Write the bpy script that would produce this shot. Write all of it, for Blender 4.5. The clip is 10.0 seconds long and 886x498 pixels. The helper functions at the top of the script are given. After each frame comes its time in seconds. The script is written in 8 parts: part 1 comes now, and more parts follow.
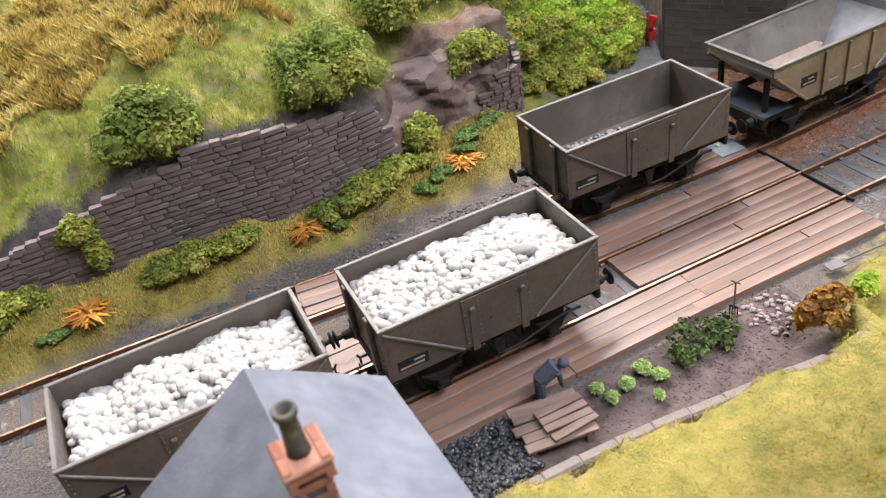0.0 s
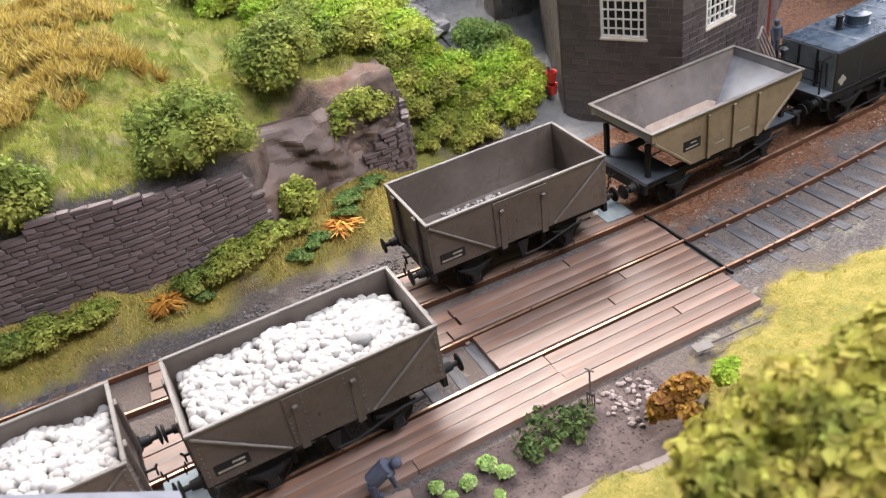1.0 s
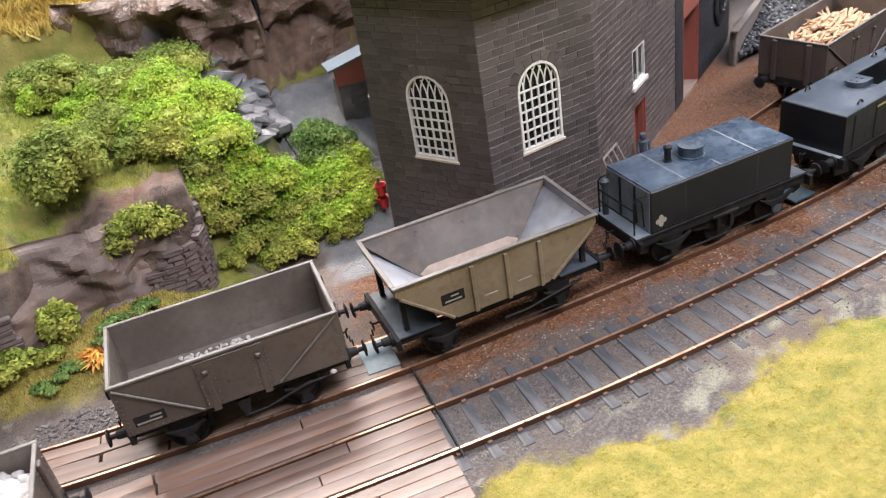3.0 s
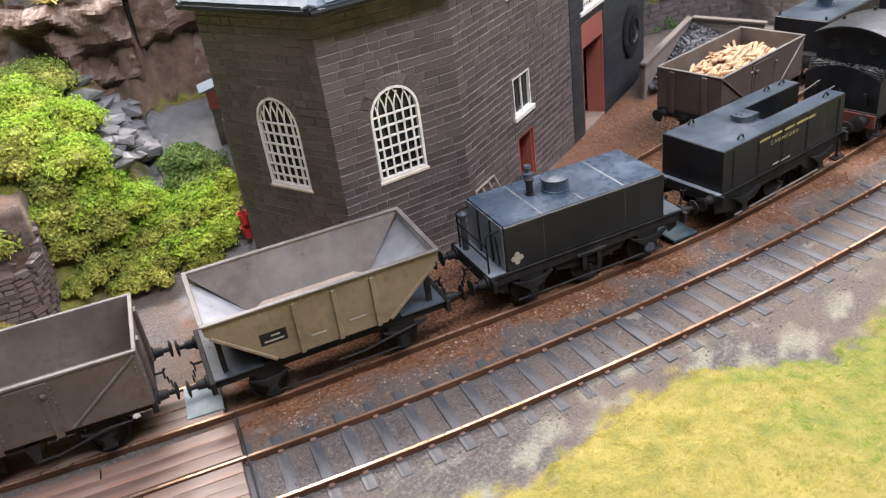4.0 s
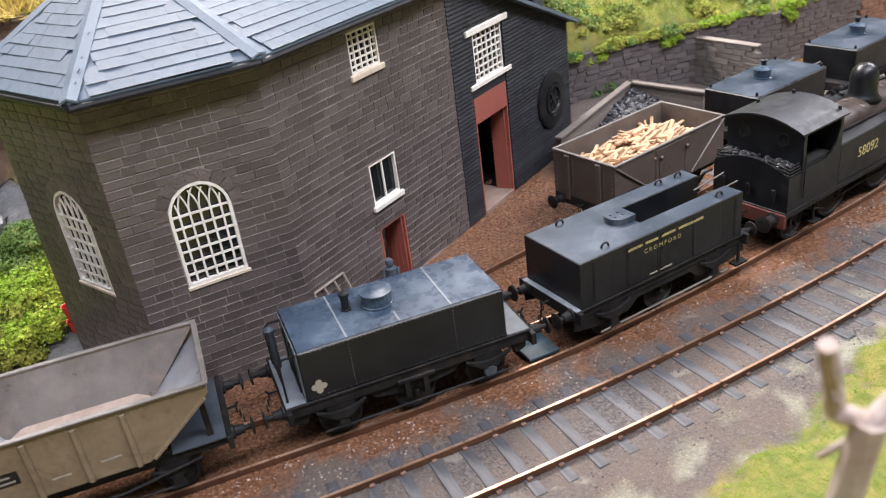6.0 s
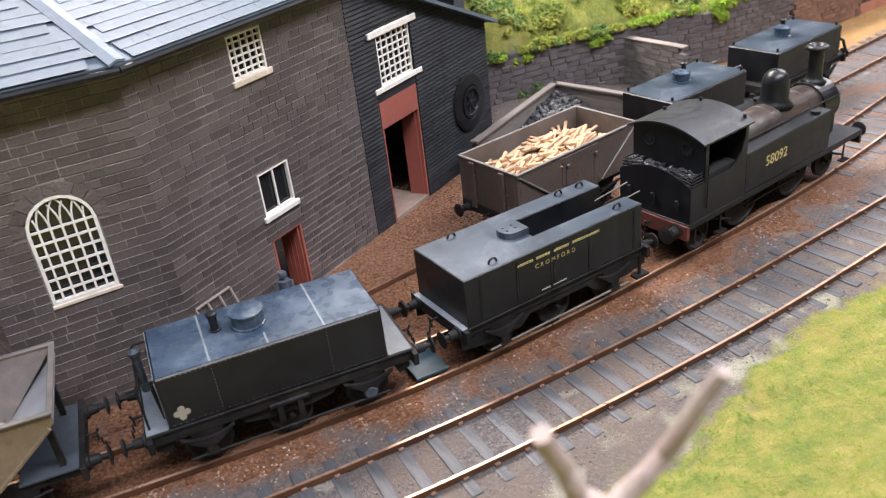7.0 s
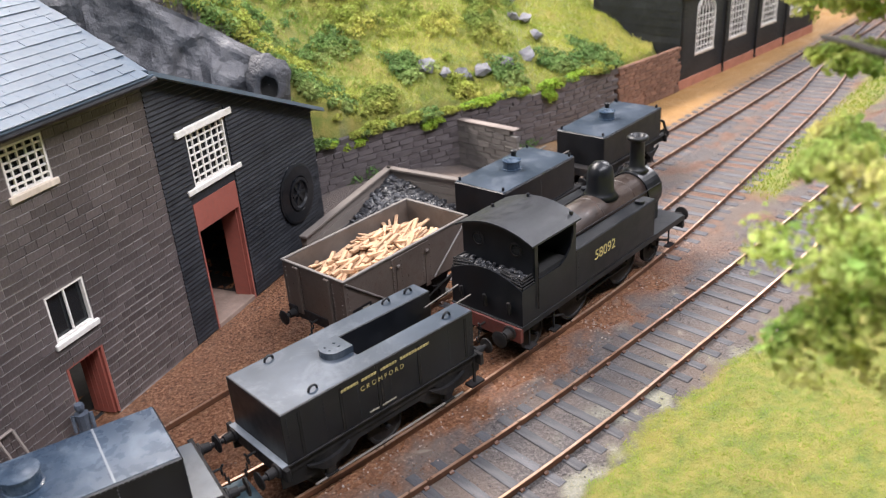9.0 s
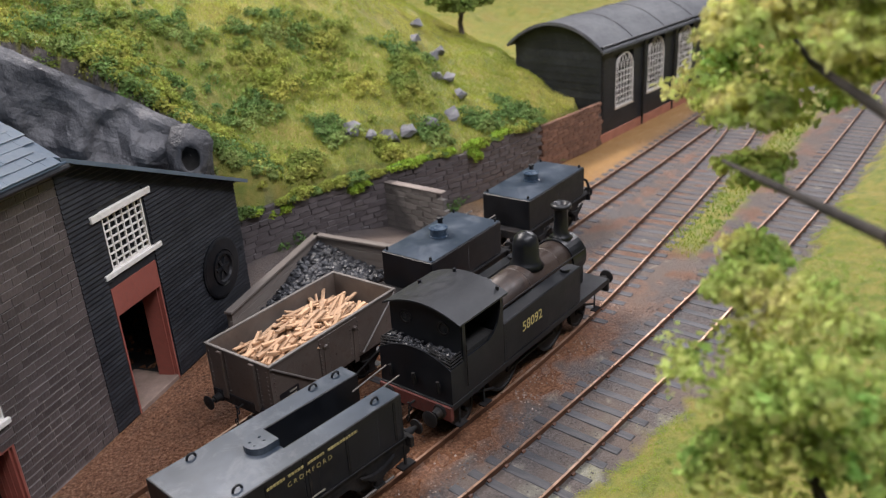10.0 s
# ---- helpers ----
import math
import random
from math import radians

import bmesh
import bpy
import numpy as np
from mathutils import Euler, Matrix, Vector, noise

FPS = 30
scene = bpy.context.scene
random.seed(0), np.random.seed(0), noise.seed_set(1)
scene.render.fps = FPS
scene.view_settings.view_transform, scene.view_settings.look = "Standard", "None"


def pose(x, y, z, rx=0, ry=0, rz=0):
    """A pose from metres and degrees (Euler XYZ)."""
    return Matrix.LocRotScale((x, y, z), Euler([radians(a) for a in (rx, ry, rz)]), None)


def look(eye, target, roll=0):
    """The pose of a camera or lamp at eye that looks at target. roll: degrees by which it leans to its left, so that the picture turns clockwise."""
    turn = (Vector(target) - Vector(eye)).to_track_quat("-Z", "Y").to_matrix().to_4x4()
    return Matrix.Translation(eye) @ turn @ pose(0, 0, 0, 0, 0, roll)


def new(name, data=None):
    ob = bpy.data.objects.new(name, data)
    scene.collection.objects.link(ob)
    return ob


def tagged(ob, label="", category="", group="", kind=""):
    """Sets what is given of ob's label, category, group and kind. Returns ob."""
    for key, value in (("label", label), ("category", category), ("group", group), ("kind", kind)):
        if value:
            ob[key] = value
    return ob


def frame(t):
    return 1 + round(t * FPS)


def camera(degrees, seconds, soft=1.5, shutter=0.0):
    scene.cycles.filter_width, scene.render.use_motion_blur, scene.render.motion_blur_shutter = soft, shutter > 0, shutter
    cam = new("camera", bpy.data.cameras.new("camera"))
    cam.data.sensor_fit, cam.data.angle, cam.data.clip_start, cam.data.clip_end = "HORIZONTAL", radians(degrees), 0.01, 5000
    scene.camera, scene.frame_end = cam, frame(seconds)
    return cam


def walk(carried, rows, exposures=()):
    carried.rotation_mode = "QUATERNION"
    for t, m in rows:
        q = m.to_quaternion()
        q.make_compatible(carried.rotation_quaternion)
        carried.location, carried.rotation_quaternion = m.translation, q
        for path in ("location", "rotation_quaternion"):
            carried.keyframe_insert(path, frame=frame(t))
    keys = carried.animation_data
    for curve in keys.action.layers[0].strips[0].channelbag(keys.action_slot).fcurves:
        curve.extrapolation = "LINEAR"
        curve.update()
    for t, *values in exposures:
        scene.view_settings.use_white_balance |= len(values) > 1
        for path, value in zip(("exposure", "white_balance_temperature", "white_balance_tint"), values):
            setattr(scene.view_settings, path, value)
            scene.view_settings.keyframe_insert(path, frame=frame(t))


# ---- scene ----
S = 1 / 76.2  # the model's scale: lengths below are in prototype metres
cam = camera(56.6, 10.0, soft=1.15)
cam.data.dof.use_dof = True
cam.data.dof.focus_distance = 21.0 * S
cam.data.dof.aperture_fstop = 0.34 / S
PATH = [
    (0, (0.215, -1.138, 12.862), (0.835, 0.36, 11.69), -10.5),
    (0.5, (2.006, -1.202, 12.719), (2.66, 0.301, 11.573), -10.3),
    (1, (3.738, -1.258, 12.824), (4.406, 0.251, 11.694), -10.0),
    (1.5, (5.81, -1.478, 12.864), (6.45, 0.041, 11.731), -10.1),
    (2, (8.174, -1.714, 13.092), (8.775, -0.171, 11.97), -10.2),
    (2.2, (8.906, -1.789, 13.227), (9.507, -0.239, 12.114), -9.9),
    (3.3, (14.027, -1.98, 12.718), (14.545, -0.346, 11.689), -9.6),
    (3.5, (14.829, -2.115, 12.42), (15.342, -0.472, 11.401), -9.1),
    (4, (16.291, -2.04, 11.831), (16.887, -0.408, 10.84), -8.1),
    (4.2, (17.192, -1.891, 12.681), (17.835, -0.27, 11.702), -8.1),
    (4.5, (18.379, -2.0, 13.021), (19.025, -0.366, 12.065), -8.3),
    (5, (19.933, -1.767, 12.302), (20.508, -0.089, 11.379), -7.8),
    (5.2, (20.527, -1.627, 12.35), (21.063, 0.054, 11.409), -8.3),
    (6.3, (23.222, -0.909, 11.605), (23.747, 0.783, 10.678), -7.6),
    (6.5, (23.776, -1.007, 11.55), (24.319, 0.68, 10.623), -7.3),
    (7, (24.744, -0.853, 11.73), (25.321, 0.805, 10.772), -6.8),
    (7.5, (25.295, -0.549, 12.075), (25.957, 1.093, 11.145), -6.1),
    (8, (25.687, -0.236, 12.054), (26.437, 1.386, 11.155), -5.2),
    (8.5, (26.165, 0.081, 11.885), (27.003, 1.675, 11.015), -4.5),
    (9, (26.386, 0.363, 12.289), (27.299, 1.915, 11.418), -4.1),
    (9.5, (26.881, 0.531, 12.899), (27.9, 2.046, 12.082), -3.8),
    (10, (26.914, 0.639, 13.249), (27.981, 2.128, 12.447), -3.6),
]
walk(cam, [(t, look([c * S for c in eye], [c * S for c in target], roll)) for t, eye, target, roll in PATH], [(0.0, 0.0), (8.3, 0.0), (9.1, -0.15), (9.6, -0.55), (10.0, -0.82)])

# ---- light: the bright, even light of a hall with lamps over the layout ----
world = bpy.data.worlds.new("hall_light")
scene.world = world
world.use_nodes = True
world.node_tree.nodes["Background"].inputs[0].default_value = (0.88, 0.94, 1.08, 1)
world.node_tree.nodes["Background"].inputs[1].default_value = 0.065


def lamp(name, eye, target, w, h, watts, colour):
    d = bpy.data.lights.new(name, "AREA")
    d.shape, d.size, d.size_y, d.energy, d.color = "RECTANGLE", w * S, h * S, watts * S * S, colour
    o = new(name, d)
    o.matrix_world = look([c * S for c in eye], [c * S for c in target])
    return o


lamp("strip_lamp_behind", (22, 62, 62), (22, 14, 0), 66, 14, 172000, (1.05, 0.965, 0.925))
lamp("ceiling_lamps", (34, 22, 105), (34, 22, 0), 150, 110, 51000, (0.85, 0.935, 1.17))
lamp("strip_lamp_front", (45, -16, 62), (38, 18, 0), 92, 10, 96000, (0.985, 0.965, 1.045))
lamp("strip_lamp_end", (118, 46, 52), (62, 22, 0), 44, 10, 62000, (0.99, 0.965, 1.02))

# ---- small tools ----
def P(x, y, z=0.0, rz=0.0):
    """A place in prototype metres and a heading in degrees, at the model's scale."""
    return Matrix.Translation((x * S, y * S, z * S)) @ Matrix.Rotation(radians(rz), 4, "Z")


def link(name, bm, material, parent=None, label="", m=None, smooth=False):
    bm.transform(Matrix.Scale(S, 4))
    me = bpy.data.meshes.new(name)
    bm.to_mesh(me)
    bm.free()
    for mt in material if isinstance(material, (list, tuple)) else [material]:
        me.materials.append(mt)
    if smooth:
        me.polygons.foreach_set("use_smooth", [True] * len(me.polygons))
    ob = new(name, me)
    if parent:
        ob.parent = parent
    if m is not None:
        ob.matrix_basis = m
    if label:
        tagged(ob, label)
    return ob


def part(name, bm, material, parent, label="", m=None, smooth=False):
    return link(name, bm, material, parent, label, m, smooth)


def share(name, ob, parent, m):
    """Another object on the same mesh."""
    o = new(name, ob.data)
    o.parent = parent
    o.matrix_basis = m
    return o


def thing(name, label, category, m, group="", kind=""):
    return tagged_at(new(name), m, label, category, group, kind)


def tagged_at(ob, m, label, category, group="", kind=""):
    ob.matrix_basis = m
    return tagged(ob, label, category, group, kind)


def solid(name, bm, material, label, category, m=None, group="", kind="", smooth=False):
    return tagged(link(name, bm, material, None, "", m, smooth), label, category, group, kind)


def BM():
    return bmesh.new()


def box(bm, x0, x1, y0, y1, z0, z1, m=None, bev=0.0):
    g = bmesh.ops.create_cube(bm, size=1.0)["verts"]
    k = Matrix.Translation(((x0 + x1) / 2, (y0 + y1) / 2, (z0 + z1) / 2)) @ Matrix.Diagonal((x1 - x0, y1 - y0, z1 - z0, 1))
    bmesh.ops.transform(bm, matrix=(m @ k) if m else k, verts=g)
    if bev:
        es = list({e for v in g for e in v.link_edges})
        bmesh.ops.bevel(bm, geom=es, offset=bev, segments=1, affect="EDGES")


def tube(bm, a, b, r, r2=None, n=10, cap=True):
    a, b = Vector(a), Vector(b)
    d = b - a
    g = bmesh.ops.create_cone(bm, cap_ends=cap, segments=n, radius1=r, radius2=r if r2 is None else r2, depth=d.length)["verts"]
    q = d.to_track_quat("Z", "Y").to_matrix().to_4x4()
    bmesh.ops.transform(bm, matrix=Matrix.Translation((a + b) / 2) @ q, verts=g)


def pipe(bm, pts, r, n=6):
    """One unbroken tube through points."""
    pts = [Vector(p) for p in pts]
    rings, side = [], None
    for i, p in enumerate(pts):
        d = (pts[min(i + 1, len(pts) - 1)] - pts[max(i - 1, 0)]).normalized()
        if side is None:
            side = d.cross(Vector((0.31, 0.17, 0.93)))
        side = (side - d * side.dot(d)).normalized()
        up = d.cross(side)
        rings.append([bm.verts.new(p + (side * math.cos(a) + up * math.sin(a)) * r) for a in np.arange(n) * 2 * math.pi / n])
    for p, q in zip(rings, rings[1:]):
        for i in range(n):
            bm.faces.new((p[i], p[(i + 1) % n], q[(i + 1) % n], q[i]))
    bm.faces.new(rings[0][::-1])
    bm.faces.new(rings[-1])


def prism(bm, pts, lo, hi, axis="z", m=None):
    """A polygon drawn out along an axis."""
    def v(p, h):
        c = {"z": (p[0], p[1], h), "y": (p[0], h, p[1]), "x": (h, p[0], p[1])}[axis]
        return bm.verts.new(m @ Vector(c) if m else c)
    a, b = [v(p, lo) for p in pts], [v(p, hi) for p in pts]
    n = len(pts)
    fs = [bm.faces.new(a[::-1]), bm.faces.new(b)]
    fs += [bm.faces.new((a[i], a[(i + 1) % n], b[(i + 1) % n], b[i])) for i in range(n)]
    bmesh.ops.recalc_face_normals(bm, faces=fs)


def lathe(bm, prof, m=None, n=16):
    """A profile of (radius, height) turned about z."""
    rings = []
    for r, z in prof:
        ring = []
        for i in range(n):
            a = 2 * math.pi * i / n
            c = Vector((r * math.cos(a), r * math.sin(a), z))
            ring.append(bm.verts.new(m @ c if m else c))
        rings.append(ring)
    fs = []
    for p, q in zip(rings, rings[1:]):
        fs += [bm.faces.new((p[i], p[(i + 1) % n], q[(i + 1) % n], q[i])) for i in range(n)]
    fs += [bm.faces.new(rings[0][::-1]), bm.faces.new(rings[-1])]
    bmesh.ops.recalc_face_normals(bm, faces=fs)


def raw(name, verts, faces, material, smooth=False):
    me = bpy.data.meshes.new(name)
    me.from_pydata((np.asarray(verts, float) * S).tolist(), [], faces)
    me.materials.append(material)
    if smooth:
        me.polygons.foreach_set("use_smooth", [True] * len(me.polygons))
    me.update()
    return new(name, me)


def line(pts, step=0.5):
    """A smooth curve through points: places and headings at even steps."""
    p = np.array(pts, float)
    p = np.vstack([2 * p[0] - p[1], p, 2 * p[-1] - p[-2]])
    out = []
    for i in range(1, len(p) - 2):
        for t in np.linspace(0, 1, 40, endpoint=False):
            a, b, c, d = p[i - 1], p[i], p[i + 1], p[i + 2]
            out.append(0.5 * (2 * b + (c - a) * t + (2 * a - 5 * b + 4 * c - d) * t**2 + (3 * b - a - 3 * c + d) * t**3))
    out = np.array(out)
    s = np.r_[0, np.cumsum(np.hypot(*np.diff(out, axis=0).T))]
    at = np.arange(0, s[-1], step)
    return np.c_[np.interp(at, s, out[:, 0]), np.interp(at, s, out[:, 1])]


def sm(a, b, x):
    t = np.clip((x - a) / (b - a), 0, 1)
    return t * t * (3 - 2 * t)


def fbm(x, y, scale, seed=0.0, octaves=3):
    """Smooth noise about 0 for arrays of places."""
    tot, amp = np.zeros_like(x), 1.0
    rs = np.random.RandomState(int(seed) + 7)
    for o in range(octaves):
        for k in range(5):
            a, ph, f = rs.uniform(0, 6.283), rs.uniform(0, 6.283), rs.uniform(0.7, 1.4) * 2**o / scale
            tot += amp * 0.32 * np.sin(6.283 * f * (x * np.cos(a) + y * np.sin(a)) + ph + 1.3 * np.sin(3.1 * f * (x * np.sin(a) - y * np.cos(a)) + 2 * ph))
        amp *= 0.5
    return tot


# ---- materials ----
def nodes(name):
    m = bpy.data.materials.new(name)
    m.use_nodes = True
    nt = m.node_tree
    return m, nt, nt.nodes["Principled BSDF"]


def tex(nt, scale, detail=4.0, rough=0.55, kind="noise", coord="Object", stretch=(1, 1, 1), dist=0.0):
    tc = nt.nodes.new("ShaderNodeTexCoord")
    mp = nt.nodes.new("ShaderNodeMapping")
    mp.inputs["Scale"].default_value = stretch
    nt.links.new(tc.outputs[coord], mp.inputs["Vector"])
    if kind == "noise":
        n = nt.nodes.new("ShaderNodeTexNoise")
        n.inputs["Detail"].default_value, n.inputs["Roughness"].default_value, n.inputs["Distortion"].default_value = detail, rough, dist
    else:
        n = nt.nodes.new("ShaderNodeTexVoronoi")
    n.inputs["Scale"].default_value = scale / S
    nt.links.new(mp.outputs[0], n.inputs["Vector"])
    return n.outputs["Fac" if kind == "noise" else "Distance"]


def ramp(nt, fac, stops):
    r = nt.nodes.new("ShaderNodeValToRGB")
    e = r.color_ramp.elements
    while len(e) < len(stops):
        e.new(0.5)
    for el, (p, c) in zip(e, stops):
        el.position, el.color = p, (*c, 1)
    nt.links.new(fac, r.inputs[0])
    return r.outputs[0]


def blend(nt, fac, a, b, mode="MIX"):
    n = nt.nodes.new("ShaderNodeMix")
    n.data_type, n.blend_type = "RGBA", mode
    for sock, v in ((n.inputs[0], fac), (n.inputs[6], a), (n.inputs[7], b)):
        if isinstance(v, (int, float)):
            sock.default_value = v
        elif isinstance(v, tuple):
            sock.default_value = (*v, 1)
        else:
            nt.links.new(v, sock)
    return n.outputs[2]


def scalar(nt, fac, lo, hi, a=0.0, b=1.0):
    n = nt.nodes.new("ShaderNodeMapRange")
    n.inputs[1].default_value, n.inputs[2].default_value, n.inputs[3].default_value, n.inputs[4].default_value = lo, hi, a, b
    nt.links.new(fac, n.inputs[0])
    return n.outputs[0]


def bump(nt, bsdf, height, strength, depth):
    b = nt.nodes.new("ShaderNodeBump")
    b.inputs["Strength"].default_value, b.inputs["Distance"].default_value = strength, depth * S
    nt.links.new(height, b.inputs["Height"])
    nt.links.new(b.outputs[0], bsdf.inputs["Normal"])


def surface(name, c1, c2, c3=None, big=0.5, small=8.0, rough=0.8, metal=0.0, bumps=0.03, jitter=0.0, spec=0.5, stretch=(1, 1, 1), wear=0.35, rvar=0.15, island=False):
    """Two tones in large patches, a third as finer stains, grain in relief."""
    m, nt, b = nodes(name)
    col = ramp(nt, tex(nt, big, 3, 0.6, stretch=stretch), [(0.35, c1), (0.65, c2)])
    if c3:
        f = scalar(nt, tex(nt, small * 0.35, 5, 0.7, stretch=stretch, dist=0.6), 0.5, 0.72, 0, wear)
        col = blend(nt, f, col, c3)
    grain = tex(nt, small, 4, 0.65, stretch=stretch)
    col = blend(nt, 0.5, col, ramp(nt, grain, [(0.3, (0.62, 0.62, 0.62)), (0.7, (1.0, 1.0, 1.0))]), "MULTIPLY")
    if jitter:
        if island:
            g = nt.nodes.new("ShaderNodeNewGeometry").outputs["Random Per Island"]
        else:
            g = nt.nodes.new("ShaderNodeObjectInfo").outputs["Random"]
        hsv = nt.nodes.new("ShaderNodeHueSaturation")
        nt.links.new(scalar(nt, g, 0, 1, 1 - jitter, 1 + jitter), hsv.inputs["Value"])
        nt.links.new(col, hsv.inputs["Color"])
        col = hsv.outputs[0]
    nt.links.new(col, b.inputs["Base Color"])
    nt.links.new(scalar(nt, grain, 0.3, 0.7, max(rough - rvar, 0.05), min(rough + rvar, 1)), b.inputs["Roughness"])
    b.inputs["Metallic"].default_value = metal
    b.inputs["Specular IOR Level"].default_value = spec
    if bumps:
        bump(nt, b, grain, 0.6, bumps)
    return m


def leafy(name, c1, c2, c3, big=0.35, rough=0.75, trans=0.25, var=(0.6, 1.35)):
    """Foliage: hue by place and by leaf."""
    m, nt, b = nodes(name)
    col = ramp(nt, tex(nt, big, 2, 0.6), [(0.3, c1), (0.5, c2), (0.72, c3)])
    g = nt.nodes.new("ShaderNodeNewGeometry").outputs["Random Per Island"]
    hsv = nt.nodes.new("ShaderNodeHueSaturation")
    nt.links.new(scalar(nt, g, 0, 1, *var), hsv.inputs["Value"])
    nt.links.new(scalar(nt, g, 0, 1, 0.485, 0.515), hsv.inputs["Hue"])
    nt.links.new(col, hsv.inputs["Color"])
    nt.links.new(hsv.outputs[0], b.inputs["Base Color"])
    b.inputs["Roughness"].default_value = rough
    b.inputs["Specular IOR Level"].default_value = 0.2
    if trans:
        out = nt.nodes["Material Output"]
        t = nt.nodes.new("ShaderNodeBsdfTranslucent")
        nt.links.new(hsv.outputs[0], t.inputs[0])
        mx = nt.nodes.new("ShaderNodeMixShader")
        mx.inputs[0].default_value = trans
        nt.links.new(b.outputs[0], mx.inputs[1])
        nt.links.new(t.outputs[0], mx.inputs[2])
        nt.links.new(mx.outputs[0], out.inputs[0])
    return m


WAGON_GREY = surface("wagon_grey_paint", (0.074, 0.058, 0.05), (0.118, 0.096, 0.083), (0.06, 0.033, 0.024), 0.4, 9, 0.42, 0.0, 0.012, wear=0.6)
WAGON_IN = surface("wagon_inside_grime", (0.115, 0.094, 0.08), (0.19, 0.165, 0.145), (0.085, 0.056, 0.04), 0.5, 6, 0.5, 0.0, 0.012, wear=0.55)
STONEDUST = surface("pink_stone_dust", (0.42, 0.33, 0.27), (0.55, 0.46, 0.4), (0.26, 0.2, 0.16), 0.8, 5, 0.9, 0.0, 0.01, wear=0.6)
WAGON_RIM = surface("worn_rim_steel", (0.11, 0.098, 0.088), (0.18, 0.163, 0.148), (0.07, 0.048, 0.036), 0.9, 9, 0.5, 0.0, 0.005)
BLACK = surface("black_paint", (0.004, 0.005, 0.007), (0.01, 0.0118, 0.0155), (0.045, 0.041, 0.038), 0.5, 2.0, 0.4, 0.0, 0.002, wear=0.28, spec=0.42, rvar=0.1)
FRAME = surface("frame_black_grime", (0.008, 0.0082, 0.009), (0.018, 0.0175, 0.019), (0.06, 0.045, 0.035), 1.0, 8, 0.62, 0.0, 0.012, wear=0.4, spec=0.18)
# tank tops: dust, plus the ceiling's blue reflection put into the colour
TANKTOP_SHEEN = surface("tank_top_dust_and_sheen", (0.03, 0.05, 0.08), (0.068, 0.098, 0.14), (0.19, 0.235, 0.285), 0.55, 3.5, 0.28, 0.0, 0.0, spec=0.5, rvar=0.06, wear=0.6)
DARKTOP_SHEEN = surface("tank_top_dark_sheen", (0.022, 0.034, 0.05), (0.058, 0.075, 0.1), (0.14, 0.157, 0.18), 0.55, 3.5, 0.35, 0.0, 0.0, spec=0.5, rvar=0.06, wear=0.5)
DUSTY = surface("dusty_blue_black", (0.03, 0.038, 0.05), (0.07, 0.085, 0.105), (0.02, 0.022, 0.026), 0.6, 5, 0.42, 0.0, 0.004, wear=0.5)
DUSTPALE = surface("pale_blue_dust", (0.13, 0.155, 0.185), (0.24, 0.27, 0.3), (0.06, 0.07, 0.085), 0.8, 5, 0.45, 0.0, 0.004, wear=0.5)
RIVET = surface("worn_rivet", (0.045, 0.047, 0.052), (0.1, 0.1, 0.105), None, 1, 9, 0.4, 0.0, 0.0)
SEAM = surface("pale_seam", (0.2, 0.22, 0.24), (0.28, 0.3, 0.32), None, 1, 9, 0.6, 0.0, 0.0)
OCHRE = surface("hopper_drab_paint", (0.175, 0.133, 0.085), (0.25, 0.197, 0.13), (0.09, 0.055, 0.034), 0.5, 8, 0.42, 0.0, 0.008, wear=0.5)
HOPIN = surface("hopper_inside", (0.115, 0.1, 0.092), (0.205, 0.183, 0.17), (0.26, 0.2, 0.16), 0.45, 4, 0.4, 0.0, 0.01, wear=0.5)
HOPPALE = surface("hopper_dusty_pale", (0.24, 0.25, 0.275), (0.39, 0.405, 0.43), (0.3, 0.235, 0.195), 0.5, 4, 0.4, 0.0, 0.008, wear=0.5)
STEEL = surface("bright_steel", (0.3, 0.28, 0.27), (0.42, 0.4, 0.38), (0.15, 0.09, 0.05), 2, 12, 0.35, 0.8, 0.0)
RAILTOP = surface("rail_top_steel", (0.42, 0.235, 0.145), (0.66, 0.46, 0.34), (0.24, 0.095, 0.042), 0.4, 5, 0.36, 0.7, 0.0, wear=0.65)
RUST = surface("rusty_rail", (0.062, 0.027, 0.015), (0.135, 0.057, 0.027), (0.03, 0.019, 0.015), 0.8, 10, 0.55, 0.1, 0.01, wear=0.6)
SLEEPER = surface("weathered_sleeper", (0.05, 0.051, 0.058), (0.1, 0.099, 0.106), (0.16, 0.125, 0.1), 1.2, 7, 0.6, 0.0, 0.02, jitter=0.2, stretch=(5, 1, 1))
PLANK = surface("crossing_plank", (0.1, 0.058, 0.042), (0.275, 0.195, 0.16), (0.26, 0.105, 0.042), 0.4, 4, 0.41, 0.0, 0.025, jitter=0.2, stretch=(0.25, 2.2, 2.2), wear=0.75, spec=0.42)
STONE = surface("dark_gritstone", (0.062, 0.0525, 0.0535), (0.149, 0.122, 0.117), (0.046, 0.049, 0.06), 0.16, 2.6, 0.42, 0.0, 0.14, jitter=0.24, wear=0.8)
MORTAR = surface("patchy_mortar", (0.045, 0.04, 0.04), (0.37, 0.325, 0.305), (0.036, 0.032, 0.032), 0.32, 5, 0.9, 0.0, 0.02, wear=0.75)
BRICKRED = surface("red_brick", (0.3, 0.12, 0.075), (0.4, 0.17, 0.11), (0.2, 0.13, 0.1), 1.5, 10, 0.85, 0.0, 0.02, jitter=0.25)
WALLSTONE = surface("retaining_wall_stone", (0.1, 0.074, 0.076), (0.18, 0.135, 0.127), (0.05, 0.048, 0.055), 0.3, 5, 0.45, 0.0, 0.06, jitter=0.14, wear=0.55)
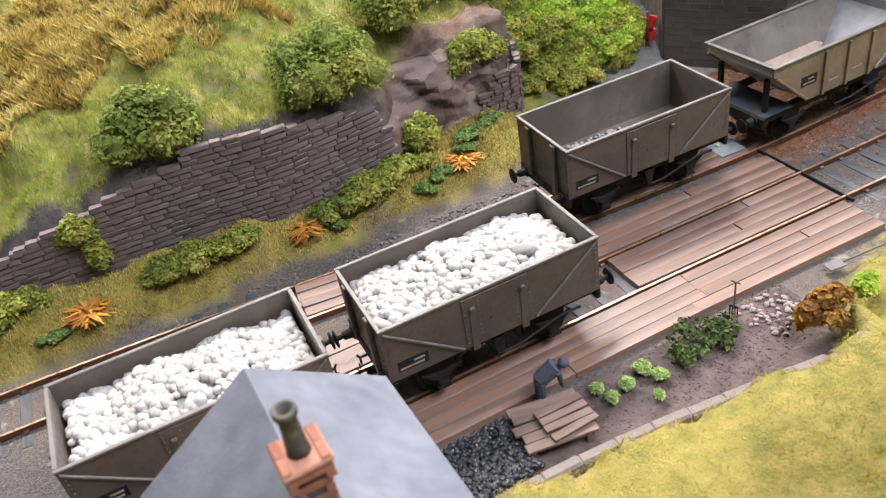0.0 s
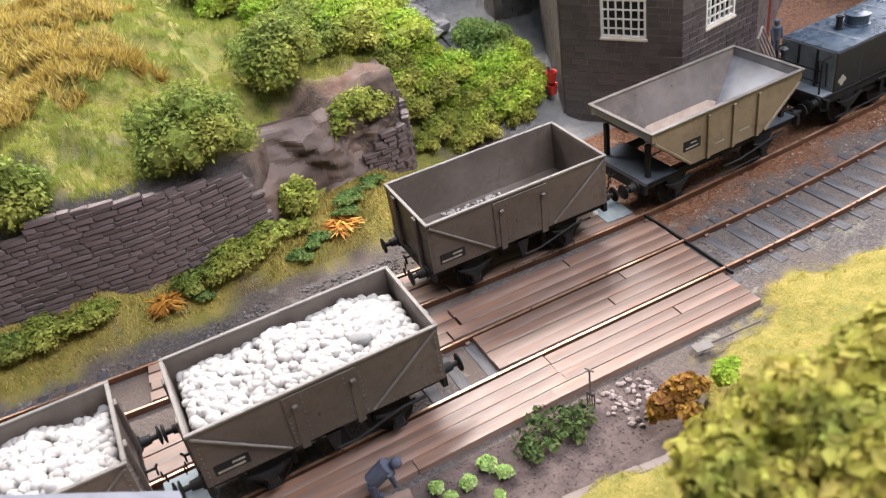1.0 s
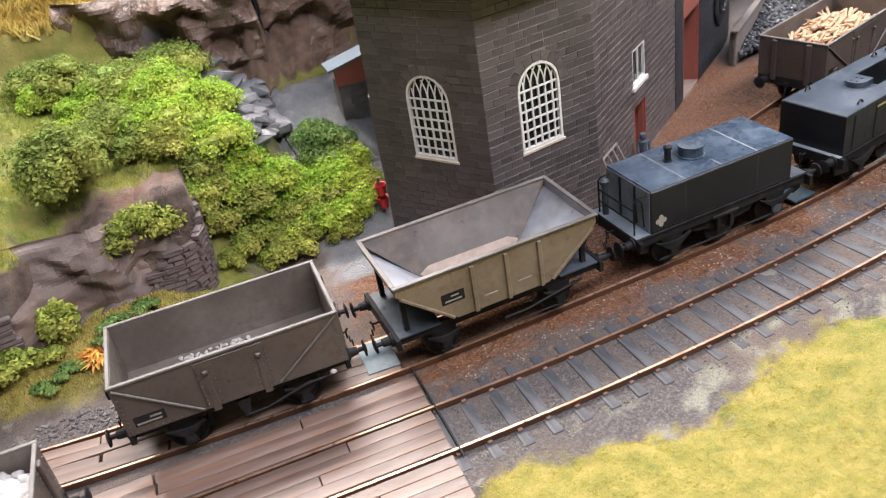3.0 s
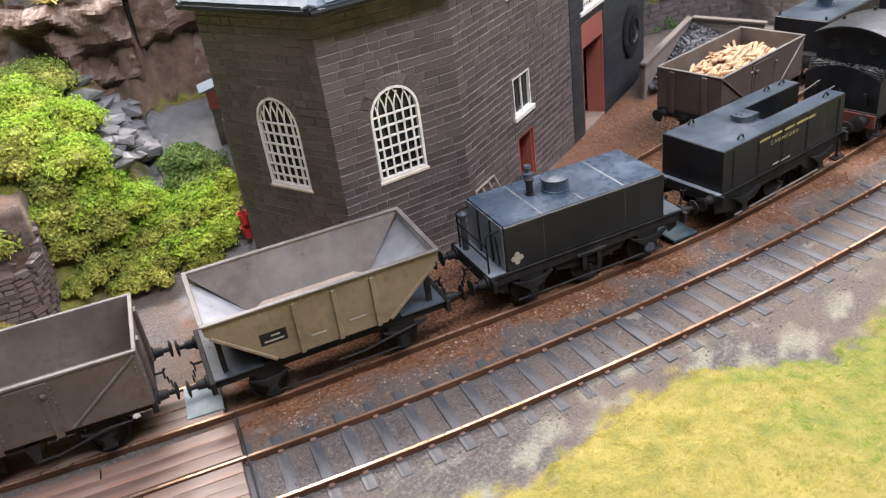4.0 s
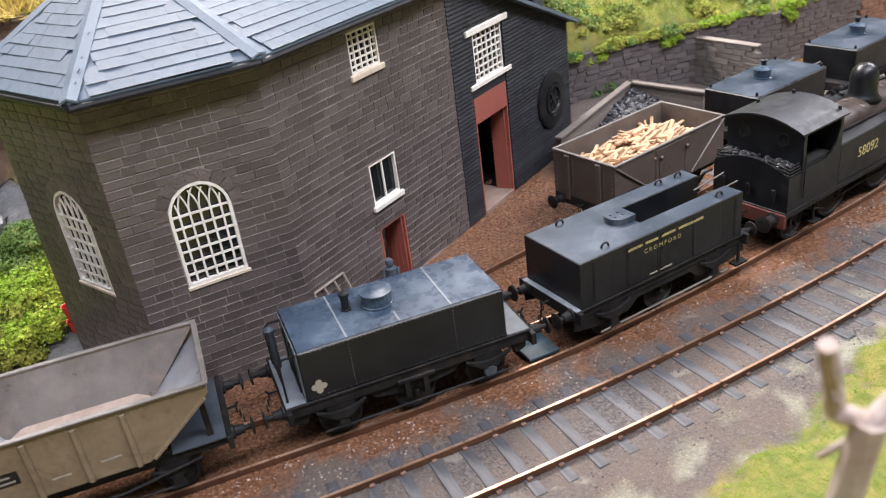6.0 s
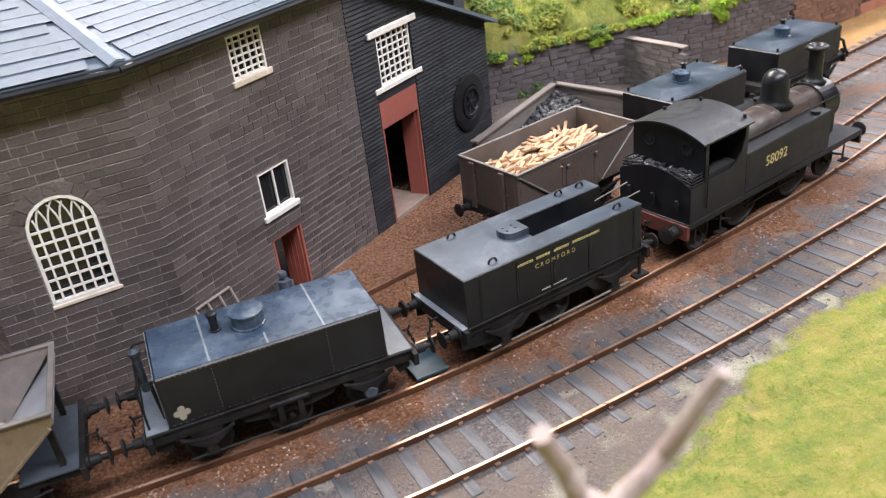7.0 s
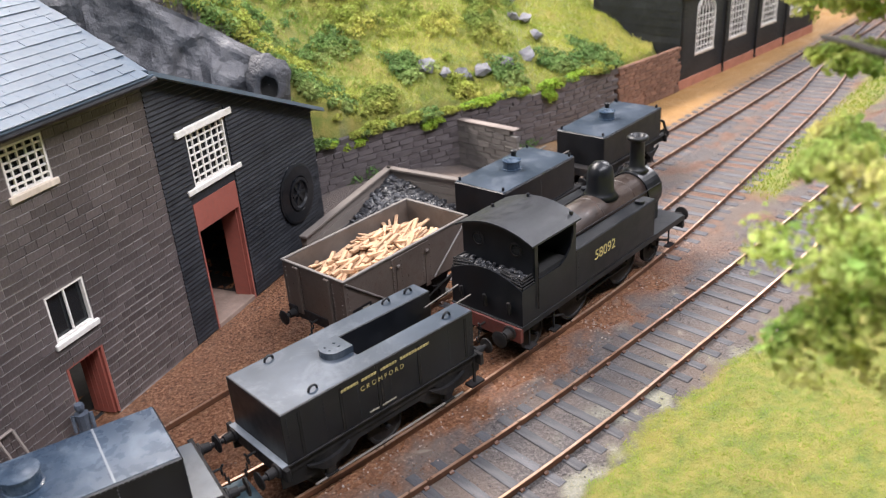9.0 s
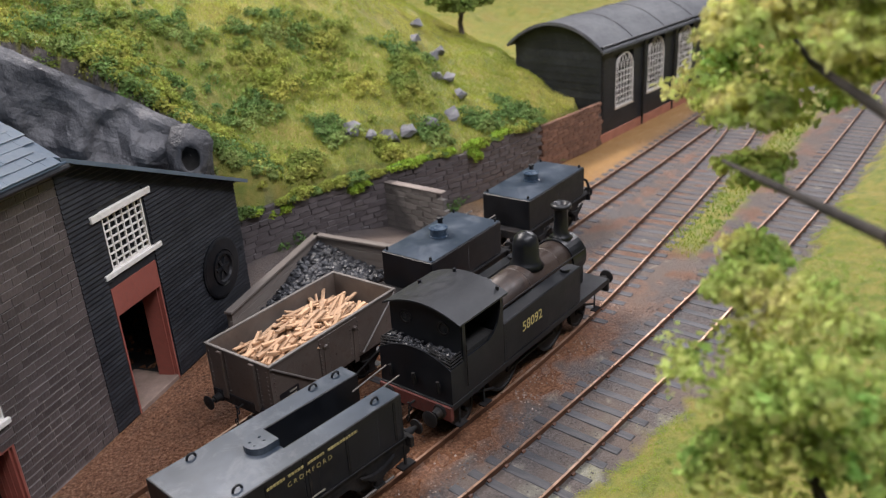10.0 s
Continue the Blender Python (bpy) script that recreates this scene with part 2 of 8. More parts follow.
RUBBLE_JOINT = surface("pale_rubble_joint", (0.13, 0.11, 0.11), (0.34, 0.29, 0.275), (0.07, 0.06, 0.06), 0.6, 5, 0.9, 0.0, 0.02, wear=0.6)
RETAINSTONE = surface("purple_grey_wall_stone", (0.074, 0.066, 0.072), (0.15, 0.128, 0.124), (0.045, 0.044, 0.05), 0.3, 5, 0.5, 0.0, 0.06, jitter=0.16, wear=0.6)
ROCK = surface("quarry_rock", (0.105, 0.075, 0.065), (0.19, 0.138, 0.115), (0.26, 0.15, 0.1), 0.4, 2.0, 0.65, 0.0, 0.1, wear=0.5)
BROWNROCK = surface("brown_cliff_rock", (0.085, 0.05, 0.035), (0.18, 0.114, 0.082), (0.045, 0.036, 0.033), 0.35, 2.0, 0.5, 0.0, 0.3, wear=0.75)
SLATE = surface("blue_grey_slate", (0.052, 0.081, 0.116), (0.082, 0.118, 0.158), (0.042, 0.058, 0.079), 0.4, 5, 0.55, 0.0, 0.016, jitter=0.07, wear=0.5)
LEAD = surface("lead_hip", (0.085, 0.118, 0.155), (0.125, 0.163, 0.205), (0.065, 0.088, 0.115), 0.6, 5, 0.5, 0.0, 0.012)
# near-black colour for the shadow under lifted slate edges
SLATE_EDGE_SHADE = surface("slate_edge_shade", (0.018, 0.021, 0.026), (0.035, 0.04, 0.048), None, 0.8, 6, 0.8, 0.0, 0.0)
TARRED = surface("tarred_boarding", (0.0115, 0.013, 0.017), (0.023, 0.0255, 0.031), (0.05, 0.053, 0.06), 0.7, 7, 0.42, 0.0, 0.02, jitter=0.25, wear=0.35, spec=0.4)
WHITE = surface("white_window_paint", (0.72, 0.69, 0.64), (0.8, 0.78, 0.74), (0.5, 0.42, 0.34), 1.0, 8, 0.5, 0.0, 0.004, wear=0.3)
CREAM = surface("cream_stone_sill", (0.55, 0.46, 0.37), (0.66, 0.57, 0.47), (0.3, 0.22, 0.16), 1.0, 8, 0.8, 0.0, 0.01)
DARK = surface("dark_interior", (0.01, 0.01, 0.01), (0.016, 0.015, 0.014), None, 1, 8, 0.9, 0.0, 0.0)
REDPAINT = surface("red_oxide_paint", (0.27, 0.075, 0.055), (0.34, 0.1, 0.075), (0.17, 0.06, 0.045), 0.6, 8, 0.6, 0.0, 0.006, wear=0.35)
PINEWOOD = surface("fresh_timber", (0.4, 0.235, 0.13), (0.56, 0.37, 0.225), (0.28, 0.14, 0.075), 2, 9, 0.7, 0.0, 0.01, jitter=0.28, island=False)
LIME = surface("white_limestone", (0.4, 0.382, 0.36), (0.49, 0.475, 0.455), (0.27, 0.225, 0.195), 1.0, 7, 0.85, 0.0, 0.02, jitter=0.13, island=True, wear=0.35)
COAL = surface("coal", (0.014, 0.0145, 0.017), (0.04, 0.042, 0.048), (0.09, 0.092, 0.1), 1.5, 8, 0.4, 0.0, 0.03, jitter=0.4, island=True)
TIMBER = surface("grey_timber", (0.125, 0.105, 0.092), (0.195, 0.17, 0.15), (0.09, 0.068, 0.055), 0.6, 7, 0.85, 0.0, 0.02, stretch=(0.4, 2, 2))
FLAG = surface("grey_flagstone", (0.22, 0.22, 0.215), (0.3, 0.295, 0.285), (0.14, 0.13, 0.12), 0.5, 6, 0.9, 0.0, 0.03)
PALE = surface("pale_coping", (0.19, 0.155, 0.137), (0.26, 0.22, 0.195), (0.12, 0.1, 0.09), 0.7, 6, 0.9, 0.0, 0.03)
BARK = surface("bark", (0.09, 0.07, 0.055), (0.16, 0.13, 0.105), (0.24, 0.21, 0.19), 1.5, 9, 0.9, 0.0, 0.04)
TWIG = surface("bleached_twig", (0.38, 0.29, 0.26), (0.52, 0.44, 0.4), (0.25, 0.16, 0.12), 1.5, 9, 0.85, 0.0, 0.03)
YELLOWPAINT = surface("yellow_lettering", (0.34, 0.28, 0.12), (0.45, 0.37, 0.16), (0.12, 0.1, 0.06), 1, 9, 0.6, 0.0, 0.0, wear=0.6)
PALEPAINT = surface("off_white_marking", (0.26, 0.24, 0.2), (0.36, 0.335, 0.28), (0.12, 0.11, 0.095), 1, 9, 0.6, 0.0, 0.0, wear=0.6)
REDBEAM = surface("buffer_beam_red", (0.09, 0.022, 0.018), (0.15, 0.035, 0.026), (0.035, 0.025, 0.02), 1, 9, 0.6, 0.0, 0.003, wear=0.6)
BLUECLOTH = surface("grey_blue_cloth", (0.05, 0.06, 0.09), (0.08, 0.09, 0.13), None, 3, 12, 0.9, 0.0, 0.0)
LEAF = leafy("bush_leaves", (0.12, 0.19, 0.045), (0.24, 0.29, 0.065), (0.42, 0.41, 0.1), trans=0.4)
LEAF_BRIGHT = leafy("bright_green_leaves", (0.2, 0.35, 0.05), (0.38, 0.52, 0.07), (0.56, 0.58, 0.12), trans=0.48)
LEAF_OLIVE = leafy("olive_leaves", (0.2, 0.27, 0.05), (0.35, 0.38, 0.08), (0.5, 0.46, 0.12), trans=0.42)
LEAF_DARK = leafy("dark_leaves", (0.035, 0.06, 0.018), (0.06, 0.09, 0.026), (0.1, 0.12, 0.04), trans=0.0)
LEAF_COOL = leafy("cool_green_leaves", (0.085, 0.16, 0.05), (0.17, 0.26, 0.075), (0.3, 0.35, 0.11), trans=0.35)
INNER = leafy("inner_leaves", (0.13, 0.19, 0.045), (0.21, 0.26, 0.058), (0.28, 0.29, 0.075), trans=0.0)
FERN = leafy("orange_bracken", (0.42, 0.17, 0.03), (0.55, 0.26, 0.05), (0.6, 0.36, 0.09), 1.0)
STRAW = leafy("golden_dead_grass", (0.36, 0.25, 0.06), (0.5, 0.39, 0.12), (0.57, 0.49, 0.19), 0.5)
GRASS = leafy("hill_grass", (0.2, 0.295, 0.053), (0.42, 0.45, 0.094), (0.58, 0.54, 0.18), 0.16, var=(0.78, 1.22), trans=0.42)
GRASS_WEST = leafy("dry_bank_grass", (0.24, 0.245, 0.045), (0.36, 0.315, 0.06), (0.46, 0.37, 0.095), 0.14, var=(0.85, 1.15), trans=0.42)
GRASS_HILL = leafy("hill_top_grass", (0.19, 0.25, 0.05), (0.34, 0.37, 0.085), (0.5, 0.45, 0.14), 0.2, var=(0.8, 1.2), trans=0.4)
GRASS_NEAR = leafy("bank_grass", (0.145, 0.275, 0.037), (0.265, 0.35, 0.05), (0.43, 0.415, 0.088), 0.14, var=(0.85, 1.15), trans=0.45)
CABBAGE = leafy("cabbage_green", (0.3, 0.45, 0.12), (0.42, 0.56, 0.2), (0.55, 0.66, 0.32), 2.0)
GLASS, _nt, _b = nodes("dark_window_glass")
_b.inputs["Base Color"].default_value = (0.012, 0.014, 0.016, 1)
_b.inputs["Roughness"].default_value = 0.15


def ground_material():
    """Grass, brown dirt, grey ballast, ochre and rock, laid out by the ground's own zones."""
    m, nt, b = nodes("layout_ground")
    def w(n):
        a = nt.nodes.new("ShaderNodeAttribute")
        a.attribute_name = n
        return a.outputs["Fac"]
    fine, mid, big = tex(nt, 11, 5, 0.75), tex(nt, 2.0, 4, 0.65), tex(nt, 0.35, 3, 0.6)
    speck = tex(nt, 8, 2, 0.5, "vor")
    grey = ramp(nt, fine, [(0.3, (0.045, 0.04, 0.04)), (0.5, (0.105, 0.092, 0.088)), (0.7, (0.22, 0.193, 0.183))])
    grey = blend(nt, scalar(nt, big, 0.4, 0.65), grey, (0.15, 0.115, 0.095))
    dirt = ramp(nt, fine, [(0.3, (0.068, 0.029, 0.015)), (0.5, (0.19, 0.086, 0.045)), (0.72, (0.43, 0.235, 0.14))])
    dirt = blend(nt, scalar(nt, mid, 0.5, 0.75, 0, 0.55), dirt, (0.1, 0.058, 0.038))
    dirt = blend(nt, scalar(nt, speck, 0.03, 0.16, 0.3, 0), dirt, (0.38, 0.27, 0.19))
    patch = scalar(nt, tex(nt, 0.8, 3, 0.6, dist=0.8), 0.63, 0.7, 0, 0.55)
    grey = blend(nt, patch, grey, (0.36, 0.33, 0.27))
    dirt = blend(nt, scalar(nt, tex(nt, 1.0, 3, 0.6, dist=0.8), 0.66, 0.72, 0, 0.4), dirt, (0.36, 0.28, 0.21))
    grey = blend(nt, scalar(nt, speck, 0.05, 0.2, 0.4, 0), grey, (0.4, 0.36, 0.33))
    ochre = ramp(nt, fine, [(0.3, (0.24, 0.12, 0.035)), (0.6, (0.42, 0.24, 0.085))])
    grass = ramp(nt, mid, [(0.3, (0.12, 0.165, 0.028)), (0.5, (0.21, 0.215, 0.042)), (0.7, (0.3, 0.255, 0.065))])
    grass = blend(nt, scalar(nt, big, 0.52, 0.66, 0, 0.45), grass, (0.3, 0.22, 0.06))
    grass = blend(nt, w("dry"), grass, ramp(nt, mid, [(0.3, (0.19, 0.19, 0.038)), (0.5, (0.31, 0.265, 0.058)), (0.7, (0.41, 0.32, 0.09))]))
    rock = ramp(nt, mid, [(0.3, (0.06, 0.054, 0.056)), (0.5, (0.13, 0.115, 0.11)), (0.7, (0.22, 0.19, 0.17))])
    rock = blend(nt, w("brown"), rock, ramp(nt, mid, [(0.3, (0.055, 0.034, 0.024)), (0.6, (0.15, 0.095, 0.066))]))
    flag = ramp(nt, mid, [(0.3, (0.19, 0.19, 0.195)), (0.7, (0.28, 0.28, 0.28))])
    col = blend(nt, w("dirt"), grey, dirt)
    col = blend(nt, w("moss"), col, ramp(nt, fine, [(0.3, (0.24, 0.24, 0.18)), (0.7, (0.42, 0.41, 0.33))]))
    col = blend(nt, w("ochre"), col, ochre)
    col = blend(nt, w("flag"), col, flag)
    col = blend(nt, w("grass"), col, grass)
    col = blend(nt, w("rock"), col, rock)
    col = blend(nt, w("earth"), col, ramp(nt, mid, [(0.3, (0.13, 0.06, 0.038)), (0.55, (0.2, 0.115, 0.085)), (0.75, (0.2, 0.165, 0.16))]))
    nt.links.new(col, b.inputs["Base Color"])
    nt.links.new(scalar(nt, w("dirt"), 0, 1, 0.7, 0.26), b.inputs["Roughness"])
    b.inputs["Specular IOR Level"].default_value = 0.4
    bump(nt, b, fine, 1.0, 0.09)
    return m


# ---- the ground ----
TRACK_B = line([(-30, 13.0), (-14, 12.4), (0, 11.85), (10, 11.52), (20, 11.1), (28, 11.4), (35, 12.3), (41, 13.55), (48, 15.25), (59, 18.3), (73, 22.8), (100, 32)])
TRACK_A = line([(-30, 17.6), (-14, 16.9), (-4, 16.4), (4, 15.6), (9, 14.9), (16, 14.35), (22, 14.3), (28, 14.45), (32.5, 15.05), (36.75, 16.0), (41.4, 17.15), (46, 18.6), (54, 21.6), (63.4, 25.3), (70, 28.3), (80, 32.5), (100, 40.5)])
TRACK_C = line([(27.2, 17.0), (35.55, 19.6), (50, 24.1), (64.7, 28.65), (75, 31.8), (100, 39.6)])
GRASS_EDGE = np.array([(-40, 7.4), (0, 7.4), (4, 7.45), (9, 7.0), (12, 6.6), (13.2, 8.0), (14.4, 8.6), (16.0, 8.85), (16.5, 9.5), (17.45, 9.4), (19.6, 8.75), (21.3, 8.35), (22.6, 8.9), (23.7, 9.4), (25.4, 9.5), (27, 8.9), (28.4, 8.1), (29.8, 8.6), (31.2, 9.05), (32.5, 9.2), (34.3, 9.9), (36.2, 11.0), (38.7, 11.65), (40.8, 11.9), (42.5, 12.1), (44.7, 12.4), (51.4, 14.5), (56.8, 16.4), (64.3, 18.6), (120, 37)])
WALL_LINE = np.array([(-40, 20.2), (-6, 19.8), (0, 19.4), (4, 18.8), (7.6, 19.0), (8.6, 20.2), (12.6, 20.35), (14.2, 20.6), (16.0, 21.2), (18.5, 23)])
RETAIN = np.array([(36.2, 28.4), (41, 29.0), (49.5, 29.05), (54.3, 29.85), (59.6, 30.95)])


def hill(x, y):
    """Height of the ground at arrays of places."""
    n1, n2, n3 = fbm(x, y, 9, 1), fbm(x, y, 2.6, 2), fbm(x, y, 0.9, 3, 2)
    z = -0.163 + 0.008 * n3
    # bank in front
    ye = np.interp(x, GRASS_EDGE[:, 0], GRASS_EDGE[:, 1]) + 0.12 * n2 + 0.1 * n3
    into = ye - y
    rise = np.where(x < 12.6, sm(0, 0.25, into) * 0.75 + 0.16 * np.clip(into, 0, 9), sm(0, 0.7, into) * 0.2 + 0.17 * np.clip(into, 0, 9))
    z = np.where(into > 0, np.maximum(z, z + rise + 0.06 * n2), z)
    # strip of grass between the lines
    # hill on the west
    yw = np.interp(x, WALL_LINE[:, 0], WALL_LINE[:, 1])
    s = y - yw
    apron = sm(17.0, 18.9, y) * 0.95 * sm(14.2, 11.0, x)
    top = np.interp(x, [-40, -5, -2, 0, 1.3, 2.4, 3.6, 5, 6.5, 8.3], [1.7, 1.7, 2.35, 2.8, 3.0, 3.4, 3.35, 3.1, 2.9, 2.6]) + np.interp(x, [5.5, 11], [0.36, 0.3]) * np.clip(s, 0, 6.5) + 0.12 * np.clip(s - 6.5, 0, 30)
    top = top + 0.25 * n2 + 0.15 * n1 + 0.05 * n3
    west = np.where(x < 13, sm(-0.05, 0.55, s), sm(-0.4, 4.5, s + 0.6)) * sm(18.3, 15.2, x)
    z = np.maximum(z, -0.19 + apron * (1 + 0.15 * n2))
    z = np.where(x < 19, z * (1 - west) + top * west, z)
    # the way up beside the engine house
    way = sm(14.5, 17, x) * sm(26, 21, x) * np.clip((y - 19.5) * 0.5, 0, 3.4)
    z = np.maximum(z, -0.25 + way * (1 + 0.04 * n3))
    # cliff behind
    yc = np.interp(x, [-40, 13, 16, 20, 24, 28, 33, 36.2, 41, 49.5, 54.3, 59.6, 63, 120], [30, 29, 27.2, 28.2, 29.6, 31, 31.2, 28.6, 29.15, 29.2, 30.0, 31.1, 36, 50]) + 0.35 * n2 * sm(37, 34, x)
    lip = np.interp(x, [-40, 13, 16, 24, 29, 33, 36.2, 40, 54, 59.6, 64, 120], [6.5, 6.5, 7.4, 8.4, 9.6, 8.2, 5.4, 2.5, 2.15, 2.1, 2.2, 2.5])
    sc = y - yc
    slope = np.interp(x, [-40, 20, 30, 40, 50, 56, 62, 120], [0.25, 0.3, 0.42, 0.6, 0.56, 0.36, 0.12, 0.1])
    up = lip + slope * np.clip(sc, 0, 14) + 0.08 * np.clip(sc - 14, 0, 60) + 0.3 * n1 + 0.12 * n2 + 0.05 * n3
    steep = np.interp(x, [-40, 24, 36, 38, 58, 62, 70], [0.9, 0.9, 1.6, 0.35, 0.35, 4, 9])
    back = np.clip(sc / steep, 0, 1)
    crag = back + 0.10 * np.sin(back * 9 + n2 * 3) * back * (1 - back) * 4 * sm(37, 33, x)
    z = np.where(sc > 0, np.maximum(z, z * (1 - crag) + up * crag), z)
    # dump by the coal staithe
    dump = sm(35, 38, x) * sm(46, 41, x) * sm(23.5, 27.5, y) * sm(30, 28.5, y)
    return np.maximum(z, -0.19 + 0.75 * dump)


def near_track(x, y, tr):
    d = np.full(x.shape, 99.0)
    for i in range(0, len(tr), 2):
        d = np.minimum(d, np.hypot(x - tr[i, 0], y - tr[i, 1]))
    return d


def build_ground():
    gx = np.r_[np.arange(-30, -8, 0.8), np.arange(-8, 62, 0.22), np.arange(62, 112, 0.9)]
    gy = np.r_[np.arange(-14, 4, 0.6), np.arange(4, 37, 0.22), np.arange(37, 96, 1.0)]
    X, Y = np.meshgrid(gx, gy)
    Z = hill(X, Y)
    nx, ny = len(gx), len(gy)
    idx = np.arange(nx * ny).reshape(ny, nx)
    quads = np.stack([idx[:-1, :-1], idx[:-1, 1:], idx[1:, 1:], idx[1:, :-1]], -1).reshape(-1, 4)
    me = bpy.data.meshes.new("ground")
    me.from_pydata((np.c_[X.ravel(), Y.ravel(), Z.ravel()] * S).tolist(), [], quads.tolist())
    gyy, gxx = np.gradient(Z)
    sl = np.hypot(gyy / np.gradient(gy)[:, None], gxx / np.gradient(gx)[None, :])
    n2, n3 = fbm(X, Y, 2.6, 12), fbm(X, Y, 0.8, 13, 2)
    ye = np.interp(X, GRASS_EDGE[:, 0], GRASS_EDGE[:, 1]) + 0.12 * fbm(X, Y, 2.6, 2) + 0.1 * fbm(X, Y, 0.9, 3, 2)
    grass = sm(-0.1, 0.35, ye - Y + 0.25 * n3)
    apron = sm(17.3, 17.9, Y + 0.3 * n2) * sm(14.6, 13.6, X + 0.4 * n3)
    grass = np.maximum(grass, apron)
    strip = sm(1.0, 0.45, np.abs((Y - 19.45) - 0.345 * (X - 52.9)) + 0.3 * n3) * sm(50.5, 52.5, X)
    grass = np.maximum(grass, strip)
    high = sm(0.9, 1.5, Z + 0.3 * n3) * (Y > 17)
    pathz = sm(15.6, 16.6, X + 0.3 * n3) * sm(24, 22, X) * (Y > 18.5) * sm(27.4, 26.6, Y)
    grass = np.maximum(grass, high) * (1 - pathz)
    rock = sm(0.95, 1.5, sl + 0.25 * n3) * (Y > 16) * (1 - sm(12.6, 13.4, X) * sm(26.5, 25.5, Y) * sm(19, 18, X))
    rock = np.where((X < 13) & (Y > 21.3), 0, rock)
    bare = sm(9.0, 9.6, X + 0.4 * n3) * sm(13.4, 12.9, X) * sm(22.7, 22.0, Y + 0.3 * n2) * (Y > 19.6) * (Z > 1)
    rock = np.maximum(rock, bare)
    earth = bare * sm(-0.1, 0.5, n2 + 0.3 * n3) * sm(21.0, 21.6, Y)
    rock = rock * np.where(Y > 27, sm(37.6, 36.6, X), 1)
    grass = np.where((X > 37) & (X < 60) & (Y > 29.3) & (Z > 1.0), 1.0, grass)
    dB = near_track(X, Y, TRACK_B)
    dirt = sm(1.2, 2.0, dB + 0.5 * n2 + 0.3 * n3) * sm(15.4, 17.0, X + 0.5 * n3) * (Y > 10) * sm(49, 43, X)
    side_b = Y - np.interp(X, TRACK_B[:, 0], TRACK_B[:, 1])
    dirt = np.maximum(dirt, 0.7 * sm(42, 50, X) * sm(-0.2, 0.6, n2 + 0.4 * n3)) * sm(0.3, 1.2, side_b + 0.3 * n3) * (1 - sm(23, 24.5, Y) * sm(34, 36, X) * sm(50, 47, X))
    edge = Y - ye
    moss = sm(-0.3, 0.1, edge) * sm(1.7, 0.5, edge) * sm(0.25, 0.65, fbm(X, Y, 1.9, 21) + 0.2 * n3) * sm(18, 20, X) * sm(46, 40, X) * 0.75
    ochre = sm(46, 52, X) * sm(-0.6, 0.8, Y - (25.3 + 0.311 * (X - 53.5)) - 1.0 + 0.3 * n3)
    brown = sm(27, 23, X) * sm(14, 15.5, X) + 0.8 * sm(7, 8, X) * sm(14, 12.5, X)
    for name, a in (("grass", grass), ("rock", rock), ("dirt", dirt), ("ochre", ochre), ("brown", np.clip(brown, 0, 1)), ("flag", pathz), ("moss", moss), ("earth", earth), ("dry", sm(31, 22, X + 1.5 * n2) * np.maximum(sm(16, 14, Y), sm(16, 14, X) * sm(20.2, 19.2, Y)))):
        me.attributes.new(name, "FLOAT", "POINT").data.foreach_set("value", a.ravel().astype(np.float32))
    me.materials.append(ground_material())
    me.polygons.foreach_set("use_smooth", [True] * len(me.polygons))
    return tagged(new("ground", me), "modelled railway ground with grass, ballast, brown dirt and rock", "ground", kind="structure")


build_ground()


# ---- permanent way ----
def offset(tr, d):
    t = np.gradient(tr, axis=0)
    t /= np.hypot(t[:, 0], t[:, 1])[:, None]
    return np.c_[tr[:, 0] - t[:, 1] * d, tr[:, 1] + t[:, 0] * d]


def sweep(tr, prof):
    """A closed profile of (across, height) swept along a line."""
    rows = [np.c_[offset(tr, d), np.full(len(tr), h)] for d, h in prof]
    n, k = len(tr), len(prof)
    v = np.stack(rows, 1).reshape(-1, 3)
    f = [(i * k + j, i * k + (j + 1) % k, (i + 1) * k + (j + 1) % k, (i + 1) * k + j) for i in range(n - 1) for j in range(k)]
    f += [tuple(range(k))[::-1], tuple((n - 1) * k + j for j in range(k))]
    return v, f


def track(tr, label):
    base = thing("railway_track", label, "railway track", P(0, 0, 0), "running lines")
    for side in (-0.75, 0.75):
        web = [(side - 0.035, -0.14), (side + 0.035, -0.14), (side + 0.035, -0.006), (side - 0.035, -0.006)]
        r = raw("rail", *sweep(tr, web), RUST)
        r.parent = base
        h = raw("rail_head", *sweep(tr, [(side - 0.03, -0.006), (side + 0.03, -0.006), (side + 0.03, 0.012), (side - 0.03, 0.012)]), RAILTOP)
        h.parent = r
    return base


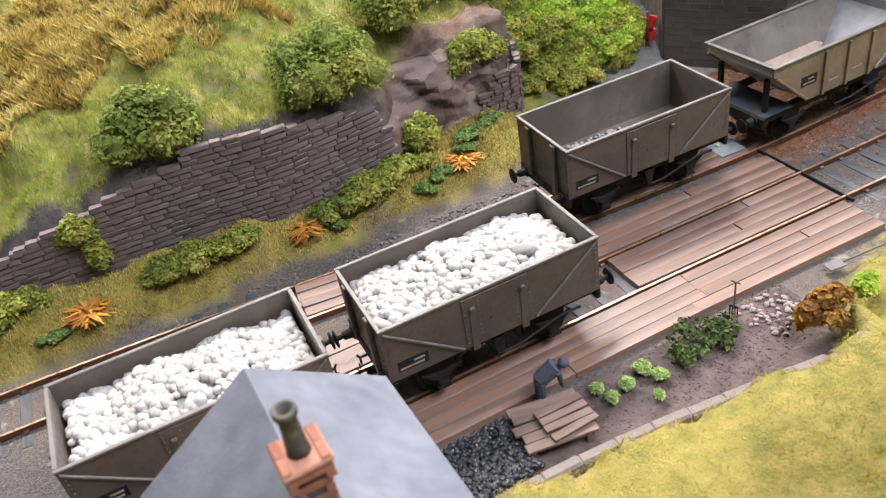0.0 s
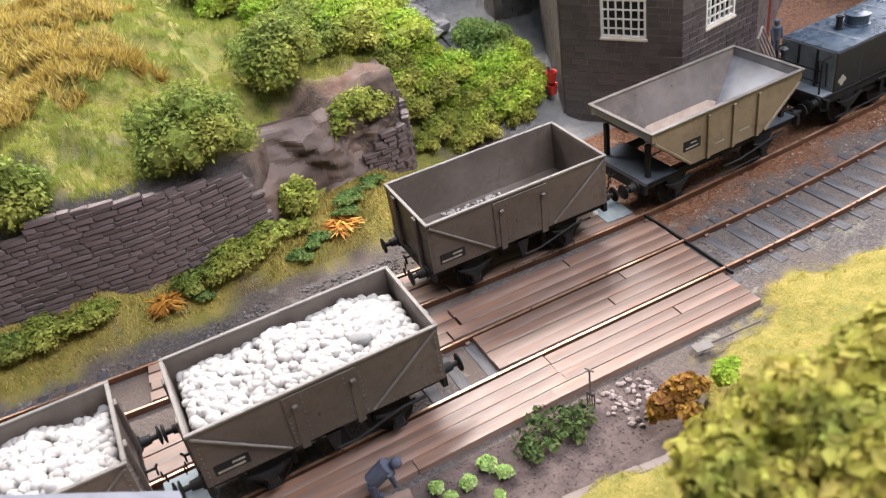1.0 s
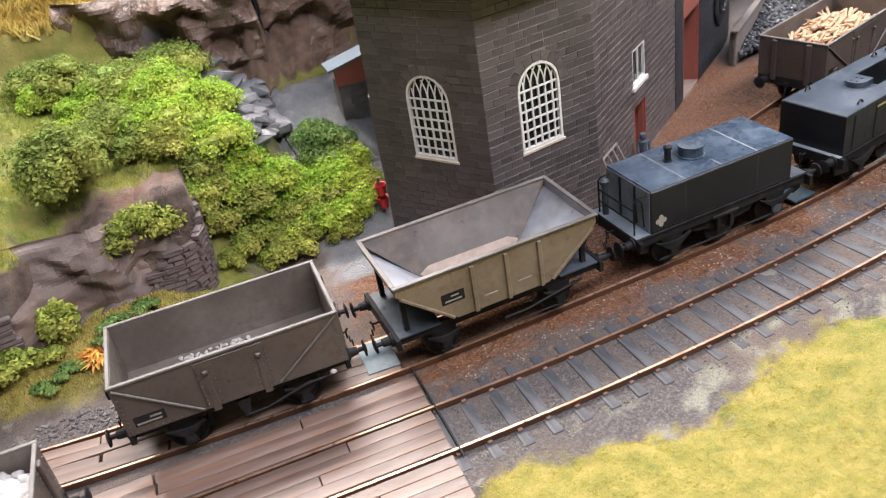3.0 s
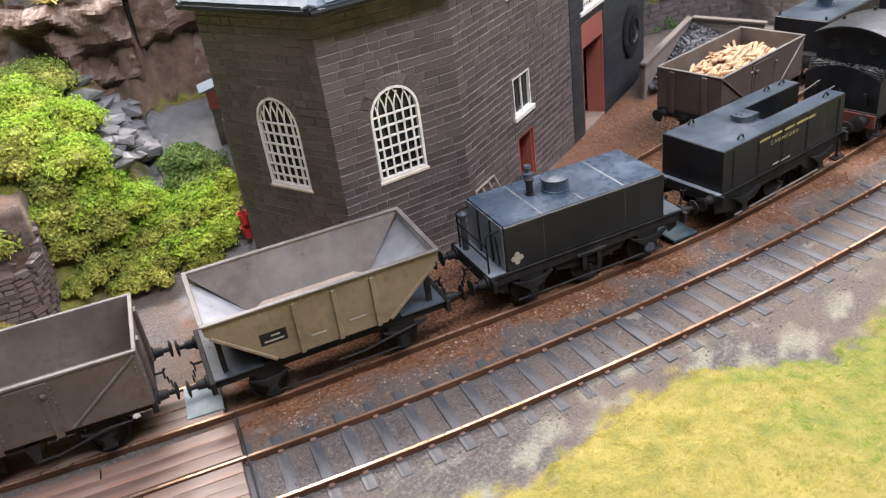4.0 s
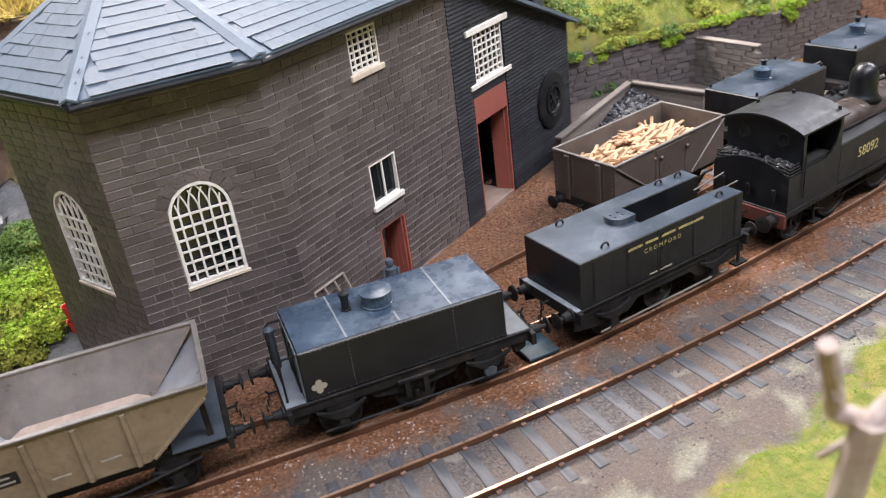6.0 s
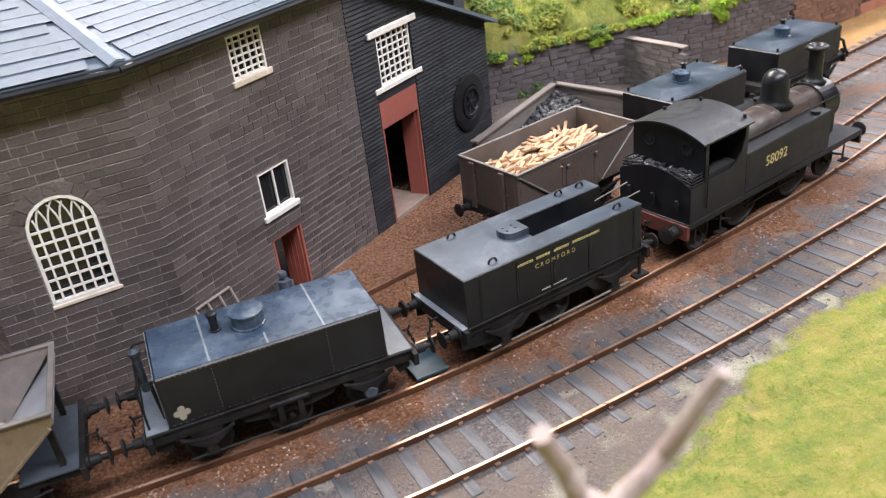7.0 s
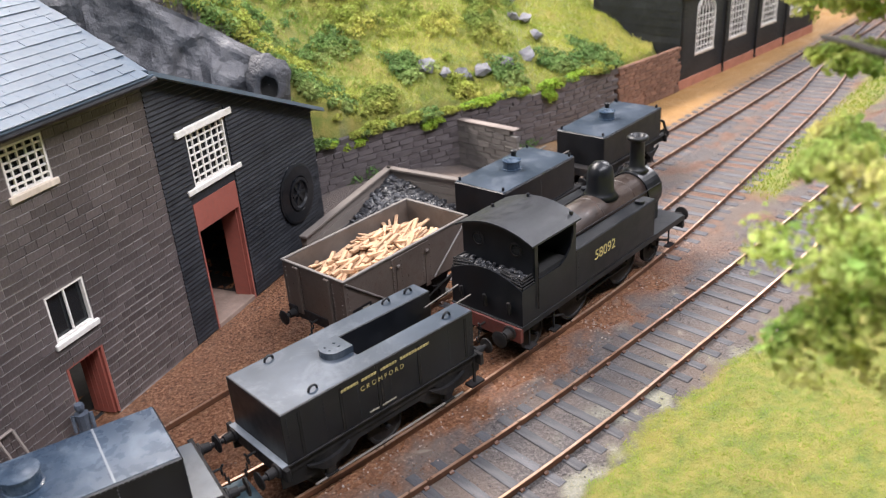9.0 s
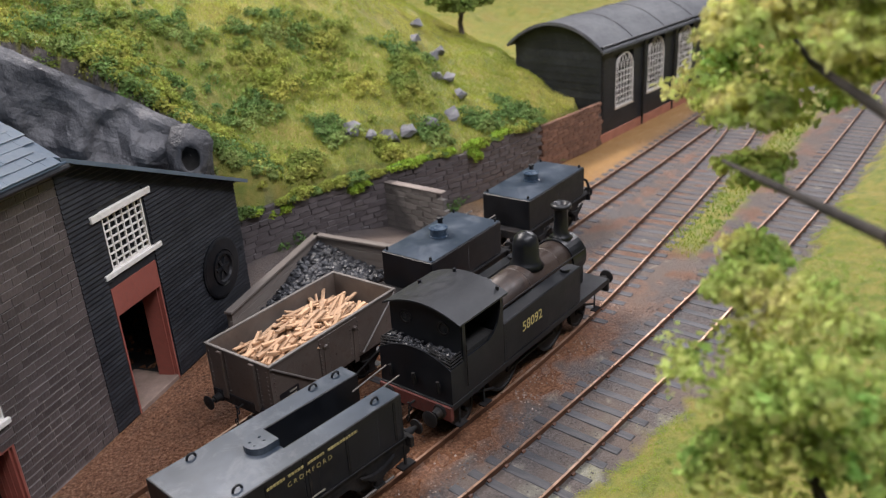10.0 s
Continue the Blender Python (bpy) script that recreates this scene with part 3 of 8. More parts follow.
def ties(tr, base, skip, step=0.72):
    bm = BM()
    box(bm, -0.14, 0.14, -1.3, 1.3, -0.27, -0.14, bev=0.02)
    first = part("sleeper", bm, SLEEPER, base)
    bm = BM()
    prism(bm, [(-0.11, -0.14), (0.11, -0.14), (0.09, -0.11), (0.05, -0.085), (-0.05, -0.085), (-0.09, -0.11)], -0.06, 0.06, "x")
    chair = part("rail_chair", bm, RUST, base)
    g = np.gradient(tr, axis=0)
    s = np.r_[0, np.cumsum(np.hypot(*np.diff(tr, axis=0).T))]
    used = False
    rs = random.Random(5)
    for d in np.arange(0.3, s[-1], step):
        x, y = np.interp(d, s, tr[:, 0]), np.interp(d, s, tr[:, 1])
        if skip(x):
            continue
        a = math.degrees(math.atan2(np.interp(d, s, g[:, 1]), np.interp(d, s, g[:, 0]))) + rs.uniform(-1.2, 1.2)
        if not used:
            first.matrix_basis, chair.matrix_basis, used = P(x, y, 0, a), P(x, y, 0, a) @ P(0, -0.75), True
        else:
            share("sleeper", first, base, P(x, y, rs.uniform(-0.012, 0.012), a))
            share("rail_chair", chair, base, P(x, y, 0, a) @ P(0, -0.75))
        if x < 62:
            share("rail_chair", chair, base, P(x, y, 0, a) @ P(0, 0.75))


track_b = track(TRACK_B, "running line with rusty rails on grey timber sleepers")
ties(TRACK_B, track_b, lambda x: x < -6 or x > 90 or 10.2 < x < 16.2)
track_a = track(TRACK_A, "siding with rusty rails half buried in brown ballast")
ties(TRACK_A, track_a, lambda x: x < -6 or 2 < x < 44 or x > 80)
track_c = track(TRACK_C, "rusty back siding beside the engine house")
ties(TRACK_C, track_c, lambda x: x < 37 or x > 80)


def crossing():
    """Timber crossing: boards along the rails."""
    base = thing("timber_crossing", "board crossing of weathered reddish timber planks across both lines", "level crossing", P(0, 0, 0), kind="structure")
    rs = random.Random(3)
    sets = [(TRACK_B, 3.0, 16.2, -2.15, -0.86), (TRACK_B, 10.0, 16.25, -0.66, 0.66), (TRACK_B, 2.0, 16.3, 0.86, 1.98), (TRACK_A, 3.0, 16.3, -0.66, 0.66)]
    for tr, x0, x1, d0, d1 in sets:
        n = max(3, round((d1 - d0) / 0.33))
        w = (d1 - d0) / n
        for k in range(n):
            x = x0 + rs.uniform(-0.03, 0.03)
            while x < x1 - 0.3:
                L = min(rs.choice([3.4, 4.2, 6.0, 8.0]), x1 - x)
                if x1 - x - L < 0.8:
                    L = x1 - x
                xm = x + L / 2
                i = int(np.argmin(np.abs(tr[:, 0] - xm)))
                g = tr[min(i + 1, len(tr) - 1)] - tr[i]
                a = math.atan2(g[1], g[0])
                d = d0 + w * (k + 0.5)
                bm = BM()
                box(bm, -L / 2 + 0.012, L / 2 - 0.012, -w / 2 + 0.004, w / 2 - 0.004, -0.2, 0.0, bev=0.008)
                part("plank", bm, PLANK, base, m=P(xm - math.sin(a) * d, np.interp(xm, tr[:, 0], tr[:, 1]) + math.cos(a) * d, rs.uniform(-0.01, 0.006), math.degrees(a) + rs.uniform(-0.15, 0.15)))
                x += L


crossing()

# ---- engine house ----
W0, W1, W2 = Vector((18.6, 20.0)), Vector((20.69, 16.73)), Vector((24.4, 17.28))
U, V = Vector((0.811, 0.585)), Vector((-0.585, 0.811))
EAVE, STONE_END, BLACK_END = 7.75, 7.5, 15.1


def face_matrix(o, d):
    """x along the wall, y inwards, z up."""
    d = d.normalized()
    return Matrix.Translation((o.x * S, o.y * S, 0)) @ Matrix.Rotation(math.atan2(d.y, d.x), 4, "Z")


def cut_wall(length, height, holes, thick=0.45, top=None):
    """A wall with openings; holes are (x0, x1, z0, z1). top: height at its far end."""
    bm = BM()
    xs = sorted({0.0, length, *[h[0] for h in holes], *[h[1] for h in holes]})
    for a, b in zip(xs, xs[1:]):
        mid = (a + b) / 2
        zs = sorted([(h[2], h[3]) for h in holes if h[0] < mid < h[1]])
        z = -0.4
        for lo, hi in zs:
            box(bm, a, b, 0, thick, z, lo)
            z = hi
        ta, tb = (height, height) if top is None else (height + (top - height) * a / length, height + (top - height) * b / length)
        prism(bm, [(a, z), (b, z), (b, tb), (a, ta)], 0, thick, "y")
    return bm


def arched_window(parent, x0, x1, z0, z1, m, stones=True):
    w, r = x1 - x0, (x1 - x0) / 2
    zc, cx = z1 - r, (x0 + x1) / 2
    win = new("window")
    win.parent = parent
    win.matrix_basis = m
    bm = BM()
    arc = [(cx + r * math.cos(a), zc + r * math.sin(a)) for a in np.linspace(0, math.pi, 13)]
    outer = [(x0, z0), (x1, z0)] + arc
    k = 0.07
    inner = [(x0 + k, z0 + k), (x1 - k, z0 + k)] + [(cx + (r - k) * math.cos(a), zc + (r - k) * math.sin(a)) for a in np.linspace(0, math.pi, 13)]
    n = len(outer)
    for i in range(n):
        j = (i + 1) % n
        q = [outer[i], outer[j], inner[j], inner[i]]
        prism(bm, q, -0.02, 0.1, "y")
    part("window_frame", bm, WHITE, win)
    cols, t = 6, 0.024
    for i in range(1, cols):
        x = x0 + w * i / cols
        bm = BM()
        box(bm, x - t, x + t, 0.01, 0.06, z0 + k, zc)
        part("glazing_bar", bm, WHITE, win)
    rows = 6
    for j in range(1, rows + 1):
        z = z0 + (zc - z0) * j / rows
        bm = BM()
        box(bm, x0 + k, x1 - k, 0.012, 0.058, z - t, z + t)
        part("glazing_bar", bm, WHITE, win)
    # intersecting tracery in the head
    for i in range(0, cols + 1):
        xa = x0 + w * i / cols
        for sgn in (-1, 1):
            pts = []
            for a in np.linspace(0, 1.35, 9):
                px, pz = xa + sgn * w * 0.5 * (1 - math.cos(a)), zc + w * 0.62 * math.sin(a)
                if (px - cx) ** 2 + (pz - zc) ** 2 < (r - 0.02) ** 2:
                    pts.append((px, pz))
            if len(pts) < 2:
                continue
            bm = BM()
            pipe(bm, [(a, 0.035, b) for a, b in pts], t * 0.95, 5)
            part("glazing_bar", bm, WHITE, win)
    bm = BM()
    prism(bm, outer, 0.11, 0.13, "y")
    part("pane", bm, GLASS, win)
    bm = BM()
    box(bm, x0 - 0.04, x1 + 0.06, -0.05, 0.1, z0 - 0.09, z0, bev=0.015)
    part("window_sill", bm, CREAM, win)
    # stone ring over the head
    if stones:
        for i in range(9):
            a0, a1 = math.pi * i / 9 + 0.012, math.pi * (i + 1) / 9 - 0.012
            ring = [(cx + q * math.cos(a), zc + q * math.sin(a)) for q, a in ((r + 0.02, a0), (r + 0.3, a0), (r + 0.3, a1), (r + 0.02, a1))]
            bm = BM()
            prism(bm, ring, -0.024, 0.05, "y")
            part("arch_stone", bm, STONE, win)


def grid_window(parent, x0, x1, z0, z1, m, cols, rows, sill_mat, sill=True, open_pane=False, lintel=0.0, grow=0.1):
    win = new("window")
    win.parent = parent
    win.matrix_basis = m
    k = 0.05
    bm = BM()
    for q in ((x0, x0 + k, z0, z1), (x1 - k, x1, z0, z1), (x0 + k, x1 - k, z0, z0 + k), (x0 + k, x1 - k, z1 - k, z1)):
        box(bm, q[0], q[1], 0.0, 0.1, q[2], q[3])
    part("window_frame", bm, WHITE, win)
    t = 0.022
    for i in range(1, cols):
        x = x0 + (x1 - x0) * i / cols
        bm = BM()
        box(bm, x - t, x + t, 0.02, 0.07, z0 + k, z1 - k)
        part("glazing_bar", bm, WHITE, win)
    for j in range(1, rows):
        z = z0 + (z1 - z0) * j / rows
        bm = BM()
        box(bm, x0 + k, x1 - k, 0.022, 0.068, z - t, z + t)
        part("glazing_bar", bm, WHITE, win)
    bm = BM()
    box(bm, x0, x1, 0.11, 0.13, z0, z1)
    part("pane", bm, GLASS, win)
    bm = BM()
    box(bm, x0 - grow, x1 + grow, -0.09, 0.1, z0 - 0.15, z0, bev=0.015)
    part("window_sill", bm, sill_mat, win)
    if lintel:
        bm = BM()
        box(bm, x0 - 0.45, x1 + 0.35, -0.1, 0.1, z1, z1 + lintel, bev=0.015)
        part("lintel", bm, WHITE, win)


def engine_house():
    house = thing("engine_house", "dark gritstone engine house with slate roof and tarred lean-to", "building", P(0, 0, 0))
    f1, f2 = W1 - W0, W2 - W1
    m1, m2, m3 = face_matrix(W0, f1), face_matrix(W1, f2), face_matrix(W2, U)
    w1 = part("stone_wall", cut_wall(f1.length, EAVE, [(1.33, 2.77, 2.85, 5.35)]), MORTAR, house, m=m1)
    w2 = part("stone_wall", cut_wall(f2.length, EAVE, [(1.09, 2.51, 2.85, 5.3)]), MORTAR, house, m=m2)
    w3 = part("stone_wall", cut_wall(STONE_END, EAVE, [(3.12, 4.28, -0.3, 1.95), (3.12, 4.28, 2.62, 3.8), (3.12, 4.28, 6.28, 7.34)]), MORTAR, house, m=m3)
    mb = face_matrix(W2 + U * STONE_END, U)
    L = BLACK_END - STONE_END
    wb = part("tarred_wall", cut_wall(L, EAVE, [(1.0, 3.0, -0.3, 3.85), (1.28, 2.98, 4.3, 5.82)], top=4.62), TARRED, house, m=mb)
    # back and far walls
    bm = BM()
    def q(u, v):
        p = W2 + U * u + V * v
        return (p.x, p.y)
    for a, b in ((q(-3.1, 5.7), q(-0.1, 7.4)), (q(-0.1, 7.4), q(BLACK_END, 7.4))):
        d = Vector(b) - Vector(a)
        nrm = Vector((-d.y, d.x)).normalized() * -0.4
        prism(bm, [a, b, (b[0] + nrm.x, b[1] + nrm.y), (a[0] + nrm.x, a[1] + nrm.y)], -0.4, 4.5)
    d0, d1 = q(BLACK_END, 0.45), q(BLACK_END, 7.0)
    d2, d3 = q(BLACK_END - 0.4, 7.0), q(BLACK_END - 0.4, 0.45)
    prism(bm, [d0, d1, d2, d3], -0.4, 4.55)
    part("back_wall", bm, STONE, house)
    bm = BM()
    ga, gb, gc = q(STONE_END - 0.02, 0.45), q(STONE_END - 0.02, 7.0), q(STONE_END - 0.02, 3.7)
    va = [(*ga, 3.0), (*gb, 3.0), (*gb, 7.7), (*gc, 9.9), (*ga, 7.7)]
    bm.faces.new([bm.verts.new(c) for c in va])
    part("gable", bm, STONE, house)
    bm = BM()
    fl = [q(-3.0, 2.0), q(0, 0.4), q(BLACK_END - 0.4, 0.4), q(BLACK_END - 0.4, 7), q(0, 7), q(-3, 5.6)]
    prism(bm, fl, -0.35, -0.16)
    part("floor", bm, DARK, house)
    # stones, each its own piece: every course is filled from one end or opening to the next
    rs = random.Random(11)
    bm = BM()
    box(bm, -0.25, 0.25, -0.018, 0.1, 0.014, 0.206, bev=0.007)
    bm.transform(Matrix.Scale(S, 4))
    me = bpy.data.meshes.new("stone_block")
    bm.to_mesh(me)
    bm.free()
    me.materials.append(STONE)
    walls = ((w1, f1.length, [(1.33, 2.77, 2.72, 5.35, True)]), (w2, f2.length, [(1.09, 2.51, 2.72, 5.3, True)]), (w3, STONE_END, [(3.12, 4.28, -0.3, 1.95, False), (3.12, 4.28, 2.45, 3.8, False), (3.12, 4.28, 6.11, 7.34, False)]))
    for wall, length, holes in walls:
        z = -0.1
        while z < EAVE - 0.1:
            zm = z + 0.11
            cuts = []
            for x0, x1, z0, z1, arched in holes:
                r, cx = (x1 - x0) / 2, (x0 + x1) / 2
                zc = z1 - r if arched else z1
                if z0 - 0.05 < zm < zc:
                    cuts.append((x0 - 0.02, x1 + 0.02))
                elif arched and zc <= zm < zc + r + 0.27:
                    k = math.sqrt((r + 0.27) ** 2 - (zm - zc) ** 2)
                    cuts.append((cx - k, cx + k))
            x = -0.02
            for lo, hi in cuts + [(length + 0.02, 0)]:
                while lo - x > 0.02:
                    w = rs.choice((0.32, 0.4, 0.46, 0.54, 0.66))
                    if lo - x < w + 0.22:
                        w = lo - x if lo - x < 0.85 else (lo - x) / 2
                    o = new("stone_block", me)
                    o.parent = wall
                    o.matrix_basis = Matrix.Translation(((x + w / 2) * S, rs.uniform(-0.005, 0.004) * S, z * S)) @ Matrix.Diagonal(((w - 0.024) / 0.5, 1, 1, 1))
                    x += w
                x = hi
            z += 0.22
    # boards of the lean-to
    z = -0.1
    while z < EAVE:
        x1 = L if z < 4.5 else L * (EAVE - z) / (EAVE - 4.62)
        segs = [(0, x1)]
        for h in ((0.95, 3.05, -0.3, 3.95), (1.2, 3.05, 3.95, 6.02)):
            if h[2] - 0.1 < z < h[3]:
                segs = [s for a, b in segs for s in ((a, min(b, h[0])), (max(a, h[1]), b)) if s[1] - s[0] > 0.05]
        for a, b in segs:
            if b - a > 0.1:
                bm = BM()
                prism(bm, [(-0.05, z + 0.025), (-0.044, z + 0.004), (0.0, z), (0.0, z + 0.13), (-0.01, z + 0.13)], a, b, "x")
                part("weatherboard", bm, TARRED, wb)
        z += 0.13
    # windows
    arched_window(house, 1.33, 2.77, 2.85, 5.35, m1)
    arched_window(house, 1.09, 2.51, 2.85, 5.3, m2)
    grid_window(house, 3.12, 4.28, 6.28, 7.34, m3, 5, 6, CREAM)
    grid_window(house, 3.12, 4.28, 2.62, 3.8, m3, 2, 1, WHITE)
    grid_window(house, 1.28, 2.98, 4.3, 5.82, mb, 6, 7, WHITE, lintel=0.19, grow=0.4)
    # small red door and the tall doorway
    bm = BM()
    box(bm, 0, 0.62, -0.03, 0.03, -0.1, 1.9)
    for x in (0.15, 0.3, 0.45):
        box(bm, x, x + 0.02, -0.045, 0.045, 0.0, 1.88)
    part("door", bm, REDPAINT, house, "dark red plank door standing open", m=m3 @ P(4.18, 0.05, 0, 96))
    bm = BM()
    for a, b, lo, hi in ((3.12, 3.19, -0.1, 1.95), (4.22, 4.29, -0.1, 1.95), (3.19, 4.22, 1.86, 1.95)):
        box(bm, a, b, -0.015, 0.3, lo, hi)
    part("door_frame", bm, REDPAINT, house, m=m3)
    bm = BM()
    box(bm, 1.0, 3.0, -0.02, 0.05, 3.02, 3.85)
    box(bm, 1.0, 1.06, -0.02, 0.45, -0.15, 3.02)
    box(bm, 2.94, 3.0, -0.02, 0.45, -0.15, 3.02)
    part("doorway_panel", bm, REDPAINT, house, "red oxide painted panel over the doorway", m=mb)
    bm = BM()
    box(bm, 0, 0.5, -0.03, 0.03, -0.12, 3.0)
    part("door", bm, REDPAINT, house, "tall red oxide door folded inwards", m=mb @ P(2.92, 0.1, 0, 100))
    bm = BM()
    box(bm, 1.06, 2.94, -0.03, 1.6, -0.2, -0.02, bev=0.02)
    part("doorstep", bm, surface("worn_threshold", (0.2, 0.14, 0.11), (0.29, 0.21, 0.17), (0.12, 0.085, 0.065), 0.8, 6, 0.85, 0.0, 0.02), house, "pale pinkish stone threshold", m=mb)
    bm = BM()
    lathe(bm, [(0.05, -0.3), (0.34, -0.3), (0.36, 0.1), (0.3, 0.45), (0.05, 0.45)], n=12)
    part("barrel", bm, FRAME, house, m=mb @ P(1.7, 1.6, 0.1))
    # round hatch on the lean-to
    bm = BM()
    R = Matrix.Translation((6.05, 0, 2.2)) @ Matrix.Rotation(radians(90), 4, "X")
    lathe(bm, [(1.02, -0.02), (1.04, 0.1), (0.96, 0.13), (0.62, 0.16), (0.55, 0.1), (0.54, -0.02)], R, 32)
    part("hatch_ring", bm, BLACK, house, "round black boss with a raised ring", m=mb)
    bm = BM()
    lathe(bm, [(0.56, 0.0), (0.57, 0.19), (0.47, 0.2), (0.44, 0.12), (0.3, 0.1), (0.12, 0.1), (0.1, 0.2), (0.02, 0.2)], R, 20)
    for a in (0, 60, 120):
        box(bm, -0.36, 0.36, -0.05, 0.05, 0.06, 0.16, m=R @ Matrix.Rotation(radians(a), 4, "Z"))
    part("hatch_spokes", bm, BLACK, house, m=mb)
    roof(house)
    return house


def roof(house):
    """Slates laid row by row on each slope, with lead hips."""
    def q(u, v, z):
        p = W2 + U * u + V * v
        return Vector((p.x, p.y, z))
    o = 0.38
    apex, ridge = q(-0.1, 3.7, 10.1), q(STONE_END + 0.15, 3.7, 10.1)
    e0, e1, e2, e3 = Vector((18.38, 19.85, EAVE)), Vector((20.62, 16.2, EAVE)), Vector((24.5, 16.78, EAVE)), q(STONE_END + 0.2, -o, EAVE)
    e0 = e1 + (e0 - e1).normalized() * 4.55
    b0, b1 = q(-0.1, 7.4 + o, EAVE), q(STONE_END + 0.15, 7.4 + o, EAVE)
    base = part("roof_deck", BM(), MORTAR, house)
    bm = BM()
    for f in ((e0, e1, apex), (e1, e2, apex), (e2, e3, ridge, apex), (b1, b0, apex, ridge), (b0, e0, apex)):
        lo = [bm.verts.new(p) for p in f]
        hi = [bm.verts.new(p - Vector((0, 0, 0.12))) for p in f]
        n = len(f)
        bm.faces.new(lo)
        bm.faces.new(hi[::-1])
        for i in range(n):
            bm.faces.new((lo[i], hi[i], hi[(i + 1) % n], lo[(i + 1) % n]))
    bmesh.ops.recalc_face_normals(bm, faces=bm.faces[:])
    bm.transform(Matrix.Scale(S, 4))
    bm.to_mesh(base.data)
    bm.free()
    base.data.materials.clear()
    base.data.materials.append(SLATE)
    rs = random.Random(2)
    meshes = {}
    for w in (0.34, 0.42, 0.5):
        b2 = BM()
        box(b2, -w / 2 + 0.001, w / 2 - 0.001, 0, 0.5, 0.0, 0.014)
        b2.transform(Matrix.Scale(S, 4))
        me = bpy.data.meshes.new("slate")
        b2.to_mesh(me)
        b2.free()
        me.materials.append(SLATE)
        meshes[w] = me
        # copy whose down-slope edge has the shadow line painted on
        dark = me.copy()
        dark.materials.append(SLATE_EDGE_SHADE)
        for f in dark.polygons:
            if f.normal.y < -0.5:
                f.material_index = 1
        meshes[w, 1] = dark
    for f in ((e0, e1, apex), (e1, e2, apex), (e2, e3, ridge, apex)):
        a, b = f[0], f[1]
        t = (b - a).normalized()
        nrm = t.cross(f[-1] - a).normalized()
        up = nrm.cross(t)
        pts2 = [((p - a).dot(t), (p - a).dot(up)) for p in f]
        H = max(p[1] for p in pts2)
        z = 0.0
        run = 0
        while z < H - 0.25:
            left = pts2[-1][0] * z / pts2[-1][1]
            tr = pts2[2] if len(f) == 4 else pts2[-1]
            right = pts2[1][0] + (tr[0] - pts2[1][0]) * z / tr[1]
            x = left - rs.uniform(0, 0.25)
            while x < right:
                w = rs.choice((0.34, 0.42, 0.42, 0.5))
                c = x + w / 2
                if left + (pts2[-1][0] * 0.25 / pts2[-1][1]) - 0.04 < c - w / 2 and c + w / 2 < right + (tr[0] - pts2[1][0]) * 0.25 / tr[1] + 0.04:
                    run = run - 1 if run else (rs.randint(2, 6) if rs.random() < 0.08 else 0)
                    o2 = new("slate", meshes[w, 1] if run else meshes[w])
                    o2.parent = base
                    k = Matrix((t, up, nrm)).transposed().to_4x4()
                    pos = a + t * c + up * z + nrm * (0.03 + (0.014 if run else rs.uniform(0, 0.006)))
                    o2.matrix_basis = Matrix.Translation(pos * S) @ k @ Matrix.Rotation(radians(-2.6 - (1.0 if run else rs.uniform(0, 0.3))), 4, "X") @ Matrix.Rotation(radians(rs.uniform(-0.4, 0.4)), 4, "Z")
                x += w
            z += 0.3
    for a, b, one, two in ((e0, apex, b0, e1), (e1, apex, e0, e2), (e2, apex, e1, e3), (apex, ridge, e2, b0)):
        bm = BM()
        d = (b - a).normalized()
        wing = []
        for p in (one, two):
            v = p - a
            wing.append((v - d * v.dot(d)).normalized() * 0.2)
        up = Vector((0, 0, 0.065))
        rows = [[bm.verts.new(c + up + (wing[0] if k == 0 else wing[1] if k == 2 else Vector((0, 0, 0.03)))) for k in range(3)] for c in (a, b)]
        low = [[bm.verts.new(v.co - Vector((0, 0, 0.05))) for v in r] for r in rows]
        for k in (0, 1):
            bm.faces.new((rows[0][k], rows[0][k + 1], rows[1][k + 1], rows[1][k]))
            bm.faces.new((low[0][k], low[1][k], low[1][k + 1], low[0][k + 1]))
            bm.faces.new((rows[k][0], rows[k][1], low[k][1], low[k][0]))
            bm.faces.new((rows[k][1], rows[k][2], low[k][2], low[k][1]))
        for k in (0, 2):
            bm.faces.new((rows[0][k], rows[1][k], low[1][k], low[0][k]))
        bmesh.ops.recalc_face_normals(bm, faces=bm.faces[:])
        part("hip_flashing", bm, LEAD, house, "pale grey lead strip along the hip")
    for a, b in ((e0, e1), (e1, e2), (e2, e3)):
        bm = BM()
        tube(bm, a - Vector((0, 0, 0.12)), b - Vector((0, 0, 0.12)), 0.08, n=8)
        part("gutter", bm, BLACK, house)
    # lean-to roof
    bm = BM()
    ra = [q(STONE_END + 0.05, -0.35, EAVE + 0.02), q(BLACK_END + 0.4, -0.35, 4.5), q(BLACK_END + 0.4, 7.7, 4.5), q(STONE_END + 0.05, 7.7, EAVE + 0.02)]
    lo = [bm.verts.new(p) for p in ra]
    hi = [bm.verts.new(p + Vector((0, 0, 0.12))) for p in ra]
    bm.faces.new(lo[::-1])
    bm.faces.new(hi)
    for i in range(4):
        bm.faces.new((lo[i], lo[(i + 1) % 4], hi[(i + 1) % 4], hi[i]))
    bmesh.ops.recalc_face_normals(bm, faces=bm.faces[:])
    part("lean_to_roof", bm, LEAD, house, "thin grey sheeted lean-to roof")


engine_house()

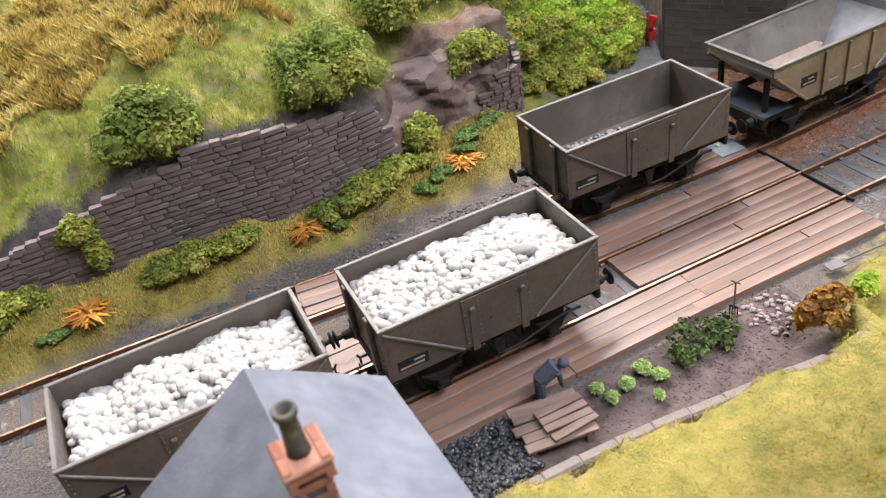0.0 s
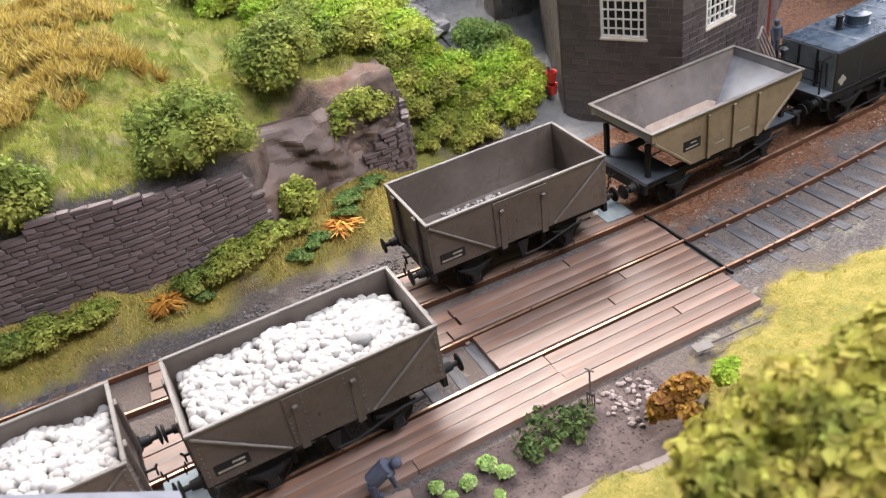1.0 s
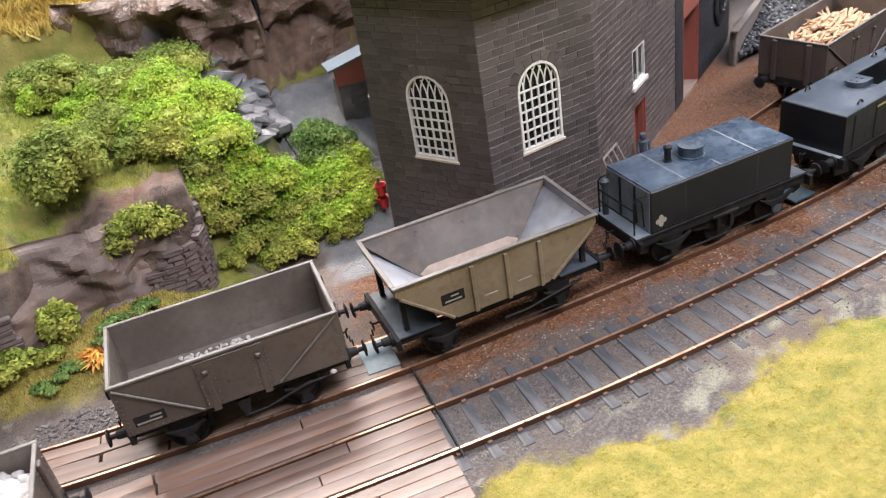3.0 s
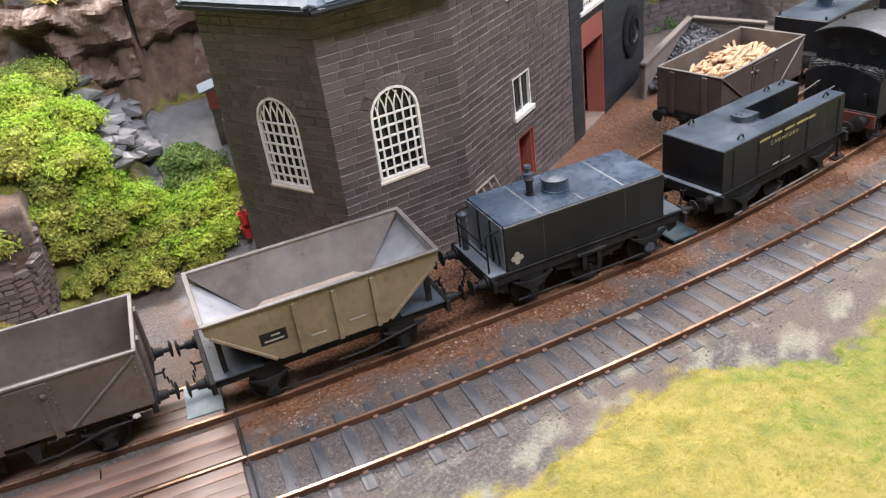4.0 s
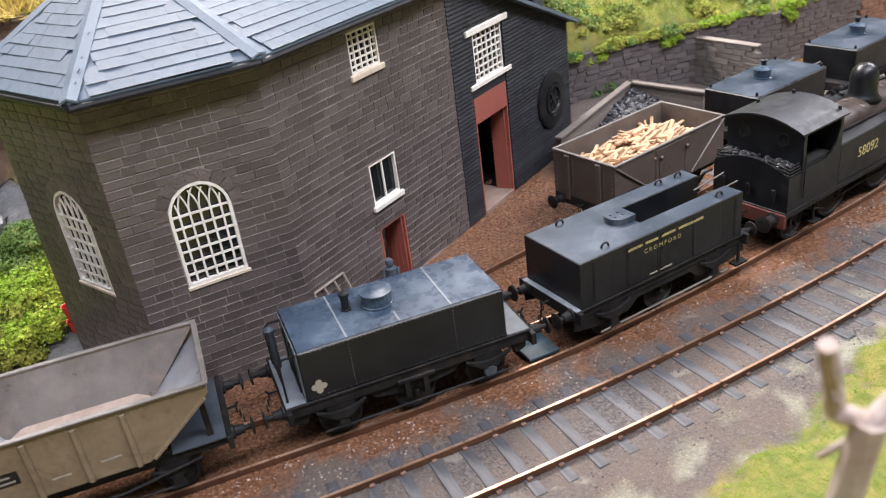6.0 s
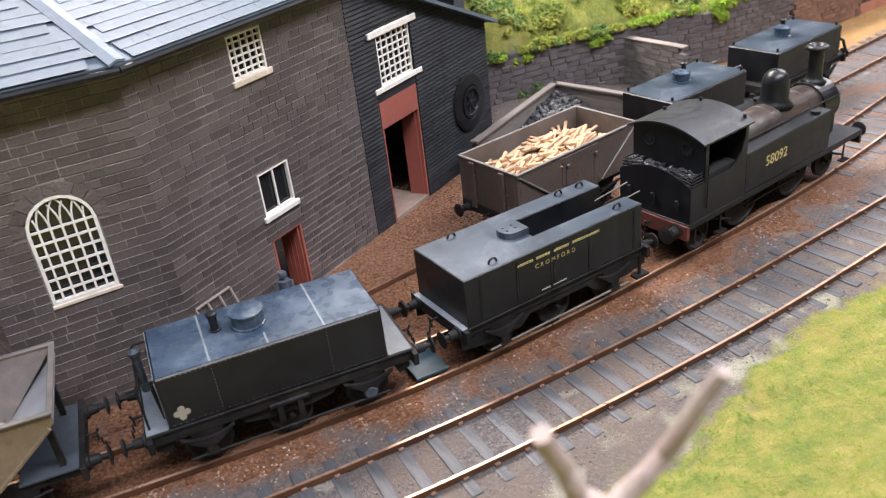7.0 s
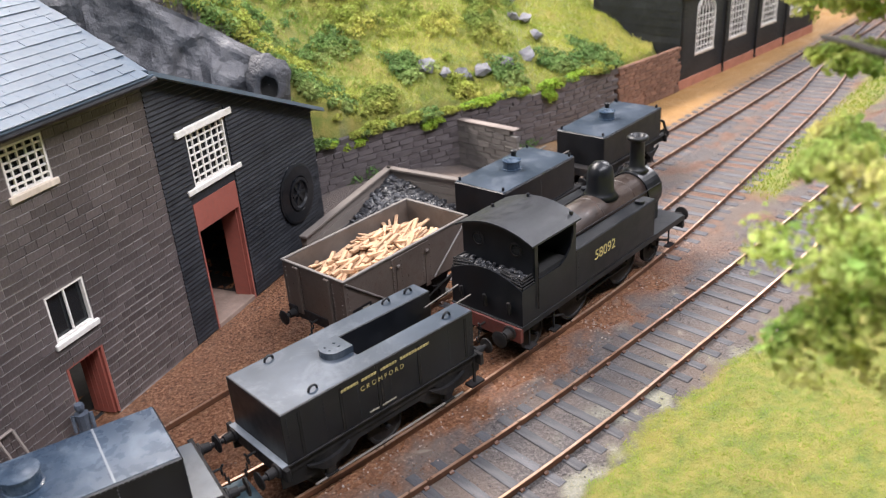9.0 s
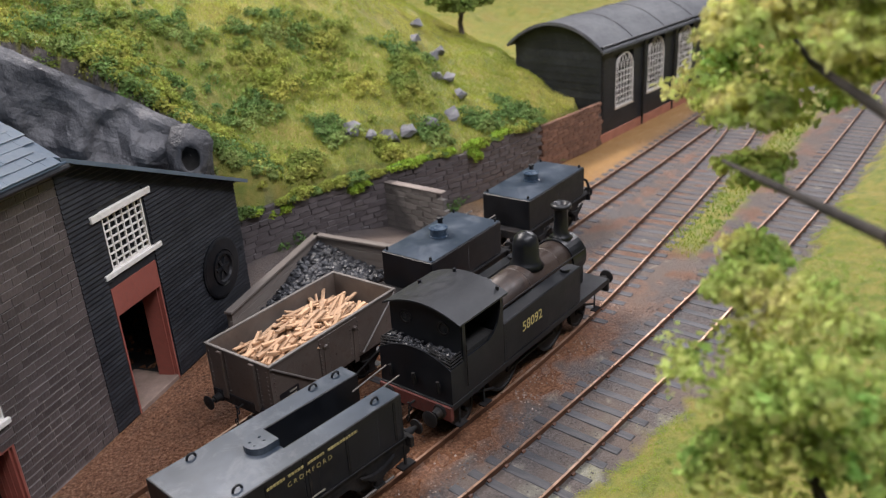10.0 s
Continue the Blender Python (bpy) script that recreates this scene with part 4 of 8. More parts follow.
# ---- rolling stock ----
def wheelset(parent, x, r=0.46, name="wheelset"):
    w = new(name)
    w.parent = parent
    w.matrix_basis = Matrix.Translation((x * S, 0, 0))
    for y in (-0.72, 0.72):
        bm = BM()
        m = Matrix.Translation((0, y, r)) @ Matrix.Rotation(radians(90), 4, "X")
        lathe(bm, [(0.05, -0.07), (0.12, -0.07), (0.13, -0.03), (r - 0.09, -0.03), (r - 0.07, -0.065), (r, -0.065), (r, 0.065), (r - 0.07, 0.065), (r - 0.09, 0.03), (0.13, 0.03), (0.12, 0.07), (0.05, 0.07)], m, 24)
        part("wheel", bm, FRAME, w)
    bm = BM()
    tube(bm, (0, -0.98, r), (0, 0.98, r), 0.06, n=8)
    part("axle", bm, FRAME, w)


def axleguard(parent, x, y, r=0.46, big=False):
    bm = BM()
    s = 1 if y > 0 else -1
    prism(bm, [(x - 0.36, 0.98), (x + 0.36, 0.98), (x + 0.16, r - 0.12), (x + 0.1, r - 0.12), (x + 0.1, r + 0.1), (x - 0.1, r + 0.1), (x - 0.1, r - 0.12), (x - 0.16, r - 0.12)], y - 0.02, y + 0.02, "y")
    part("axleguard", bm, FRAME, parent)
    bm = BM()
    box(bm, x - 0.12, x + 0.12, y + s * 0.02 - 0.1, y + s * 0.02 + 0.1, r - 0.12, r + 0.14, bev=0.03)
    box(bm, x - 0.15, x + 0.15, y + s * 0.05 - 0.09, y + s * 0.05 + 0.09, r - 0.14, r - 0.1)
    part("axlebox", bm, FRAME, parent)
    bm = BM()
    n = 5 if not big else 6
    for i in range(n):
        h = (0.56 if big else 0.45) - 0.07 * i
        z = r + 0.33 - 0.035 * i
        for k in range(6):
            a0, a1 = -1 + 2 * k / 6, -1 + 2 * (k + 1) / 6
            z0, z1 = z + 0.13 * a0 * a0 * (h / 0.5) - 0.08, z + 0.13 * a1 * a1 * (h / 0.5) - 0.08
            prism(bm, [(x + a0 * h, z0), (x + a1 * h, z1), (x + a1 * h, z1 + 0.033), (x + a0 * h, z0 + 0.033)], y + s * 0.04, y + s * 0.13, "y")
    part("leaf_spring", bm, FRAME, parent)


def buffers(parent, x, d, z=1.05, big=1.0, mat=None):
    for y in (-0.86, 0.86):
        bm = BM()
        m = Matrix.Translation((x, y, z)) @ Matrix.Rotation(radians(90 * d), 4, "Y")
        lathe(bm, [(0.17 * big, 0), (0.17 * big, 0.05), (0.12 * big, 0.07), (0.1 * big, 0.26), (0.06, 0.27), (0.06, 0.4), (0.2 * big, 0.42), (0.21 * big, 0.45), (0.12 * big, 0.475), (0.02, 0.48)], m, 14)
        part("buffer", bm, mat or FRAME, parent)
    bm = BM()
    tube(bm, (x, 0, z), (x + d * 0.2, 0, z), 0.03, n=6)
    tube(bm, (x + d * 0.2, 0, z), (x + d * 0.25, 0, z + 0.09), 0.028, n=6)
    for k in range(3):
        cx, cz = x + d * (0.2 + 0.05 * k), z - 0.1 - 0.14 * k
        for a in range(8):
            a0, a1 = a * math.pi / 4, (a + 1) * math.pi / 4
            yy = 0.05 if k % 2 == 0 else 0.012
            tube(bm, (cx, yy * math.cos(a0), cz + 0.09 * math.sin(a0)), (cx, yy * math.cos(a1), cz + 0.09 * math.sin(a1)), 0.018, n=5)
    part("coupling", bm, FRAME, parent)


def underframe(parent, L, base, w=0.98, r=0.46, big=False, mat=None):
    for y in (-w, w):
        bm = BM()
        box(bm, -L / 2, L / 2, y - 0.05, y + 0.05, 0.92, 1.15, bev=0.01)
        part("solebar", bm, mat or FRAME, parent)
    for x in (-L / 2, L / 2):
        bm = BM()
        box(bm, x - 0.06, x + 0.06, -1.2, 1.2, 0.88, 1.19, bev=0.015)
        part("headstock", bm, mat or FRAME, parent)
        buffers(parent, x + math.copysign(0.06, x), 1 if x > 0 else -1)
    for x in base:
        wheelset(parent, x, r)
        for y in (-w - 0.02, w + 0.02):
            axleguard(parent, x, y, r, big)


def rod(parent, name, pts, r, mat, n=6):
    bm = BM()
    pipe(bm, pts, r, n)
    return part(name, bm, mat, parent)


def rivets(bm, a, b, n, nrm, r=0.022):
    a, b, nrm = Vector(a), Vector(b), Vector(nrm)
    for i in range(n):
        p = a + (b - a) * (i + 0.5) / n
        q = nrm.to_track_quat("Z", "Y").to_matrix().to_4x4()
        g = bmesh.ops.create_cone(bm, cap_ends=True, segments=5, radius1=r, radius2=r * 0.5, depth=0.02)["verts"]
        bmesh.ops.transform(bm, matrix=Matrix.Translation(p + nrm * 0.006) @ q, verts=g)


def mineral_wagon(label, m, steel_dark=False):
    wg = thing("mineral_wagon", label, "wagon", m, "mineral wagons")
    L, W, top, bot = 5.03, 2.44, 2.57, 1.16
    skin, inn = WAGON_GREY, WAGON_IN
    for y, s in ((-W / 2, -1), (W / 2, 1)):
        bm = BM()
        box(bm, -L / 2, L / 2, min(y, y - s * 0.06), max(y, y - s * 0.06), bot, top - 0.05)
        side = part("side", bm, skin, wg, "grey steel side with riveted door")
        bm = BM()
        # door plate and its posts
        box(bm, -0.76, 0.76, min(y, y + s * 0.025), max(y, y + s * 0.025), bot + 0.02, top - 0.12, bev=0.008)
        part("door", bm, skin, side)
        for x in (-0.56, 0.62):
            bm = BM()
            prism(bm, [(x - 0.085, bot - 0.08), (x + 0.085, bot - 0.08), (x + 0.05, top - 0.42), (x - 0.05, top - 0.42)], y + s * 0.025, y + s * 0.045, "y")
            box(bm, x - 0.07, x + 0.07, min(y + s * 0.02, y + s * 0.11), max(y + s * 0.02, y + s * 0.11), top - 0.44, top - 0.33, bev=0.03)
            part("door_post", bm, skin, side)
        bm = BM()
        for x in (-0.72, -0.4, 0.46, 0.78, -2.42, 2.42):
            rivets(bm, (x, y + s * 0.03, bot + 0.08), (x, y + s * 0.03, top - 0.2), 9, (0, s, 0))
        rivets(bm, (-2.4, y + s * 0.0, bot + 0.06), (2.4, y + s * 0.0, bot + 0.06), 34, (0, s, 0))
        tagged(part("rivets", bm, skin, side), kind="stuff")
        for xa, xb in ((-L / 2 + 0.05, -0.85), (L / 2 - 0.05, 0.9)):
            bm = BM()
            tube(bm, (xa, y + s * 0.03, top - 0.1), (xb, y + s * 0.03, bot + 0.06), 0.032, n=6)
            part("diagonal_strap", bm, WAGON_RIM, side)
        for z0, x0, x1 in ((bot + 0.22, -2.25, -1.72), (bot + 0.33, -1.95, -1.7)):
            bm = BM()
            box(bm, x0, x1, min(y, y + s * 0.006), max(y, y + s * 0.006), z0, z0 + 0.05)
            part("marking_bar", bm, PALEPAINT, side)
        bm = BM()
        box(bm, -2.3, -1.62, min(y, y + s * 0.004), max(y, y + s * 0.004), bot + 0.18, bot + 0.45)
        part("number_patch", bm, BLACK, side)
    for x, s in ((-L / 2, -1), (L / 2, 1)):
        bm = BM()
        box(bm, min(x, x - s * 0.06), max(x, x - s * 0.06), -W / 2 + 0.06, W / 2 - 0.06, bot, top - 0.05)
        end = part("end", bm, skin, wg)
        for yy in (-0.62, 0.62):
            bm = BM()
            box(bm, min(x, x + s * 0.09), max(x, x + s * 0.09), yy - 0.1, yy + 0.1, bot - 0.1, top - 0.08, bev=0.02)
            part("end_post", bm, skin, end)
        bm = BM()
        for yy in (-1.1, -0.78, -0.46, 0.46, 0.78, 1.1):
            rivets(bm, (x + s * 0.004, yy, bot + 0.08), (x + s * 0.004, yy, top - 0.15), 9, (s, 0, 0))
        tagged(part("rivets", bm, skin, end), kind="stuff")
    bm = BM()
    box(bm, -L / 2 + 0.06, L / 2 - 0.06, -W / 2 + 0.06, W / 2 - 0.06, bot - 0.04, bot + 0.04)
    part("floor", bm, inn, wg)
    bm = BM()
    for y0, y1 in ((-W / 2 - 0.03, -W / 2 + 0.06), (W / 2 - 0.06, W / 2 + 0.03)):
        box(bm, -L / 2 - 0.03, L / 2 + 0.03, y0, y1, top - 0.06, top, bev=0.012)
    for x0, x1 in ((-L / 2 - 0.03, -L / 2 + 0.06), (L / 2 - 0.06, L / 2 + 0.03)):
        box(bm, x0, x1, -W / 2 + 0.06, W / 2 - 0.06, top - 0.061, top - 0.001, bev=0.012)
    part("top_rim", bm, WAGON_RIM, wg, "worn paler top rim")
    # inner lining plates
    for y0, y1 in ((-W / 2 + 0.062, -W / 2 + 0.07), (W / 2 - 0.07, W / 2 - 0.062)):
        bm = BM()
        box(bm, -L / 2 + 0.07, L / 2 - 0.07, y0, y1, bot + 0.04, top - 0.06)
        part("lining", bm, inn, wg)
    for x0, x1 in ((-L / 2 + 0.062, -L / 2 + 0.07), (L / 2 - 0.07, L / 2 - 0.062)):
        bm = BM()
        box(bm, x0, x1, -W / 2 + 0.075, W / 2 - 0.075, bot + 0.04, top - 0.06)
        part("lining", bm, inn, wg)
    underframe(wg, L - 0.05, (-1.37, 1.37))
    for s in (-1, 1):
        y = s * 1.14
        bm = BM()
        prism(bm, [(-0.16, 1.05), (0.16, 1.05), (0.05, 0.52), (-0.05, 0.52)], y - 0.03, y + 0.03, "y")
        part("v_hanger", bm, FRAME, wg)
        rod(wg, "brake_lever", [(0, y - s * -0.03, 0.6), (0.45, y + s * 0.05, 0.62), (1.5, y + s * 0.06, 0.9), (2.0, y + s * 0.06, 0.9)], 0.032, FRAME)
        for x in (-0.84, 0.84):
            bm = BM()
            box(bm, x - 0.07, x + 0.07, y * 0.62 - 0.06, y * 0.62 + 0.06, 0.3, 0.75, bev=0.02)
            part("brake_block", bm, FRAME, wg)
    return wg


def lumps(name, n, place, size, mat, label, category, m, seed, squash=0.75, sub=1, rough=0.22):
    """A heap of loose broken pieces."""
    rs = np.random.RandomState(seed)
    ico = BM()
    bmesh.ops.create_icosphere(ico, subdivisions=sub, radius=1.0)
    bv = np.array([v.co[:] for v in ico.verts])
    bf = np.array([[v.index for v in f.verts] for f in ico.faces])
    ico.free()
    V_, F_ = [], []
    for i in range(n):
        x, y, z = place(rs)
        s = size * rs.uniform(0.65, 1.25)
        k = bv * (1 + rs.uniform(-rough, rough, (len(bv), 1))) * s * np.array([rs.uniform(0.8, 1.3), rs.uniform(0.8, 1.2), squash])
        a, b = rs.uniform(0, 6.28), rs.uniform(-0.7, 0.7)
        ca, sa, cb, sb = math.cos(a), math.sin(a), math.cos(b), math.sin(b)
        k = k @ np.array([[ca, sa, 0], [-sa, ca, 0], [0, 0, 1]]) @ np.array([[cb, 0, sb], [0, 1, 0], [-sb, 0, cb]])
        V_.append(k + [x, y, z])
        F_.append(bf + i * len(bv))
    o = raw(name, np.vstack(V_), np.vstack(F_).tolist(), mat, sub > 1)
    o.matrix_basis = m
    return tagged(o, label, category, kind="stuff")


def stone_load(m, seed, fill):
    def place(rs):
        while True:
            x, y = rs.uniform(-2.3, 2.3), rs.uniform(-1.05, 1.05)
            h = fill + 0.33 * (1 - (x / 2.6) ** 2) * (1 - 0.75 * (y / 1.2) ** 2) + 0.06 * math.sin(4 * x + seed) + rs.uniform(-0.04, 0.04)
            return x, y, h
    o = lumps("limestone_load", 1000, place, 0.115, LIME, "heap of white broken limestone lumps in the wagon", "load", m, seed, 0.85, 2, 0.13)
    bm = BM()
    pts = []
    for i in range(13):
        for j in range(7):
            x, y = -2.38 + 4.76 * i / 12, -1.12 + 2.24 * j / 6
            pts.append(bm.verts.new((x, y, fill - 0.12 + 0.33 * (1 - (x / 2.6) ** 2) * (1 - 0.75 * (y / 1.2) ** 2))))
    for i in range(12):
        for j in range(6):
            bm.faces.new((pts[i * 7 + j], pts[(i + 1) * 7 + j], pts[(i + 1) * 7 + j + 1], pts[i * 7 + j + 1]))
    part("heap_core", bm, LIME, o)
    return o



WAG1, WAG2, WAG3 = P(-0.12, 11.88, 0, -2.6), P(5.95, 11.6, 0, -2.4), P(12.52, 14.62, 0, -3.0)
mineral_wagon("grey steel mineral wagon filled with white limestone on the running line", WAG1)
mineral_wagon("grey steel mineral wagon filled with white limestone near the crossing", WAG2)
mineral_wagon("empty weathered grey steel mineral wagon beside the crossing", WAG3)
stone_load(WAG1, 4, 1.98)
stone_load(WAG2, 9, 2.02)
lumps("grey_stone", 1, lambda rs: (1.15, -0.45, 2.36), 0.17, FLAG, "single grey stone lying on the white limestone", "stone", WAG2, 6, 0.7, 2)


lumps("spilt_limestone", 40, lambda rs: (rs.uniform(-1.2, 0.6), 0.95 - abs(rs.normal(0, 0.18)), 1.23), 0.06, LIME, "a few white stone crumbs on the empty wagon floor", "stone crumbs", WAG3, 3)
lumps("white_stone", 1, lambda rs: (2.1, -1.3, 1.05), 0.1, LIME, "single white stone resting on the wagon brake lever", "stone", WAG3, 5)


def hopper():
    hp = thing("hopper_wagon", "empty drab ochre hopper wagon with dusty grey inside", "wagon", P(19.0, 14.37, 0, 0), "mineral wagons")
    L, W, top = 5.33, 2.5, 2.64
    l, w = L / 2, W / 2
    mid, low = 2.05, 1.25
    prof = [(-l, top), (l, top), (l, top - 0.22), (1.25, low), (-1.25, low), (-l, top - 0.22)]
    for s in (-1, 1):
        bm = BM()
        y = s * w
        prism(bm, prof, min(y, y - s * 0.05), max(y, y - s * 0.05), "y")
        side = part("side", bm, OCHRE, hp, "drab ochre painted side")
        for x in (-0.75, 0.15, 1.05):
            bm = BM()
            box(bm, x - 0.05, x + 0.05, min(y, y + s * 0.07), max(y, y + s * 0.07), low, top - 0.1, bev=0.01)
            part("rib", bm, OCHRE, side)
        for xa, xb in ((-l + 0.1, -1.35), (l - 0.1, 1.35)):
            bm = BM()
            tube(bm, (xa, y + s * 0.02, top - 0.3), (xb, y + s * 0.02, low + 0.06), 0.045, n=6)
            part("edge_angle", bm, OCHRE, side)
        bm = BM()
        box(bm, -1.6, -1.0, min(y, y + s * 0.005), max(y, y + s * 0.005), 1.72, 2.02)
        part("number_patch", bm, BLACK, side)
        for x0, x1, z in ((-1.52, -1.08, 1.78), (-1.35, -1.15, 1.9), (-0.5, -0.15, 1.55), (0.4, 0.8, 1.6)):
            bm = BM()
            box(bm, x0, x1, min(y, y + s * 0.01), max(y, y + s * 0.01), z, z + 0.04)
            part("marking_bar", bm, PALEPAINT, side)
        bm = BM()
        rivets(bm, (-l + 0.1, y, top - 0.12), (l - 0.1, y, top - 0.12), 40, (0, s, 0))
        tagged(part("rivets", bm, OCHRE, side), kind="stuff")
    for s in (-1, 1):
        bm = BM()
        x = s * l
        box(bm, min(x, x - s * 0.05), max(x, x - s * 0.05), -w + 0.05, w - 0.05, top - 0.22, top)
        prism(bm, [(x, top - 0.22), (s * 1.25, low), (s * 1.19, low), (x - s * 0.06, top - 0.22)], -w + 0.05, w - 0.05, "y")
        part("sloping_end", bm, HOPPALE, hp, "dusty grey sloping end plate")
    for s in (-1, 1):
        bm = BM()
        hi, lo = [(-l + 0.03, s * (w - 0.055), top - 0.03), (l - 0.03, s * (w - 0.055), top - 0.03)], [(1.34, s * 0.56, low + 0.1), (-1.34, s * 0.56, low + 0.1)]
        face = [bm.verts.new(c) for c in hi + lo]
        under = [bm.verts.new((c[0], c[1] + s * 0.01, c[2] - 0.02)) for c in hi + lo]
        bm.faces.new(face)
        bm.faces.new(under[::-1])
        for i in range(4):
            bm.faces.new((face[i], under[i], under[(i + 1) % 4], face[(i + 1) % 4]))
        bmesh.ops.recalc_face_normals(bm, faces=bm.faces[:])
        part("inner_slope", bm, HOPIN, hp)
        bm = BM()
        a, b = Vector((0, s * 0.56, low + 0.112)), Vector((0, s * (w - 0.055), top - 0.018))
        rows = [(0.0, 1.25), (0.12, 1.42), (0.22, 1.15)]
        net = [[bm.verts.new(a.lerp(b, t) + Vector((x * u, 0, 0.004))) for u in np.linspace(-1, 1, 9)] for t, x in rows]
        for p, q in zip(net, net[1:]):
            for i in range(8):
                bm.faces.new((p[i], p[i + 1], q[i + 1], q[i]))
        part("stone_dust", bm, STONEDUST, hp, "pinkish stone dust in the hopper bottom")
    bm = BM()
    box(bm, -1.35, 1.35, -0.58, 0.58, low + 0.02, low + 0.1)
    part("hopper_bottom", bm, HOPPALE, hp, "pale dusty hopper bottom")
    bm = BM()
    for s in (-1, 1):
        box(bm, -l - 0.05, l + 0.05, s * w - 0.06, s * w + 0.06, top, top + 0.05, bev=0.012)
        box(bm, s * l - 0.06, s * l + 0.06, -w + 0.06, w - 0.06, top + 0.001, top + 0.051, bev=0.012)
    part("top_rim", bm, WAGON_RIM, hp, "worn steel rim")
    underframe(hp, 5.6, (-1.6, 1.6))
    for s in (-1, 1):
        x = s * 2.45
        for y in (-0.85, 0.85):
            bm = BM()
            box(bm, x - 0.06, x + 0.06, y - 0.06, y + 0.06, 1.15, top - 0.5)
            part("corner_post", bm, FRAME, hp)
        bm = BM()
        box(bm, s * 2.2 - 0.55, s * 2.2 + 0.55, -1.1, 1.1, 1.13, 1.17)
        part("end_platform", bm, DUSTY, hp)
        rod(hp, "brake_lever", [(0, s * 1.14, 0.62), (0.6, s * 1.17, 0.64), (2.2, s * 1.18, 0.92)], 0.032, FRAME)
        rod(hp, "tie_rod", [(-1.6, s * 1.08, 0.34), (1.6, s * 1.08, 0.34)], 0.022, FRAME)
    return hp


hopper()


def filler(parent, x, y, z, r=0.32, h=0.3):
    bm = BM()
    m = Matrix.Translation((x, y, z))
    lathe(bm, [(r + 0.04, 0), (r + 0.04, 0.04), (r, 0.05), (r, h - 0.05), (r + 0.03, h - 0.04), (r + 0.03, h), (0.1, h + 0.03), (0.02, h + 0.03)], m, 20)
    part("filler_lid", bm, TANKTOP_SHEEN, parent)


def vent(parent, x, y, z, h=0.42):
    bm = BM()
    lathe(bm, [(0.12, 0), (0.12, 0.04), (0.09, 0.05), (0.09, h - 0.1), (0.12, h - 0.09), (0.12, h - 0.03), (0.05, h), (0.02, h)], Matrix.Translation((x, y, z)), 12)
    part("vent_pipe", bm, BLACK, parent)


def tank_body(parent, x0, x1, w, z0, z1, mat_top, seams=(), name="tank"):
    bm = BM()
    box(bm, x0, x1, -w / 2, w / 2, z0, z1 - 0.01, bev=0.03)
    tank = part(name, bm, BLACK, parent)
    # top sheet is paler and bluer than the sides: overhead sheen as colour
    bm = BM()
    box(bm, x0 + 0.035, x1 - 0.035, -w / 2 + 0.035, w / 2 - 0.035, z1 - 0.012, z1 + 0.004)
    part("tank_top", bm, mat_top, tank, "dusty tank top with a blue-grey sheen painted in")
    for x in seams:
        bm = BM()
        box(bm, x - 0.02, x + 0.02, -w / 2 + 0.04, w / 2 - 0.04, z1 + 0.004, z1 + 0.012)
        part("seam", bm, SEAM, tank)
    bm = BM()
    for y, s in ((-w / 2, -1), (w / 2, 1)):
        rivets(bm, (x0 + 0.05, y, z1 - 0.06), (x1 - 0.05, y, z1 - 0.06), int((x1 - x0) * 10), (0, s, 0), 0.018)
        rivets(bm, (x0 + 0.05, y, z0 + 0.06), (x1 - 0.05, y, z0 + 0.06), int((x1 - x0) * 8), (0, s, 0), 0.018)
        for x in list(seams) or [x0 + (x1 - x0) * 0.5]:
            rivets(bm, (x, y, z0 + 0.1), (x, y, z1 - 0.1), 12, (0, s, 0), 0.018)
    tagged(part("rivets", bm, RIVET, tank), kind="stuff")
    return tank


